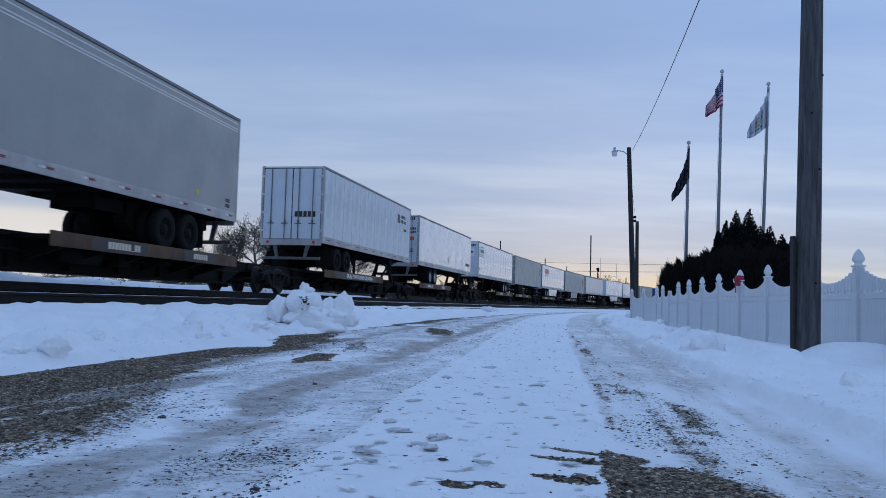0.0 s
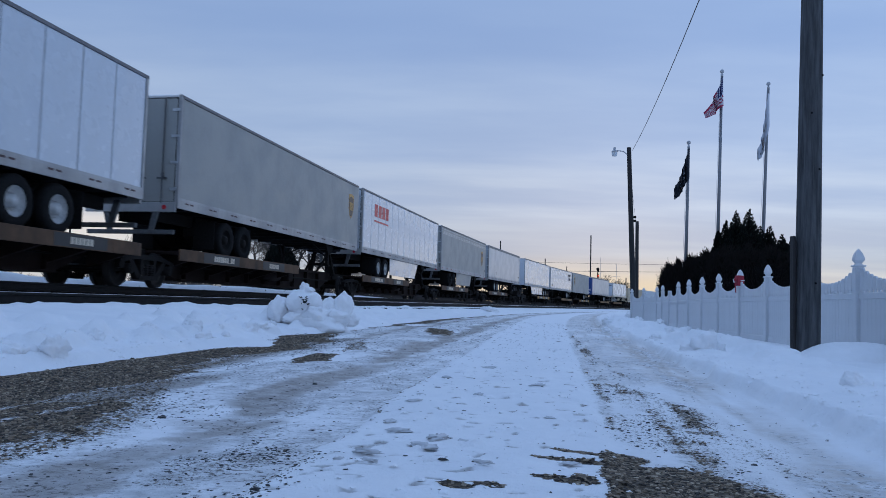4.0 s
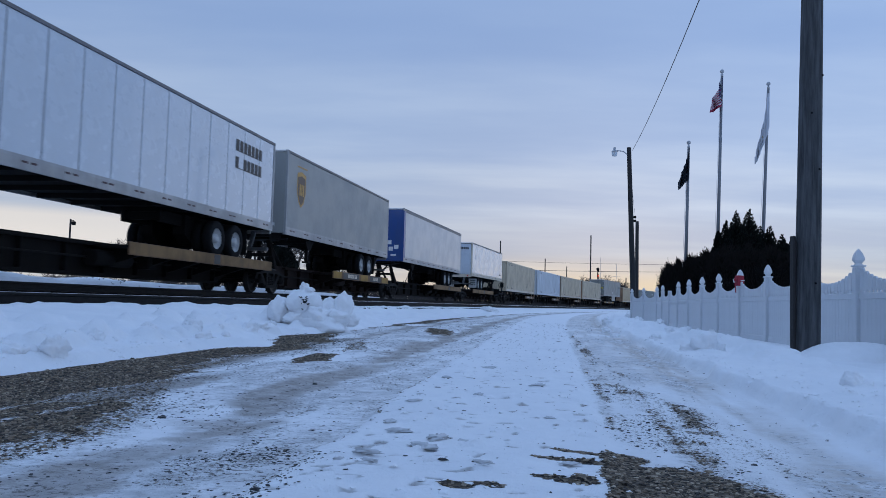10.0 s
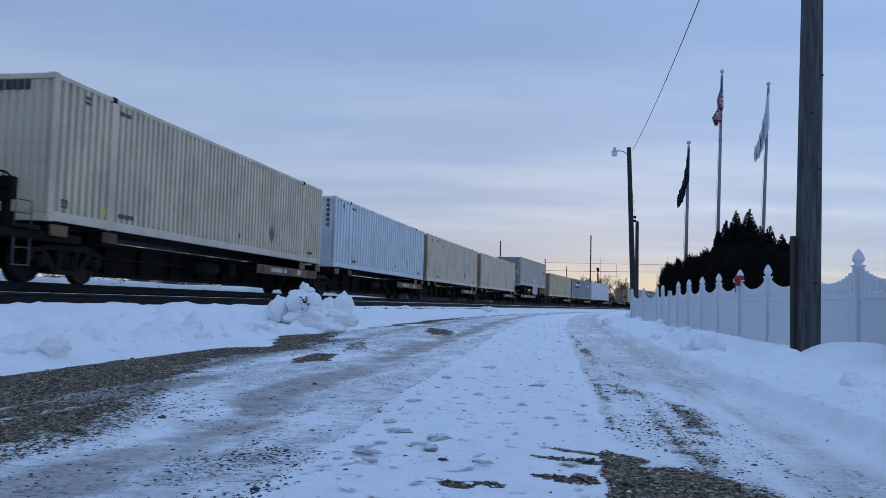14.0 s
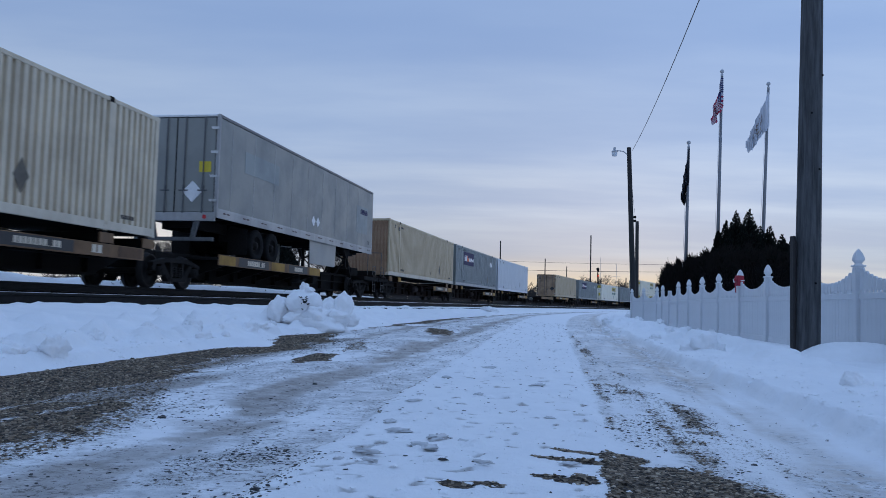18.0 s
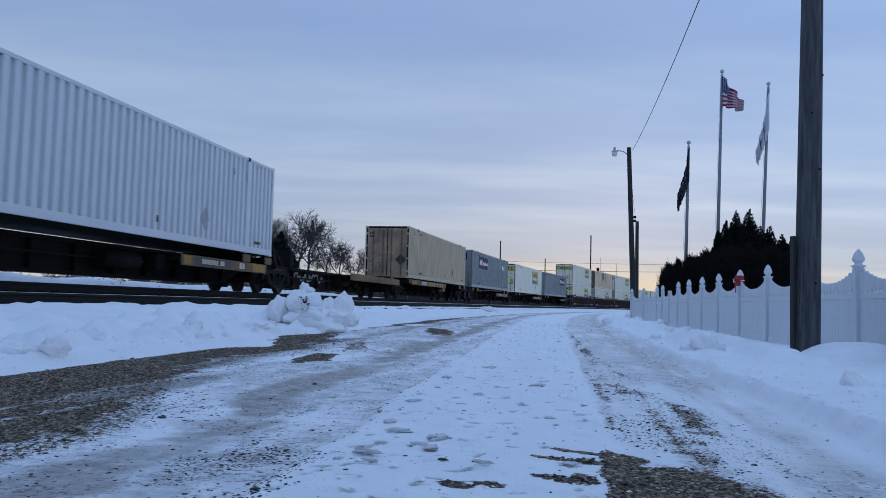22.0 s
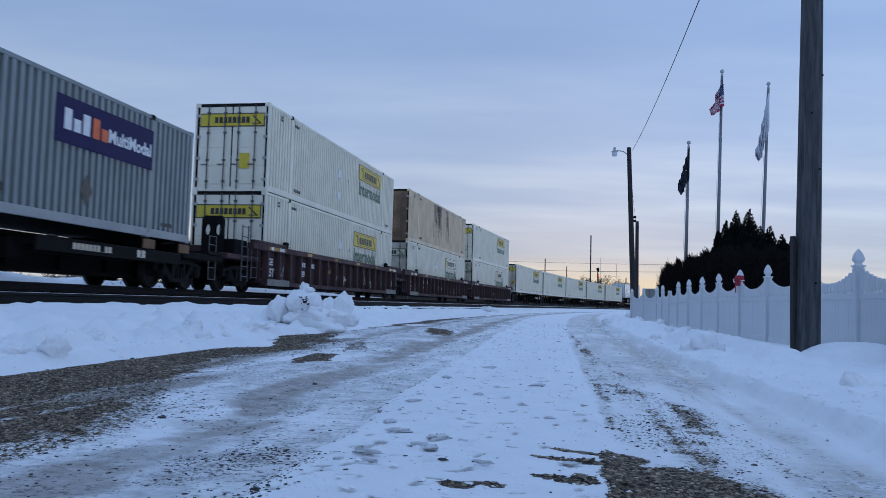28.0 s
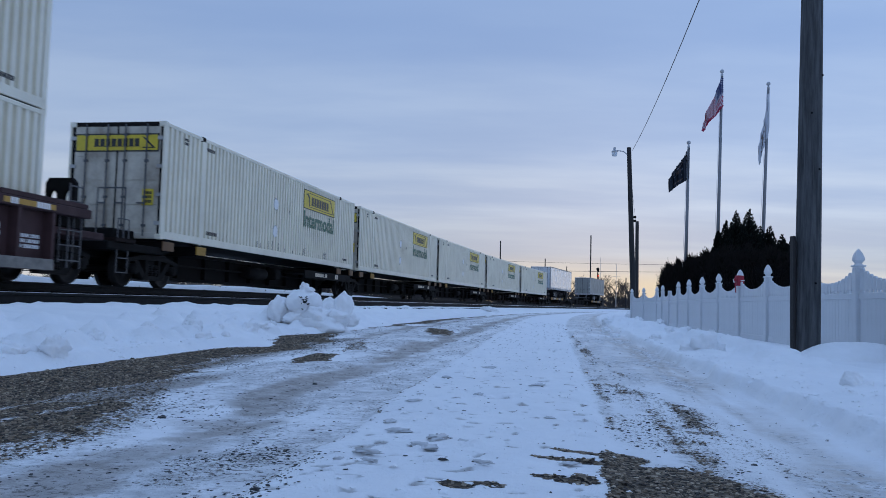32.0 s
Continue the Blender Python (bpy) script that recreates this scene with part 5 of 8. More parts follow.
def load_containers():
    r = container(243.15, BEIGE, "beige ribbed shipping container, rust-stained at its end", base_skin=CREAM, old_end=BEIGE)
    small_marks(r, 1.17, n=1)
    end_bars(r, SIGN_BLACK, 0.15, -8.05, 3.85, 1.2, 0.2)
    plate(r, SIGN_YELLOW, 1.285, -6.4, -6.2, 1.5, 1.6)
    side_text(r, "53", 0.24, SIGN_BLACK, 1.287, -7.6, 1.55)
    r = container(261.05, PALE_BLUE, "pale blue-white ribbed shipping container", flat=False, ribs=40)
    small_marks(r, 1.17, n=2)
    for k in range(6):
        end_bars(r, SIGN_BLACK, 0.95, -8.05, 3.9 - k * 0.2, 0.14, 0.14)
    for s, n in ((278.35, 3), (296.3, 4)):
        r = container(s, BEIGE, "beige ribbed shipping container with a pale sill", base_skin=CREAM, old_end=RUSTY_END)
        small_marks(r, 1.17, n=n)
        plate(r, SIGN_ORANGE, 1.285, -6.5 if n == 4 else 6.2, -6.3 if n == 4 else 6.45, 1.5, 1.6)
        side_text(r, "53", 0.24, SIGN_BLACK, 1.287, -7.6, 1.6)
    r = container(335.0, BEIGE_TAN, "beige ribbed shipping container with a rust-brown end", base_skin=CREAM, old_end=RUSTY_END)
    small_marks(r, 1.17, n=5)
    end_bars(r, SIGN_BLACK, -0.2, -8.05, 3.85, 1.0, 0.14)
    plate(r, SIGN_BLACK, 1.285, -6.4, -6.0, 3.6, 3.8)
    for s, n in ((352.15, 6), (423.65, 7)):
        r = container(s, PURPLE_GREY, "slate grey ribbed shipping container with a purple board", base_skin=GREY_PAINT, front_ribs="level")
        small_marks(r, 1.17, n=n)
        purple_board(r, -5.57, -2.02, 2.75, 3.71)
        part("end_board", box(bmesh.new(), -1.15, 0.85, -8.075, -8.04, 3.3, 3.85), SIGN_PURPLE, r, "purple board on the end wall")
        end_bars(r, SIGN_WHITE, -0.1, -8.077, 3.55, 1.4, 0.2)
        for y in (5.1, 5.85):
            part("placard", prism(bmesh.new(), [(y - 0.27, 3.25), (y, 2.98), (y + 0.27, 3.25), (y, 3.52)], 0, 1.285, 1.29), SIGN_WHITE, r, "white diamond placard")
    r = container(369.3, WHITE_CLEAN, "clean white ribbed shipping container with dark end numbers", ribs=52)
    small_marks(r, 1.17, n=8)
    for k in range(8):
        end_bars(r, SIGN_BLACK, 0.95, -8.05, 3.8 - k * 0.2, 0.14, 0.14)
    for y in (5.0, 5.9):
        plate(r, RAIL_ALU, 1.285, y - 0.06, y + 0.06, 3.4, 3.6)
    r = container(404.8, BEIGE_TAN, "weathered beige shipping container with rust-brown doors", doors=True, old_end=RUST, base_skin=BEIGE_TAN)
    small_marks(r, 1.17, n=9)
    part("placard", prism(bmesh.new(), [(0.5, 2.2), (0.8, 1.9), (1.1, 2.2), (0.8, 2.5)], 1, -8.12, -8.075), SIGN_BLACK, r)
    end_bars(r, SIGN_BLACK, -0.9, -8.076, 3.6, 0.3, 0.3, rows=2)
    r = container(444.0, JB_WHITE, "white shipping container with a yellow board", doors=True, flat=True, ribs=44)
    small_marks(r, 1.17, n=10)
    yellow_board(r, 1.6, 5.35, 3.0, 3.72)
    door_board(r, 3.6)
    part("decal", box(bmesh.new(), 0.75, 1.05, -8.09, -8.075, 2.0, 2.5), SIGN_YELLOW, r)
    r = container(462.5, PURPLE_GREY, "slate grey ribbed shipping container with a purple board near its tail", base_skin=GREY_PAINT, front_ribs="level")
    small_marks(r, 1.17, n=11)
    purple_board(r, 2.42, 6.07, 2.75, 3.69)
    # double stacks in the wells
    for k, s in enumerate((483.75, 503.4, 522.75)):
        low = container(s, JB_WHITE, "cream-white ribbed container in the well, yellow board", base=0.35, doors=True, ribs=72, name="lower_container", old_end=JB_WHITE if k == 0 else JB_DOOR)
        small_marks(low, 0.35, n=20 + k)
        yellow_board(low, 1.5, 5.1, 2.2, 2.85, old=k > 0)
        door_board(low, 2.6, field=BOARD_FADED if k else None)
        upper_skin = BEIGE_OLD if k == 1 else JB_WHITE
        top = container(s, upper_skin, "rust-streaked tan ribbed container stacked on another" if k == 1 else "cream-white ribbed container stacked on another, yellow board",
                        base=3.25, doors=True, ribs=72, name="upper_container", old_end=DOOR_BURNT if k == 1 else JB_WHITE)
        small_marks(top, 3.25, n=30 + k)
        if k == 1:
            # soot has run down the corrugations from the roof
            rnd = random.Random(12)
            for j in range(34):
                y = rnd.choice((-1.4, -1.0, -0.6, -0.4, 1.6)) + rnd.gauss(0, 0.35)
                plate(top, STREAK, 1.2845, y, y + rnd.uniform(0.02, 0.07), 6.0 - rnd.uniform(0.5, 2.3), 6.02, 1, "soot_streak")
        if k != 1:
            yellow_board(top, 1.95, 5.6, 5.2, 5.88)
            door_board(top, 5.6)
            part("decal", box(bmesh.new(), 0.3, 0.65, -8.09, -8.075, 4.0, 4.5), SIGN_YELLOW, top)
    for k, s in enumerate((543.45, 560.6, 577.6, 595.0, 612.6)):
        r = container(s, JB_WHITE, "cream-white ribbed shipping container with a yellow board", doors=True, ribs=70, old_end=JB_DOOR)
        small_marks(r, 1.17, n=40 + k)
        yellow_board(r, 1.72, 5.3, 3.12, 3.82)
        door_board(r, 3.55)
        part("decal", box(bmesh.new(), 0.75, 1.05, -8.09, -8.075, 2.0, 2.4), SIGN_YELLOW, r)
        end_bars(r, SIGN_BLACK, 0.9, -8.091, 2.2, 0.22, 0.28, rows=3)
        rnd = random.Random(k + 5)
        for j in range(16 if k == 0 else 0):
            y, tall = rnd.uniform(-2.5, 4.5), rnd.uniform(0.08, 0.3)
            plate(r, ROD_DARK, 1.284, y, y + rnd.uniform(0.02, 0.05), 1.4, 1.4 + tall, 1, "scuff")


def train_cars():
    # units from pin to pin with their load: kind, doors first, front and back of the load, coupled ends
    T, B = "trailer", "box"
    units = [
        (7.4, 28.6, T, False, 8.5, 24.65, 0, 0), (28.6, 47.85, T, True, 32.5, 46.8, 0, 0), (47.85, 66.45, T, True, 48.95, 64.9, 0, 1),
        (66.45, 84.85, T, False, 68.0, 84.05, 1, 0), (84.85, 102.0, T, True, 85.7, 101.65, 0, 0), (102.0, 119.05, T, True, 102.4, 118.5, 0, 0),
        (119.05, 136.2, T, True, 119.6, 135.45, 0, 0), (136.2, 154.25, T, True, 136.95, 152.65, 0, 1),
        (154.25, 172.45, T, False, 155.9, 172.0, 1, 0), (172.45, 189.9, T, False, 172.9, 189.3, 0, 0), (189.9, 206.3, T, False, 190.5, 204.1, 0, 0),
        (206.3, 225.2, T, False, 207.3, 223.05, 0, 0), (225.2, 241.8, T, True, 227.4, 240.5, 0, 1),
        (241.8, 260.15, B, True, 243.15, 259.3, 1, 0), (260.15, 277.8, B, True, 261.05, 277.2, 0, 0), (277.8, 295.5, B, True, 278.35, 294.5, 0, 0),
        (295.5, 314.1, B, True, 296.3, 312.45, 0, 0), (314.1, 333.4, T, True, 315.75, 331.8, 0, 1),
        (333.4, 351.65, B, True, 335.0, 351.15, 1, 0), (351.65, 368.8, B, True, 352.15, 368.3, 0, 0), (368.8, 386.6, B, True, 369.3, 385.45, 0, 0),
        (386.6, 403.4, "bare", False, 387.6, 402.6, 0, 0), (403.4, 422.3, B, True, 404.8, 420.95, 0, 1),
        (422.3, 442.0, B, True, 423.65, 439.8, 1, 0), (442.0, 461.3, B, True, 444.0, 460.15, 0, 0), (461.3, 481.0, B, True, 462.5, 478.65, 0, 1)]
    tail = [(541.2, 560.1, B, True, 543.45, 559.6, 1, 0), (560.1, 577.2, B, True, 560.6, 576.75, 0, 0), (577.2, 594.6, B, True, 577.6, 593.75, 0, 0),
            (594.6, 612.0, B, True, 595.0, 611.15, 0, 0), (612.0, 630.2, B, True, 612.6, 628.75, 0, 1), (630.2, 649.5, T, True, 631.5, 647.6, 1, 0),
            (649.5, 677.5, T, True, 664.0, 677.0, 0, 1)]
    for a, b, kind, rf, f, k, e0, e1 in units + tail:
        words = [(0.50, "28'-ALL PURPOSE SPINE CAR")] if a == 28.6 else None
        lab = {"bare": "empty black spine car unit with yellow shelf edge and graffiti"}.get(kind, "black and yellow steel spine car under a " + ("trailer" if kind == T else "container"))
        u = spine_car(a, b, kind, rf, (bool(e0), bool(e1)), (f, k), lab, text=words, wide=8.5)
        if kind == "bare":
            rnd = random.Random(5)
            bm = bmesh.new()
            p0 = Vector((0.49, -5.3, 0.62))
            for j in range(26):
                p1 = Vector((0.49, -5.3 + j * 0.13 + rnd.uniform(-0.05, 0.05), 0.64 + rnd.uniform(-0.16, 0.2)))
                rod(bm, p0, p1, 0.024, n=4)
                p0 = p1
            part("graffiti", bm, GREY_PAINT, u, "pale scrawled graffiti")
        if e0:
            rail_truck(a + 2.35)
        else:
            rail_truck(a)
        if e1:
            rail_truck(b - 2.35)
    for a, b, f, k, e0, e1, n in ((481.0, 501.75, 483.75, 499.9, 1, 0, 1), (501.75, 521.15, 503.4, 519.55, 0, 0, 2), (521.15, 541.2, 522.75, 538.9, 0, 1, 3)):
        well_car(a, b, f, k, (bool(e0), bool(e1)), n)
        rail_truck(a + 1.5 if e0 else a)
        if e1:
            rail_truck(b - 1.5)


load_trailers()
load_containers()
train_cars()


def motions():
    for ob, sa, sb, m in KEYED:
        walk(ob, [(float(t), rail_pose(sa - gone(t), sb - gone(t)) @ m) for t in range(33)])
    # wheelsets roll while their truck passes near; far up and down the line they are a few specks
    for ob, s in TRUCKS:
        for ax in [c for c in ob.children if c.name.startswith("wheelset")]:
            at = ax.matrix_basis.translation.copy()
            rows = [(0.0, Matrix.Translation(at))]
            turn = 0.0
            for k in range(1, 961):
                t = k / 30
                if k < 960 and -20 < s - gone(t) < 75:
                    turn = (gone(t) - s) / 0.42
                    rows.append((t, Matrix.Translation(at) @ Matrix.Rotation(turn, 4, "X")))
            rows.append((32.0, Matrix.Translation(at) @ Matrix.Rotation(turn, 4, "X")))
            walk(ax, rows)
    if FLAGS:
        fly_flags()

# ---- ground ----
SIDING = 3.75                            # q of the siding's middle
FLAGS = []
_tab = np.random.RandomState(7).rand(256, 256)


def vnoise(x, y):
    """Smooth value noise of arrays, 0 to 1."""
    xi, yi = np.floor(x).astype(int), np.floor(y).astype(int)
    fx, fy = x - xi, y - yi
    fx, fy = fx * fx * (3 - 2 * fx), fy * fy * (3 - 2 * fy)
    a, b = _tab[xi % 256, yi % 256], _tab[(xi + 1) % 256, yi % 256]
    c, d = _tab[xi % 256, (yi + 1) % 256], _tab[(xi + 1) % 256, (yi + 1) % 256]
    return (a * (1 - fx) + b * fx) * (1 - fy) + (c * (1 - fx) + d * fx) * fy


def fbm(x, y, octaves=4):
    out, amp, tot = 0.0, 1.0, 0.0
    for k in range(octaves):
        out = out + amp * vnoise(x * 2 ** k + 17.3 * k, y * 2 ** k + 5.1 * k)
        tot += amp
        amp *= 0.5
    return out / tot


def smooth(a, b, x):
    t = np.clip((x - a) / (b - a), 0, 1)
    return t * t * (3 - 2 * t)


def edges(s):
    """q of the road's features at s: left snow edge, middle strip's edges, right bank's foot."""
    c = np.clip(s, 0, 60)
    left = 8.05 - 0.052 * np.clip(c, 0, 25) - 0.012 * np.clip(c - 25, 0, 40)
    left = left + 0.07 * smooth(7.0, 3.0, c) + 0.36 * np.exp(-((c - 8.9) / 0.55) ** 2) - 0.30 * np.exp(-((c - 11.4) / 1.0) ** 2)
    return left, 10.58 - 0.045 * np.clip(c, 0, 45), 11.52 - 0.026 * c, 12.47 - 0.017 * c


def gravel_width(s):
    return np.interp(s, [0, 2.2, 3.0, 3.6, 4.2, 5.0, 6.0, 7.0, 8.0, 9.2, 10.5, 11.5, 12.6, 13.2, 17, 19, 26, 30, 36, 50], [1.4, 1.52, 1.55, 1.42, 1.2, 0.95, 0.74, 0.62, 0.62, 0.45, 0.75, 0.7, 0.3, 0.0, 0.05, 0.35, 0.45, 0.3, 0.2, 0.1])


_rs = np.random.RandomState(3)
CLODS = np.stack([4.0 + _rs.rand(95) ** 1.3 * 12, 0.35 + _rs.rand(95) ** 1.5 * 1.5, _rs.uniform(0.05, 0.2, 95), _rs.uniform(0.03, 0.13, 95)], -1)
PRINTS = np.stack([1.5 + _rs.rand(900) ** 1.5 * 18, _rs.uniform(-0.02, 1.02, 900), 0.010 + 0.036 * _rs.rand(900) ** 1.6, 0.015 + 0.042 * _rs.rand(900) ** 1.6, _rs.uniform(-1, 1, 900)], -1)


def land(S, Q):
    """Height of the ground, and its covers: gravel, ice, grey-tan slush and pale stain, each 0 to 1."""
    left, m0, m1, right = edges(S)
    rag = (fbm(S * 1.1, Q * 1.1, 4) - 0.5)
    fine = fbm(S * 6, Q * 6, 3) - 0.5
    z = np.zeros_like(S)
    # left bank rises to the siding
    dl = left - Q + rag * 0.45 * smooth(0, 3, S)
    bank = 0.085 * smooth(0.0, 0.22, dl) + 0.25 * smooth(0.1, 2.6, dl)
    lump = smooth(0.50, 0.78, fbm(S * 1.1 + 40, Q * 1.7 + 9, 5))
    bank += 0.17 * lump * smooth(0.2, 0.7, dl) * smooth(1.7, 0.8, dl)
    z += bank
    nb = (S > 3) & (S < 17) & (Q > 5) & (Q < 8.2)
    sb, qb, up = S[nb], Q[nb], np.zeros(nb.sum())
    for bs, bd, br, bh in CLODS:
        r = ((sb - bs) / (br * 1.25)) ** 2 + ((qb - (8.05 - 0.052 * bs - bd)) / br) ** 2
        up = np.maximum(up, bh * np.exp(-r * r) * (1 + 1.2 * fine[nb]))
    z[nb] += up
    # the two tracks' beds
    bed = 0.33 + 0.02 * fine
    z = np.where(Q < SIDING + 1.4, bed * smooth(SIDING + 1.4, SIDING + 0.9, Q) + z * smooth(SIDING + 0.9, SIDING + 1.4, Q), z)
    crest = (0.05 + 0.035 * smooth(6, 12, S)) * smooth(70, 40, S) * np.exp(-((Q - SIDING - 1.15) / 0.32) ** 2) * (0.75 + 1.2 * rag + 0.9 * fine)
    z += np.where((Q > SIDING + 0.5) & (Q < SIDING + 2.2), crest, 0)
    main = 0.50 + 0.02 * fine
    z = np.where(Q < SIDING - 0.9, z + (main - z) * smooth(SIDING - 0.9, SIDING - 1.7, Q), z)
    z = np.where(Q < -1.6, z + (0.34 - z) * smooth(-1.6, -3.4, Q) + 0.10 * smooth(-3, -6, Q) * (fbm(S * 0.5, Q * 0.5, 4) - 0.5) * 2, z)
    ridge = 0.53 * smooth(-1.75, -2.9, Q) * smooth(-9.5, -4.2, Q) * (0.35 + 0.65 * smooth(75, 35, S)) * (0.80 + 0.5 * fbm(S * 0.45 + 7, Q * 0.5, 4))
    z = np.where(Q < -1.7, np.maximum(z, 0.42 + ridge), z)
    z = np.where(Q < -20, 0.2, z)
    # right bank
    dr = Q - right + rag * 0.3
    crumble = fbm(S * 7 + 3, Q * 7 + 71, 3) - 0.5
    rb = 0.072 * smooth(-0.01, 0.07, dr + 0.10 * crumble) + 0.016 * smooth(0.05, 0.3, dr) - 0.035 * smooth(0.7, 1.5, dr)
    rb += 0.020 * np.exp(-((dr - 0.07) / 0.06) ** 2) * (0.6 + 2.4 * crumble)
    rlump = smooth(0.52, 0.74, fbm(S * 1.5 + 90, Q * 1.9 + 30, 5))
    rb += 0.15 * rlump * smooth(0.15, 0.5, dr) * smooth(1.7, 0.9, dr) * smooth(6.0, 9.5, S) + 0.03 * smooth(0.55, 0.8, fbm(S * 3.3 + 12, Q * 3.3, 4)) * smooth(0.1, 0.3, dr) * smooth(2.4, 0.9, dr)
    z += np.where(Q > 9, rb, 0)
    # middle strip stands a little over the wheel tracks, trodden
    strip = smooth(-0.04, 0.05, Q - m0 + rag * 0.12) * smooth(-0.04, 0.05, m1 - Q + rag * 0.10)
    z += strip * (0.022 + 0.014 * fine + 0.02 * rag)
    road = smooth(-0.1, 0.1, -dl) * smooth(-0.1, 0.1, -dr)
    z += road * (1 - strip) * (0.012 * fine + 0.03 * rag)
    # wheel ruts
    for off, w, deep in ((-0.62, 0.26, 0.018), (-2.0, 0.3, 0.016)):
        z -= road * deep * np.exp(-((Q - m0 - off) / w) ** 2)
    z -= road * 0.016 * np.exp(-((Q - right + 0.22) / 0.2) ** 2)
    near = (S > 1) & (S < 17) & (Q > 9) & (Q < 14)
    sn, qn, add, fleck = S[near], Q[near], np.zeros(near.sum()), np.zeros(near.sum())
    l2, a0, a1, _ = edges(sn)
    for ps, pf, la, lb, k in PRINTS:
        c0, c1 = 10.58 - 0.045 * ps, 11.52 - 0.026 * ps
        pq = c0 + pf * (c1 - c0)
        w = np.abs(sn - ps) < 0.4
        r = ((sn[w] - ps) / la) ** 2 + ((qn[w] - pq - 0.25 * k * (sn[w] - ps)) / lb) ** 2
        add[w] += (0.014 if k > 0.45 else -0.008) * np.exp(-r * r) + 0.005 * np.exp(-(r - 1.6) ** 2 * 2)
        if k < 0.35:
            fleck[w] = np.maximum(fleck[w], np.exp(-r * r))
    z[near] += add
    worn = np.zeros_like(S)
    worn[near] = fleck
    # covers
    blot = fbm(S * 5.5 + 31, Q * 5.5 + 4, 4) - 0.5
    long = fbm(S * 0.55 + 11, Q * 6.5, 4) - 0.5

    def patch(s0, q0, ls, lq, lean=0.0, k=1.0):
        r = ((S - s0) / ls) ** 2 + ((Q - q0 - lean * (S - s0)) / lq) ** 2
        return k * smooth(1.5, 0.35, r + 2.2 * blot + 1.2 * rag)
    gw = gravel_width(S)
    gl = np.where(gw > 0, smooth(0.0, 0.06, -dl) * smooth(-0.16, 0.16, gw + rag * 0.7 + blot * 0.5 - (Q - left)), 0)
    gl = gl * (1 - patch(4.45, 8.86, 0.85, 0.17, 0.06, 0.92)) * (1 - patch(3.45, 9.02, 0.45, 0.05, 0.1, 0.6)) * (1 - patch(9.9, 8.05, 0.5, 0.05, 0, 0.8))
    gl = np.maximum(gl, patch(7.2, 8.98, 0.75, 0.15, -0.12))
    gl = np.maximum(gl, patch(15.5, 8.7, 1.9, 0.26, -0.2, 0.8))
    gl = np.maximum(gl, patch(9.6, 8.75, 1.3, 0.16, -0.2, 0.5))
    clump = smooth(0.47, 0.66, fbm(S * 1.5 + 60, Q * 4.0, 4)) * smooth(12.0, 4.0, S)
    inleft = smooth(0.02, -0.06, Q - m0)
    fringe = np.where(gw > 0.1, 0.50 * np.exp(-np.clip(Q - left - gw, 0, 9) / 0.26), 0) * smooth(0.0, 0.06, -dl) * (S < 14)
    gl = np.maximum(gl, np.maximum(fringe, road * inleft * (0.10 + 0.24 * clump)))
    gl = np.maximum(gl, patch(2.45, 10.2, 0.5, 0.22, 0, 0.43) * inleft)
    gl = np.maximum(gl, 0.50 * np.exp(-((Q - m0 + rag * 0.12) / 0.035) ** 2) * smooth(13, 5, S) * smooth(-0.25, 0.1, blot + rag))
    # right lane: bare gravel close by, then drifts of grit drawn out along the lane
    grain = fbm(S * 0.9 + 70, Q * 13.0, 4) - 0.5
    reach = m1 + 0.06 + 0.50 * np.clip(3.12 - S, 0, 0.9) + 0.10 * rag
    gr = smooth(3.18, 3.0, S + rag * 0.4 + blot * 0.5) * smooth(-0.05, 0.05, Q - m1 + rag * 0.3 + 0.05) * (0.66 * smooth(0.06, -0.06, Q - reach + blot * 0.3) + 0.48 * smooth(0.34, 0.10, Q - reach + 0.9 * blot))
    gr = gr * (0.62 + 0.42 * smooth(-0.2, 0.1, blot + 0.5 * grain))
    drawn = smooth(-0.06, 0.13, grain + 0.5 * blot)
    for s0, q0, ls, lq, lean, k in ((4.5, 11.76, 1.1, 0.15, -0.09, 0.57), (3.45, 11.82, 0.75, 0.28, -0.12, 0.55), (2.9, 12.05, 0.6, 0.18, -0.2, 0.47), (4.1, 11.98, 0.9, 0.14, -0.10, 0.44), (6.65, 11.66, 0.6, 0.06, -0.10, 0.64), (5.5, 11.56, 1.5, 0.14, -0.08, 0.54), (3.8, 11.58, 0.8, 0.16, 0, 0.56), (9.5, 11.44, 2.6, 0.08, -0.02, 0.54), (8.2, 11.55, 1.2, 0.07, -0.06, 0.54), (13.0, 11.30, 3.0, 0.08, -0.02, 0.5)):
        gr = np.maximum(gr, patch(s0, q0, ls, lq, lean, k) * (0.72 + 0.28 * drawn))
    gr = np.maximum(gr, 0.47 * np.exp(-((dr + 0.01) / 0.022) ** 2) * smooth(0.0, 0.2, rag + crumble) * smooth(16, 8, S))
    gm = np.zeros_like(S)
    for s0, q0, ls, lq, lean in ((2.95, 11.34, 0.03, 0.12, -0.5), (2.78, 11.28, 0.035, 0.12, -0.5), (2.47, 11.27, 0.04, 0.10, -0.2), (2.34, 11.06, 0.03, 0.05, 0), (2.31, 10.97, 0.035, 0.055, 0)):
        gm = np.maximum(gm, smooth(1.5, 0.5, ((S - s0 + 0.35 * (Q - q0)) / ls) ** 2 + ((Q - q0) / lq) ** 2 + 1.2 * blot))
    gravel = np.clip(np.maximum(np.maximum(gl, gr), gm), 0, 1)
    ice = np.clip(road * (1 - strip) * np.where(Q < m0, 0.59 + 0.9 * rag + 0.8 * long, 0.43 + 0.6 * rag + 0.8 * grain), 0, 1)
    ice = np.maximum(ice, 0.78 * worn * strip)
    tan = np.zeros_like(S)
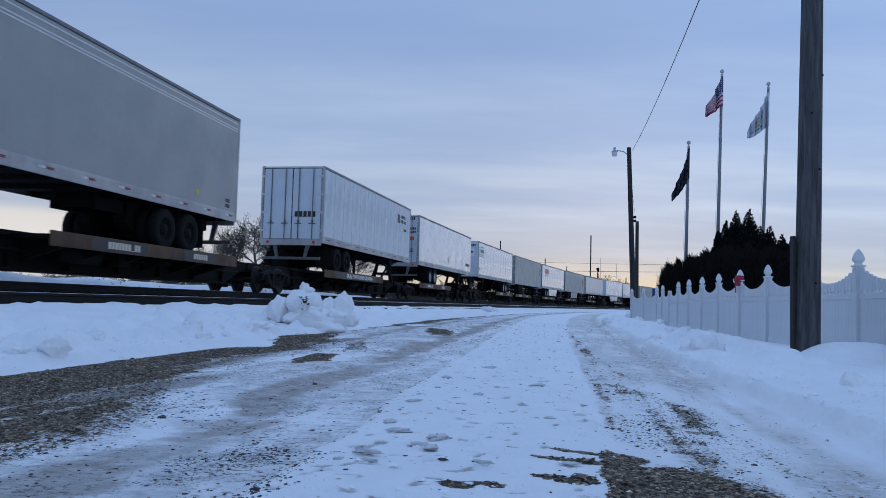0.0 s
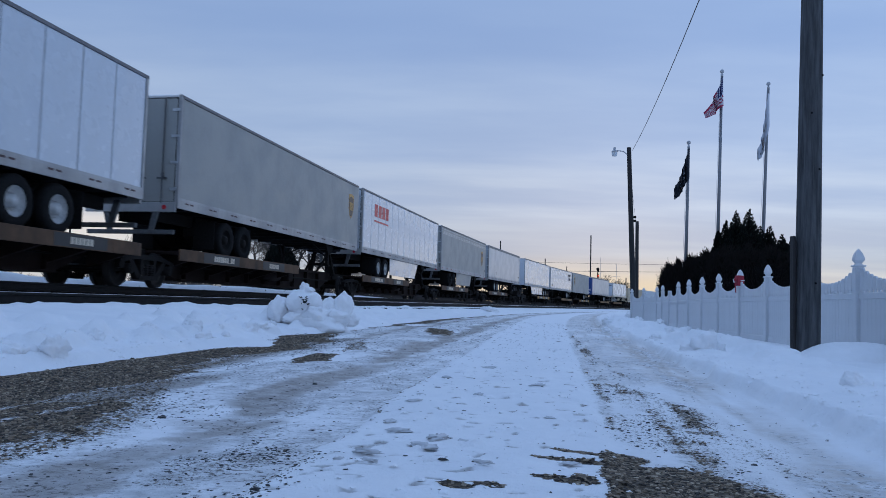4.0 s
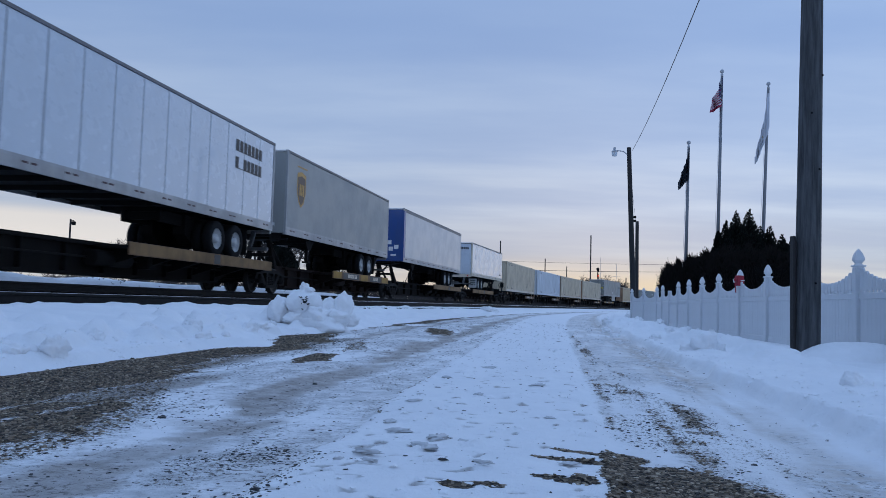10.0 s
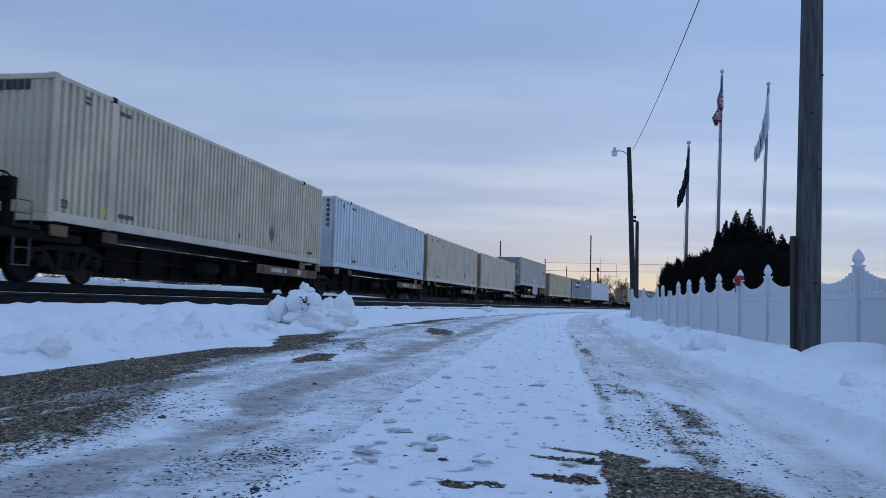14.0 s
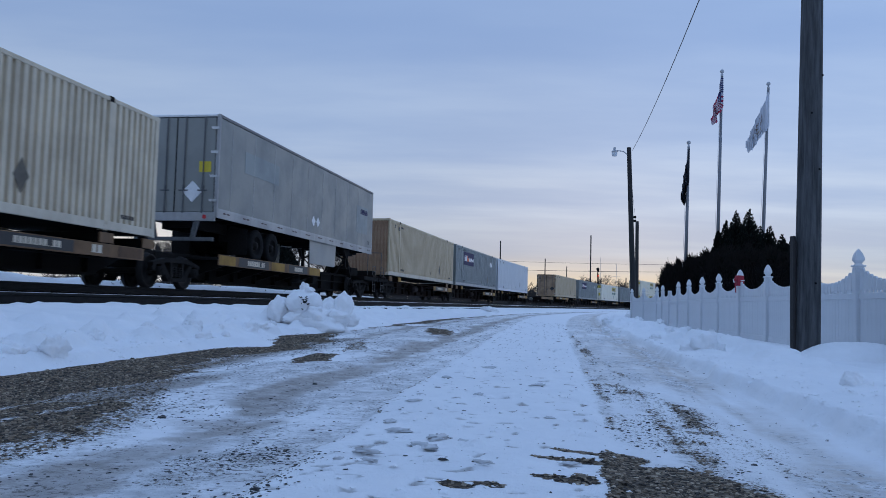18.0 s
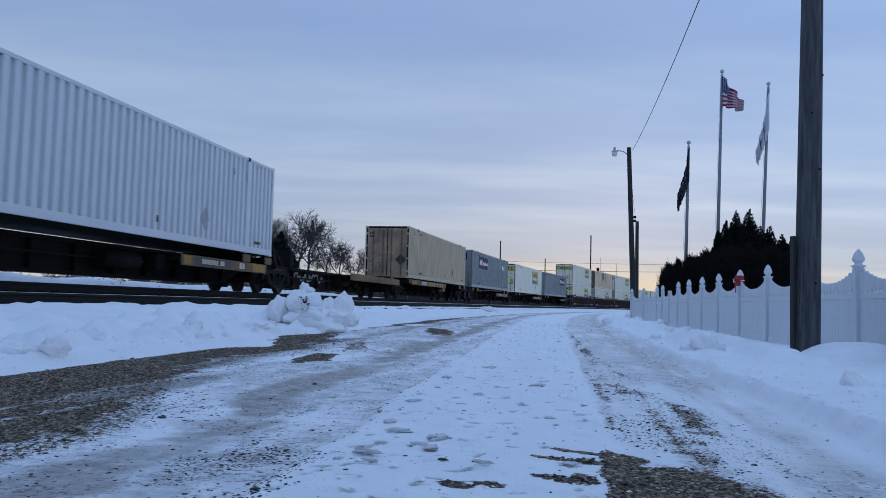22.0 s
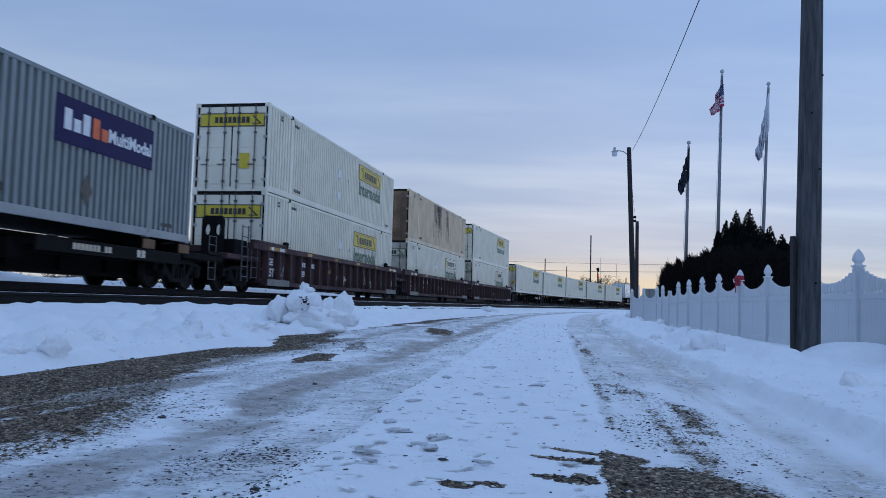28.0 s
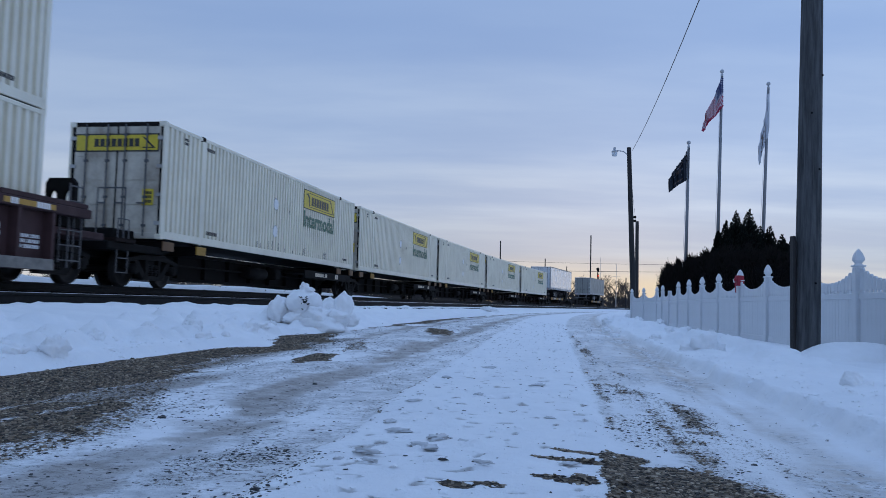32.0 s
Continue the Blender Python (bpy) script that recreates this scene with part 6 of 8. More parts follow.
    swirl = fbm(S * 1.3 + 8, Q * 2.6 + 44, 4) - 0.5
    for off, w in ((-0.66, 0.24), (-1.9, 0.24)):
        tan = np.maximum(tan, np.exp(-((Q - m0 - off + rag * 0.25 + swirl * 0.22) / w) ** 2))
    tan *= road * (1 - strip) * np.clip(0.82 + 1.3 * swirl + 0.6 * long + 0.9 * blot, 0, 1)
    tan = np.maximum(tan, 0.8 * patch(4.5, 8.93, 1.0, 0.17, 0.04, 0.9) * road)
    tan = np.maximum(tan, patch(2.05, 9.9, 0.35, 0.22, 0, 0.7) * road)
    tan = np.maximum(tan, 0.70 * worn * strip)
    stain = 1.0 * np.exp(-((Q - right + 0.24 + rag * 0.15) / 0.17) ** 2) + 0.3 * smooth(0.0, 0.1, Q - m1) + 0.5 * smooth(0.0, 0.15, Q - m1) * smooth(4.0, 9.0, S)
    stain = np.maximum(stain * (Q > m1), 0.45 * (Q < m0) * smooth(6.0, 12.0, S))
    stain = stain * road * (1 - strip) * np.clip(0.65 + 1.4 * rag + 1.1 * grain, 0, 1)
    dirt = np.where((Q < SIDING + 1.0) & (Q > -2.2), 0.5 * smooth(0.52, 0.66, fbm(S * 0.8, Q * 3, 3)) * (Q > -1.3), 0)
    return z, np.clip(gravel + dirt * 0.6, 0, 1), ice, tan, stain


def ground_material():
    def build(nt, b):
        tc = nt.nodes.new("ShaderNodeTexCoord")
        att = nt.nodes.new("ShaderNodeAttribute")
        att.attribute_name = "cover"
        sp = nt.nodes.new("ShaderNodeSeparateColor")
        nt.links.new(att.outputs["Color"], sp.inputs[0])

        def ragged(sock, scale, hard, detail=6.0):
            n = node(nt, "ShaderNodeTexNoise", Scale=scale, Detail=detail, Roughness=0.7)
            nt.links.new(tc.outputs["Object"], n.inputs["Vector"])
            a = node(nt, "ShaderNodeMath")
            a.operation = "ADD"
            nt.links.new(sock, a.inputs[0]), nt.links.new(n.outputs[0], a.inputs[1])
            return thresh(a.outputs[0], hard)

        def thresh(sock, hard):
            m = nt.nodes.new("ShaderNodeMapRange")
            m.interpolation_type = "SMOOTHSTEP"
            m.inputs["From Min"].default_value, m.inputs["From Max"].default_value = 1.0 - hard, 1.0 + hard
            nt.links.new(sock, m.inputs["Value"])
            return m.outputs[0]
        grav = ragged(sp.outputs[0], 62.0, 0.06)
        ice = ragged(sp.outputs[1], 13.0, 0.16)
        tan = ragged(sp.outputs[2], 9.0, 0.28)
        snow = ramp_of(nt, noise_of(nt, 2.2, 6, 0.6), [(0.3, (0.89, 0.90, 0.915)), (0.7, (0.965, 0.97, 0.975))])
        grime = ramp_of(nt, noise_of(nt, 40, 3, 0.8), [(0.60, (0, 0, 0)), (0.72, (1, 1, 1))])
        icec = ramp_of(nt, noise_of(nt, 6.0, 6, 0.68), [(0.30, (0.46, 0.465, 0.47)), (0.47, (0.68, 0.69, 0.70)), (0.62, (0.86, 0.865, 0.875))])
        icec = mix_of(nt, mix_of(nt, 0.55, (0, 0, 0), grime), icec, (0.20, 0.18, 0.16))
        tanc = ramp_of(nt, noise_of(nt, 9, 6, 0.7), [(0.32, (0.27, 0.245, 0.225)), (0.5, (0.40, 0.375, 0.355)), (0.66, (0.56, 0.545, 0.53))])
        vor = nt.nodes.new("ShaderNodeTexVoronoi")
        vor.inputs["Scale"].default_value = 62.0
        nt.links.new(tc.outputs["Object"], vor.inputs["Vector"])
        vs = nt.nodes.new("ShaderNodeSeparateColor")
        nt.links.new(vor.outputs["Color"], vs.inputs[0])
        grc = ramp_of(nt, vs.outputs[0], [(0.0, (0.020, 0.017, 0.015)), (0.5, (0.113, 0.086, 0.060)), (0.85, (0.245, 0.195, 0.14)), (1.0, (0.42, 0.35, 0.26))])
        silt = mix_of(nt, 1.0, ramp_of(nt, noise_of(nt, 11, 6, 0.7), [(0.25, (0.35, 0.35, 0.35)), (0.7, (1, 1, 1))]), att.outputs["Alpha"], "MULTIPLY")
        c = mix_of(nt, silt, snow, (0.50, 0.445, 0.385))
        c = mix_of(nt, ice, c, icec)
        c = mix_of(nt, tan, c, tanc)
        # grit frozen into the worn ice, in drifts
        drift = ramp_of(nt, noise_of(nt, 2.4, 5, 0.7, (1.0, 0.4, 1.0)), [(0.40, (0, 0, 0)), (0.60, (1, 1, 1))])
        grit = ramp_of(nt, noise_of(nt, 40, 4, 0.7), [(0.53, (0, 0, 0)), (0.60, (1, 1, 1))])
        gm = mix_of(nt, 1.0, drift, grit, "MULTIPLY")
        gm = mix_of(nt, 1.0, gm, ice, "MULTIPLY")
        c = mix_of(nt, gm, c, (0.075, 0.064, 0.055))
        c = mix_of(nt, grav, c, grc)
        nt.links.new(c, b.inputs["Base Color"])
        r = mix_of(nt, ice, (0.72, 0.72, 0.72), (0.55, 0.55, 0.55))
        r = mix_of(nt, grav, r, (0.8, 0.8, 0.8))
        nt.links.new(r, b.inputs["Roughness"])
        b.inputs["Specular IOR Level"].default_value = 0.22
        h1 = noise_of(nt, 9, 8, 0.68)
        hh = mix_of(nt, grav, h1, vor.outputs["Distance"])
        n1 = node(nt, "ShaderNodeBump", Strength=0.8, Distance=0.03)
        nt.links.new(hh, n1.inputs["Height"])
        n2 = node(nt, "ShaderNodeBump", Strength=0.5, Distance=0.008)
        nt.links.new(noise_of(nt, 75, 4, 0.7), n2.inputs["Height"])
        nt.links.new(n1.outputs[0], n2.inputs["Normal"])
        nt.links.new(n2.outputs[0], b.inputs["Normal"])
    return material("snow, ice and gravel", build)


GROUND = ground_material()


def steps(stops):
    out = []
    for (a, da), (b, db) in zip(stops, stops[1:]):
        n = max(1, round(2 * (b - a) / (da + db)))
        r = np.linspace(0, 1, n, endpoint=False)
        out += list(a + (b - a) * (r * 2 * da / (da + db) + r * r * (db - da) / (da + db)))
    out.append(stops[-1][0])
    return np.array(out)


def sheet_mesh(name, verts, n, m, mat, colours=None):
    i = np.arange((n - 1) * (m - 1))
    a = (i // (m - 1)) * m + i % (m - 1)
    me = bpy.data.meshes.new(name)
    me.from_pydata(verts.reshape(-1, 3).tolist(), [], np.stack([a, a + m, a + m + 1, a + 1], -1).tolist())
    if colours is not None:
        at = me.color_attributes.new("cover", "FLOAT_COLOR", "POINT")
        at.data.foreach_set("color", colours.reshape(-1).astype(np.float32))
    me.polygons.foreach_set("use_smooth", [True] * len(me.polygons))
    me.materials.append(mat)
    return me


def ground_sheet():
    s = steps([(-900, 200), (-120, 20), (-10, 1.5), (0.8, 0.05), (1.6, 0.024), (6, 0.03), (12, 0.07), (30, 0.3), (120, 3), (700, 15), (880, 60)])
    q = steps([(-3000, 800), (-600, 60), (-60, 5), (-8, 0.5), (-3, 0.25), (5.2, 0.12), (5.8, 0.045), (8.4, 0.03), (13, 0.03), (15, 0.08), (20, 0.4), (60, 5), (520, 60)])
    S, Q = np.meshgrid(s, q, indexing="ij")
    X, Y = line_np(S, Q)
    Z, g, i, t, d = land(S, Q)
    me = sheet_mesh("ground", np.stack([X, Y, Z], -1), *S.shape, GROUND, np.stack([g, i, t, d], -1))
    ob = new("ground", me)
    tagged(ob, "snow-covered gravel ground with icy packed wheel tracks", "ground", kind="structure")


ground_sheet()


def height_at(s, q):
    return float(land(np.array([[s]]), np.array([[q]]))[0][0, 0])


def to_sq(x, y):
    """Distance along and beside the track of a place near the camera's side of it."""
    d = np.hypot(_WX - x, _WY - y)
    s = float(_s[d.argmin()])
    h = heading(s)
    p = on_line(s, 0)
    s += (x - p.x) * math.sin(h) + (y - p.y) * math.cos(h)
    h, p = heading(s), on_line(s, 0)
    return s, (x - p.x) * math.cos(h) - (y - p.y) * math.sin(h)


def ground_z(x, y):
    return height_at(*to_sq(x, y))


def scatter(name, label, category, mat, pos, size, flat, seed):
    """Many small lumps as one mesh."""
    rs = np.random.RandomState(seed)
    bv = np.array([(0.75, 0.1, 0.62), (0.05, 0.8, 0.66), (-0.78, -0.05, 0.6), (0.0, -0.75, 0.68), (0.9, 0.75, -0.1), (-0.7, 0.85, -0.1), (-0.85, -0.7, -0.1), (0.75, -0.85, -0.1)])
    bf = np.array([(0, 1, 2), (0, 2, 3), (0, 4, 1), (1, 4, 5), (1, 5, 2), (2, 5, 6), (2, 6, 3), (3, 6, 7), (3, 7, 0), (0, 7, 4), (4, 7, 6), (4, 6, 5)])
    n = len(pos)
    a = rs.uniform(0, 2 * math.pi, n)
    jit = bv[None] * (1 + rs.uniform(-0.3, 0.3, (n, 8, 3))) * size[:, None, None] * np.array([1, 1, flat]) * (1 + rs.uniform(-0.35, 0.6, (n, 1, 3)))
    x = jit[..., 0] * np.cos(a)[:, None] - jit[..., 1] * np.sin(a)[:, None]
    y = jit[..., 0] * np.sin(a)[:, None] + jit[..., 1] * np.cos(a)[:, None]
    v = np.stack([x, y, jit[..., 2]], -1) + pos[:, None]
    f = (bf[None] + (np.arange(n) * 8)[:, None, None]).reshape(-1, 3)
    me = bpy.data.meshes.new(name)
    me.from_pydata(v.reshape(-1, 3).tolist(), [], f.tolist())
    me.materials.append(mat)
    return tagged(new(name, me), label, category, kind="stuff")


def stone_material():
    def build(nt, b):
        g = nt.nodes.new("ShaderNodeNewGeometry")
        c = ramp_of(nt, g.outputs["Random Per Island"], [(0.0, (0.018, 0.015, 0.012)), (0.45, (0.125, 0.09, 0.058)), (0.8, (0.27, 0.20, 0.135)), (1.0, (0.46, 0.38, 0.28))])
        nt.links.new(c, b.inputs["Base Color"])
        b.inputs["Roughness"].default_value = 0.75
        bump_of(nt, b, noise_of(nt, 120, 4), 0.4, 0.003)
    return material("crushed stone", build)


STONE = stone_material()
WEED = plain("dry weed stalks", (0.05, 0.042, 0.034), 0.9, 0, 0.3, 10)
SNOW = plain("piled snow", (0.93, 0.935, 0.945), 0.7, 0, 0.04, 5, 0.6, 0.03)
DARK_STONE = plain("wet dark stone", (0.028, 0.028, 0.029), 0.7, 0, 0.4, 40)


def gravel():
    rs = np.random.RandomState(11)
    n = 520000
    s = 1.7 + (rs.rand(n) ** 1.7) * 24
    q = rs.uniform(7.0, 12.7, n)
    z, g, i, t, d = (a[0] for a in land(s[None], q[None]))
    want = np.where(g > 0.62, 0.42, np.where(g > 0.47, 0.12, 0.0)) * np.clip(1.2 - s / 18, 0.15, 1)
    keep = rs.rand(n) < want
    x, y = line_np(s[keep], q[keep])
    size = rs.uniform(0.0022, 0.0064, keep.sum()) * (1 + 0.06 * s[keep]) * np.where(rs.rand(keep.sum()) < 0.05, 1.6, 1)
    scatter("gravel", "loose brown-grey crushed stone along the road's edge", "gravel", STONE, np.stack([x, y, z[keep] + size * 0.1], -1), size, 0.6, 12)
    # dark grit pressed into the ice, in drifts beside the gravel and in the wheel tracks
    left, m0, m1, right = edges(s)
    drift = smooth(0.46, 0.66, fbm(s * 1.6 + 50, q * 3.2, 4))
    beside = np.exp(-np.clip(q - left - gravel_width(s), 0, 9) / 0.22) * (q > left) * (s < 12)
    zone = np.exp(-((s - 2.55) / 0.6) ** 2 - ((q - 10.15) / 0.24) ** 2) + 0.25 * np.exp(-((q - m0) / 0.05) ** 2) * smooth(9, 3, s)
    rlane = np.exp(-((q - m1 - 0.25) / 0.2) ** 2) * smooth(7.5, 3.0, s)
    lane = (q > left) & (q < right + 0.1) & (g < 0.45)
    want = lane * (0.008 + 0.012 * (q < m0) + drift * (0.34 * beside + 0.75 * zone + 0.16 * rlane + 0.03 * i * (q < m0)) + 0.30 * smooth(0.38, 0.5, g))
    keep = rs.rand(n) < want
    x, y = line_np(s[keep], q[keep])
    size = (0.0014 + 0.0042 * rs.rand(keep.sum()) ** 2) * (1 + 0.06 * s[keep]) * np.where(rs.rand(keep.sum()) < 0.03, 2.2, 1)
    scatter("grit", "dark grit and small stones frozen into the icy road", "gravel", DARK_STONE, np.stack([x, y, z[keep]], -1), size, 0.45, 14)
    # clods of snow along both banks and on the strip
    n = 3000
    s = 1.8 + rs.rand(n) ** 1.5 * 30
    left, m0, m1, right = edges(s)
    pick = rs.rand(n)
    q = np.where(pick < 0.4, left - rs.exponential(0.5, n), np.where(pick < 0.8, right + rs.exponential(0.45, n), m0 + rs.rand(n) * (m1 - m0)))
    z = land(s[None], q[None])[0][0]
    x, y = line_np(s, q)
    size = rs.uniform(0.005, 0.013, n) * np.where(rs.rand(n) < 0.05, 2.4, 1)
    scatter("snow_clods", "small clods of snow along the banks", "snow", SNOW, np.stack([x, y, z], -1), size, 0.5, 13)


gravel()


def snow_lump(bm, c, r, seed, rough=0.35, fine=4):
    """A clod of packed snow: cells that meet in creases, and a crumbly skin."""
    b = bmesh.new()
    bmesh.ops.create_icosphere(b, subdivisions=fine, radius=1)
    off = Vector((seed * 3.1, seed * 1.7, seed * 2.3))
    for v in b.verts:
        d = v.co.normalized()
        cell = noise.voronoi(d * 1.7 + off)[0][0]
        grit = noise.voronoi(d * 4.6 + off)[0][0]
        k = 1.15 + rough * (0.5 * noise.noise(d * 1.3 + off) - 0.75 * cell - 0.30 * grit + 0.16 * noise.noise(d * 9 + off))
        v.co = Vector((d.x * r[0], d.y * r[1], d.z * r[2])) * k
    for f in b.faces:
        f.smooth = True
    return join(bm, b, Matrix.Translation(c) @ Matrix.Rotation(seed * 1.3, 4, "Z"))


def lump(px, py, r, seed, tall=0.55, sink=0.02, label="rough lump of snow lying on the bank", lean=0.0):
    ob = thing("snow_lump", label, "snow", "snow lumps", bm=snow_lump(bmesh.new(), (0, 0, 0), (r, r * 0.8, r * tall), seed, 0.6, 4 if r > 0.07 else 2), material=SNOW)
    ob.matrix_basis = pose(px, py, ground_z(px, py) + r * tall * 0.35 - sink, 0, lean, 0)


ICE_CRUST = plain("grey icy crust", (0.60, 0.61, 0.63), 0.5, 0, 0.14, 14, 0.5, 0.01)


def snow_heaps():
    root = thing("snow_heap", "ploughed heap of snow blocks with dirt specks beside the track", "snow")
    root.location = (-2.17, 13.7, 0.19)
    part("mound", snow_lump(bmesh.new(), (0.0, 0.05, -0.14), (0.78, 0.50, 0.25), 2.0, 0.4), SNOW, root)
    for k, (x, y, z, rx, rz) in enumerate(((-0.54, 0.05, 0.13, 0.26, 0.27), (-0.13, 0.0, 0.25, 0.38, 0.29), (-0.12, -0.02, 0.54, 0.085, 0.085), (-0.03, -0.02, 0.50, 0.10, 0.05), (0.30, 0.07, 0.17, 0.18, 0.23), (0.54, 0.05, 0.21, 0.18, 0.28),
                                          (0.44, -0.08, 0.06, 0.26, 0.14), (0.10, -0.16, 0.08, 0.30, 0.17), (-0.22, -0.20, 0.02, 0.24, 0.12), (0.66, 0.05, 0.02, 0.15, 0.13))):
        part("snow_block", snow_lump(bmesh.new(), (x, y, z), (rx, rx * 0.85, rz), 4.0 + k * 1.7, 0.45), SNOW, root)
    bm = bmesh.new()
    rs = random.Random(4)
    for k in range(20):
        p = Vector((-0.06 + rs.gauss(0, 0.045), -0.36 + rs.uniform(-0.02, 0.04), 0.31 + rs.gauss(0, 0.055)))
        rod(bm, p, p + Vector((rs.uniform(-0.06, 0.06), rs.uniform(-0.02, 0.02), rs.uniform(-0.03, 0.03))), 0.009, n=4)
    part("dirt", bm, DARK_STONE, root)
    # clusters of lumps on the banks: middle, count, spread and largest size
    rs = random.Random(77)
    for cx, cy, n, spread, big in ((-3.06, 5.95, 9, 0.13, 0.13), (-3.0, 7.15, 9, 0.20, 0.12), (-2.86, 7.5, 6, 0.12, 0.09), (-2.80, 8.7, 12, 0.26, 0.15), (-2.68, 11.2, 12, 0.32, 0.15), (-2.75, 12.4, 9, 0.3, 0.12),
                                   (-1.75, 13.0, 12, 0.28, 0.09), (-1.45, 14.4, 8, 0.25, 0.08), (-0.9, 17.8, 4, 0.3, 0.12), (3.4, 11.6, 10, 0.45, 0.13), (4.3, 15.2, 12, 0.7, 0.16), (5.2, 18.5, 14, 0.9, 0.18), (6.9, 25, 10, 1.2, 0.25)):
        for k in range(n):
            px, py = cx + rs.gauss(0, spread), cy + rs.gauss(0, spread)
            if to_sq(px, py)[1] < edges(np.array(to_sq(px, py)[0]))[0] - 0.2 or px > 1:
                lump(px, py, big * (0.25 + 0.75 * rs.random() ** 2), rs.uniform(1, 50), rs.uniform(0.55, 0.95))
    for px, py, r in ((9.4, 40, 0.6), (2.5, 46, 0.5), (3.0, 46.5, 0.35)):
        lump(px, py, r, rs.uniform(1, 50))
    for px, py, r, tall in ((2.86, 8.95, 0.20, 0.95), (3.02, 9.0, 0.13, 0.8), (2.70, 9.0, 0.11, 0.7)):
        lump(px, py, r, rs.uniform(1, 50), tall, label="broken dome of snow on the bank")
    lump(2.50, 5.0, 0.075, 21.0, 1.0, label="leaning slab of snow on the bank", lean=-35)
    lump(2.59, 5.01, 0.065, 23.0, 0.55)
    lump(2.67, 5.02, 0.04, 27.0, 0.5)
    for px, py, r, h in ((4.42, 8.75, 0.62, 0.22), (5.0, 8.5, 0.6, 0.10)):
        ob = thing("snow_drift", "smooth mound of snow against the fence", "snow", bm=snow_lump(bmesh.new(), (0, 0, 0), (r, r * 0.8, h), 31 + r, 0.10), material=SNOW)
        ob.location = (px, py, ground_z(px, py) - 0.06)
    # crusts kicked up on the middle strip
    for px, py, w in ((-0.20, 3.46, 0.065), (-0.15, 3.20, 0.075), (0.0, 3.03, 0.085), (0.10, 3.03, 0.05), (-0.05, 2.86, 0.065), (-0.23, 2.68, 0.06), (-0.21, 2.58, 0.045), (-0.31, 2.6, 0.035), (-0.32, 3.2, 0.03), (-0.29, 3.62, 0.03),
                      (0.42, 2.62, 0.045), (0.14, 2.55, 0.04), (-0.12, 4.15, 0.06), (0.22, 4.6, 0.06), (0.62, 5.2, 0.07), (0.05, 5.6, 0.07), (0.5, 3.7, 0.05), (0.4, 6.6, 0.08)):
        s, q = to_sq(px, py)
        ob = thing("snow_crust", "flat grey piece of icy crust on the trodden snow", "snow", "snow crusts", bm=snow_lump(bmesh.new(), (0, 0, 0), (w, w * 0.5, w * 0.20), px * 9 + py * 5, 0.9, 3), material=ICE_CRUST)
        ob.matrix_basis = pose(px, py, height_at(s, q) + w * 0.07, 0, 0, px * 200 % 40)


snow_heaps()


# ---- the railway ----
RAIL_STEEL = plain("rusty rail steel", (0.012, 0.0115, 0.012), 0.75, 0.0, 0.35, 14, 0.2, spec=0.16)
RAIL_TOP = plain("polished rail head", (0.45, 0.46, 0.48), 0.25, 1.0, 0.1, 20, 0.05)
TIE = plain("tarred wooden tie", (0.012, 0.0105, 0.0098), 0.95, 0, 0.4, 6, 0.5, 0.02, (1, 8, 8), spec=0.08)


def track(name, q0, top, s0, s1, label, ties=150):
    root = thing(name, label, "railway track", kind="structure")
    for gauge in (-0.753, 0.753):
        ss = steps([(s0, 10), (-20, 2.5), (0, 1.0), (80, 1.0), (200, 4), (s1, 10)])
        for nm, prof, mat in (("rail", [(-0.07, -0.17), (0.07, -0.17), (0.07, -0.155), (0.012, -0.14), (0.012, -0.045), (0.034, -0.035), (0.036, -0.003), (-0.036, -0.003), (-0.034, -0.035), (-0.012, -0.045), (-0.012, -0.14), (-0.07, -0.155)], RAIL_STEEL),
                              ("rail_head", [(-0.028, -0.0035), (0.028, -0.0035), (0.024, 0.001), (-0.024, 0.001)], RAIL_TOP)):
            V = []
            for dq, dz in prof + prof[:1]:
                x, y = line_np(ss, np.full_like(ss, q0 + gauge + dq))
                V.append(np.stack([x, y, np.full_like(ss, top + dz)], -1))
            me = sheet_mesh(nm, np.stack(V, 1), len(ss), len(prof) + 1, mat)
            me.polygons.foreach_set("use_smooth", [False] * len(me.polygons))
            ob = new(nm, me)
            ob.parent = root
    tie = mesh_of("tie", box(bmesh.new(), -1.3, 1.3, -0.11, 0.11, -0.2, 0.0, 0.015), TIE)
    platem = mesh_of("tie_plate", box(bmesh.new(), -0.16, 0.16, -0.09, 0.09, 0.0, 0.02), RAIL_STEEL)
    for k in range(ties):
        s = 4.0 + k * 0.52
        m = Matrix.Translation(on_line(s, q0, top - 0.185)) @ Matrix.Rotation(-heading(s), 4, "Z")
        t = part("tie", tie, None, root, at=m)
        if 4 < s < 30:
            part("tie_plate", platem, None, t, at=Matrix.Translation((0.753, 0, 0)))
    return root


track("track_main", 0.0, RAIL, -680, 760, "main track of rusty rails with bright heads on dark ties, in snow")
track("track_siding", SIDING, 0.52, -680, 760, "siding of rusty rails on dark ties, half buried in snow", 90)
track("track_yard", -7.5, 0.56, -300, 500, "yard track half buried in snow beyond the train", 20)

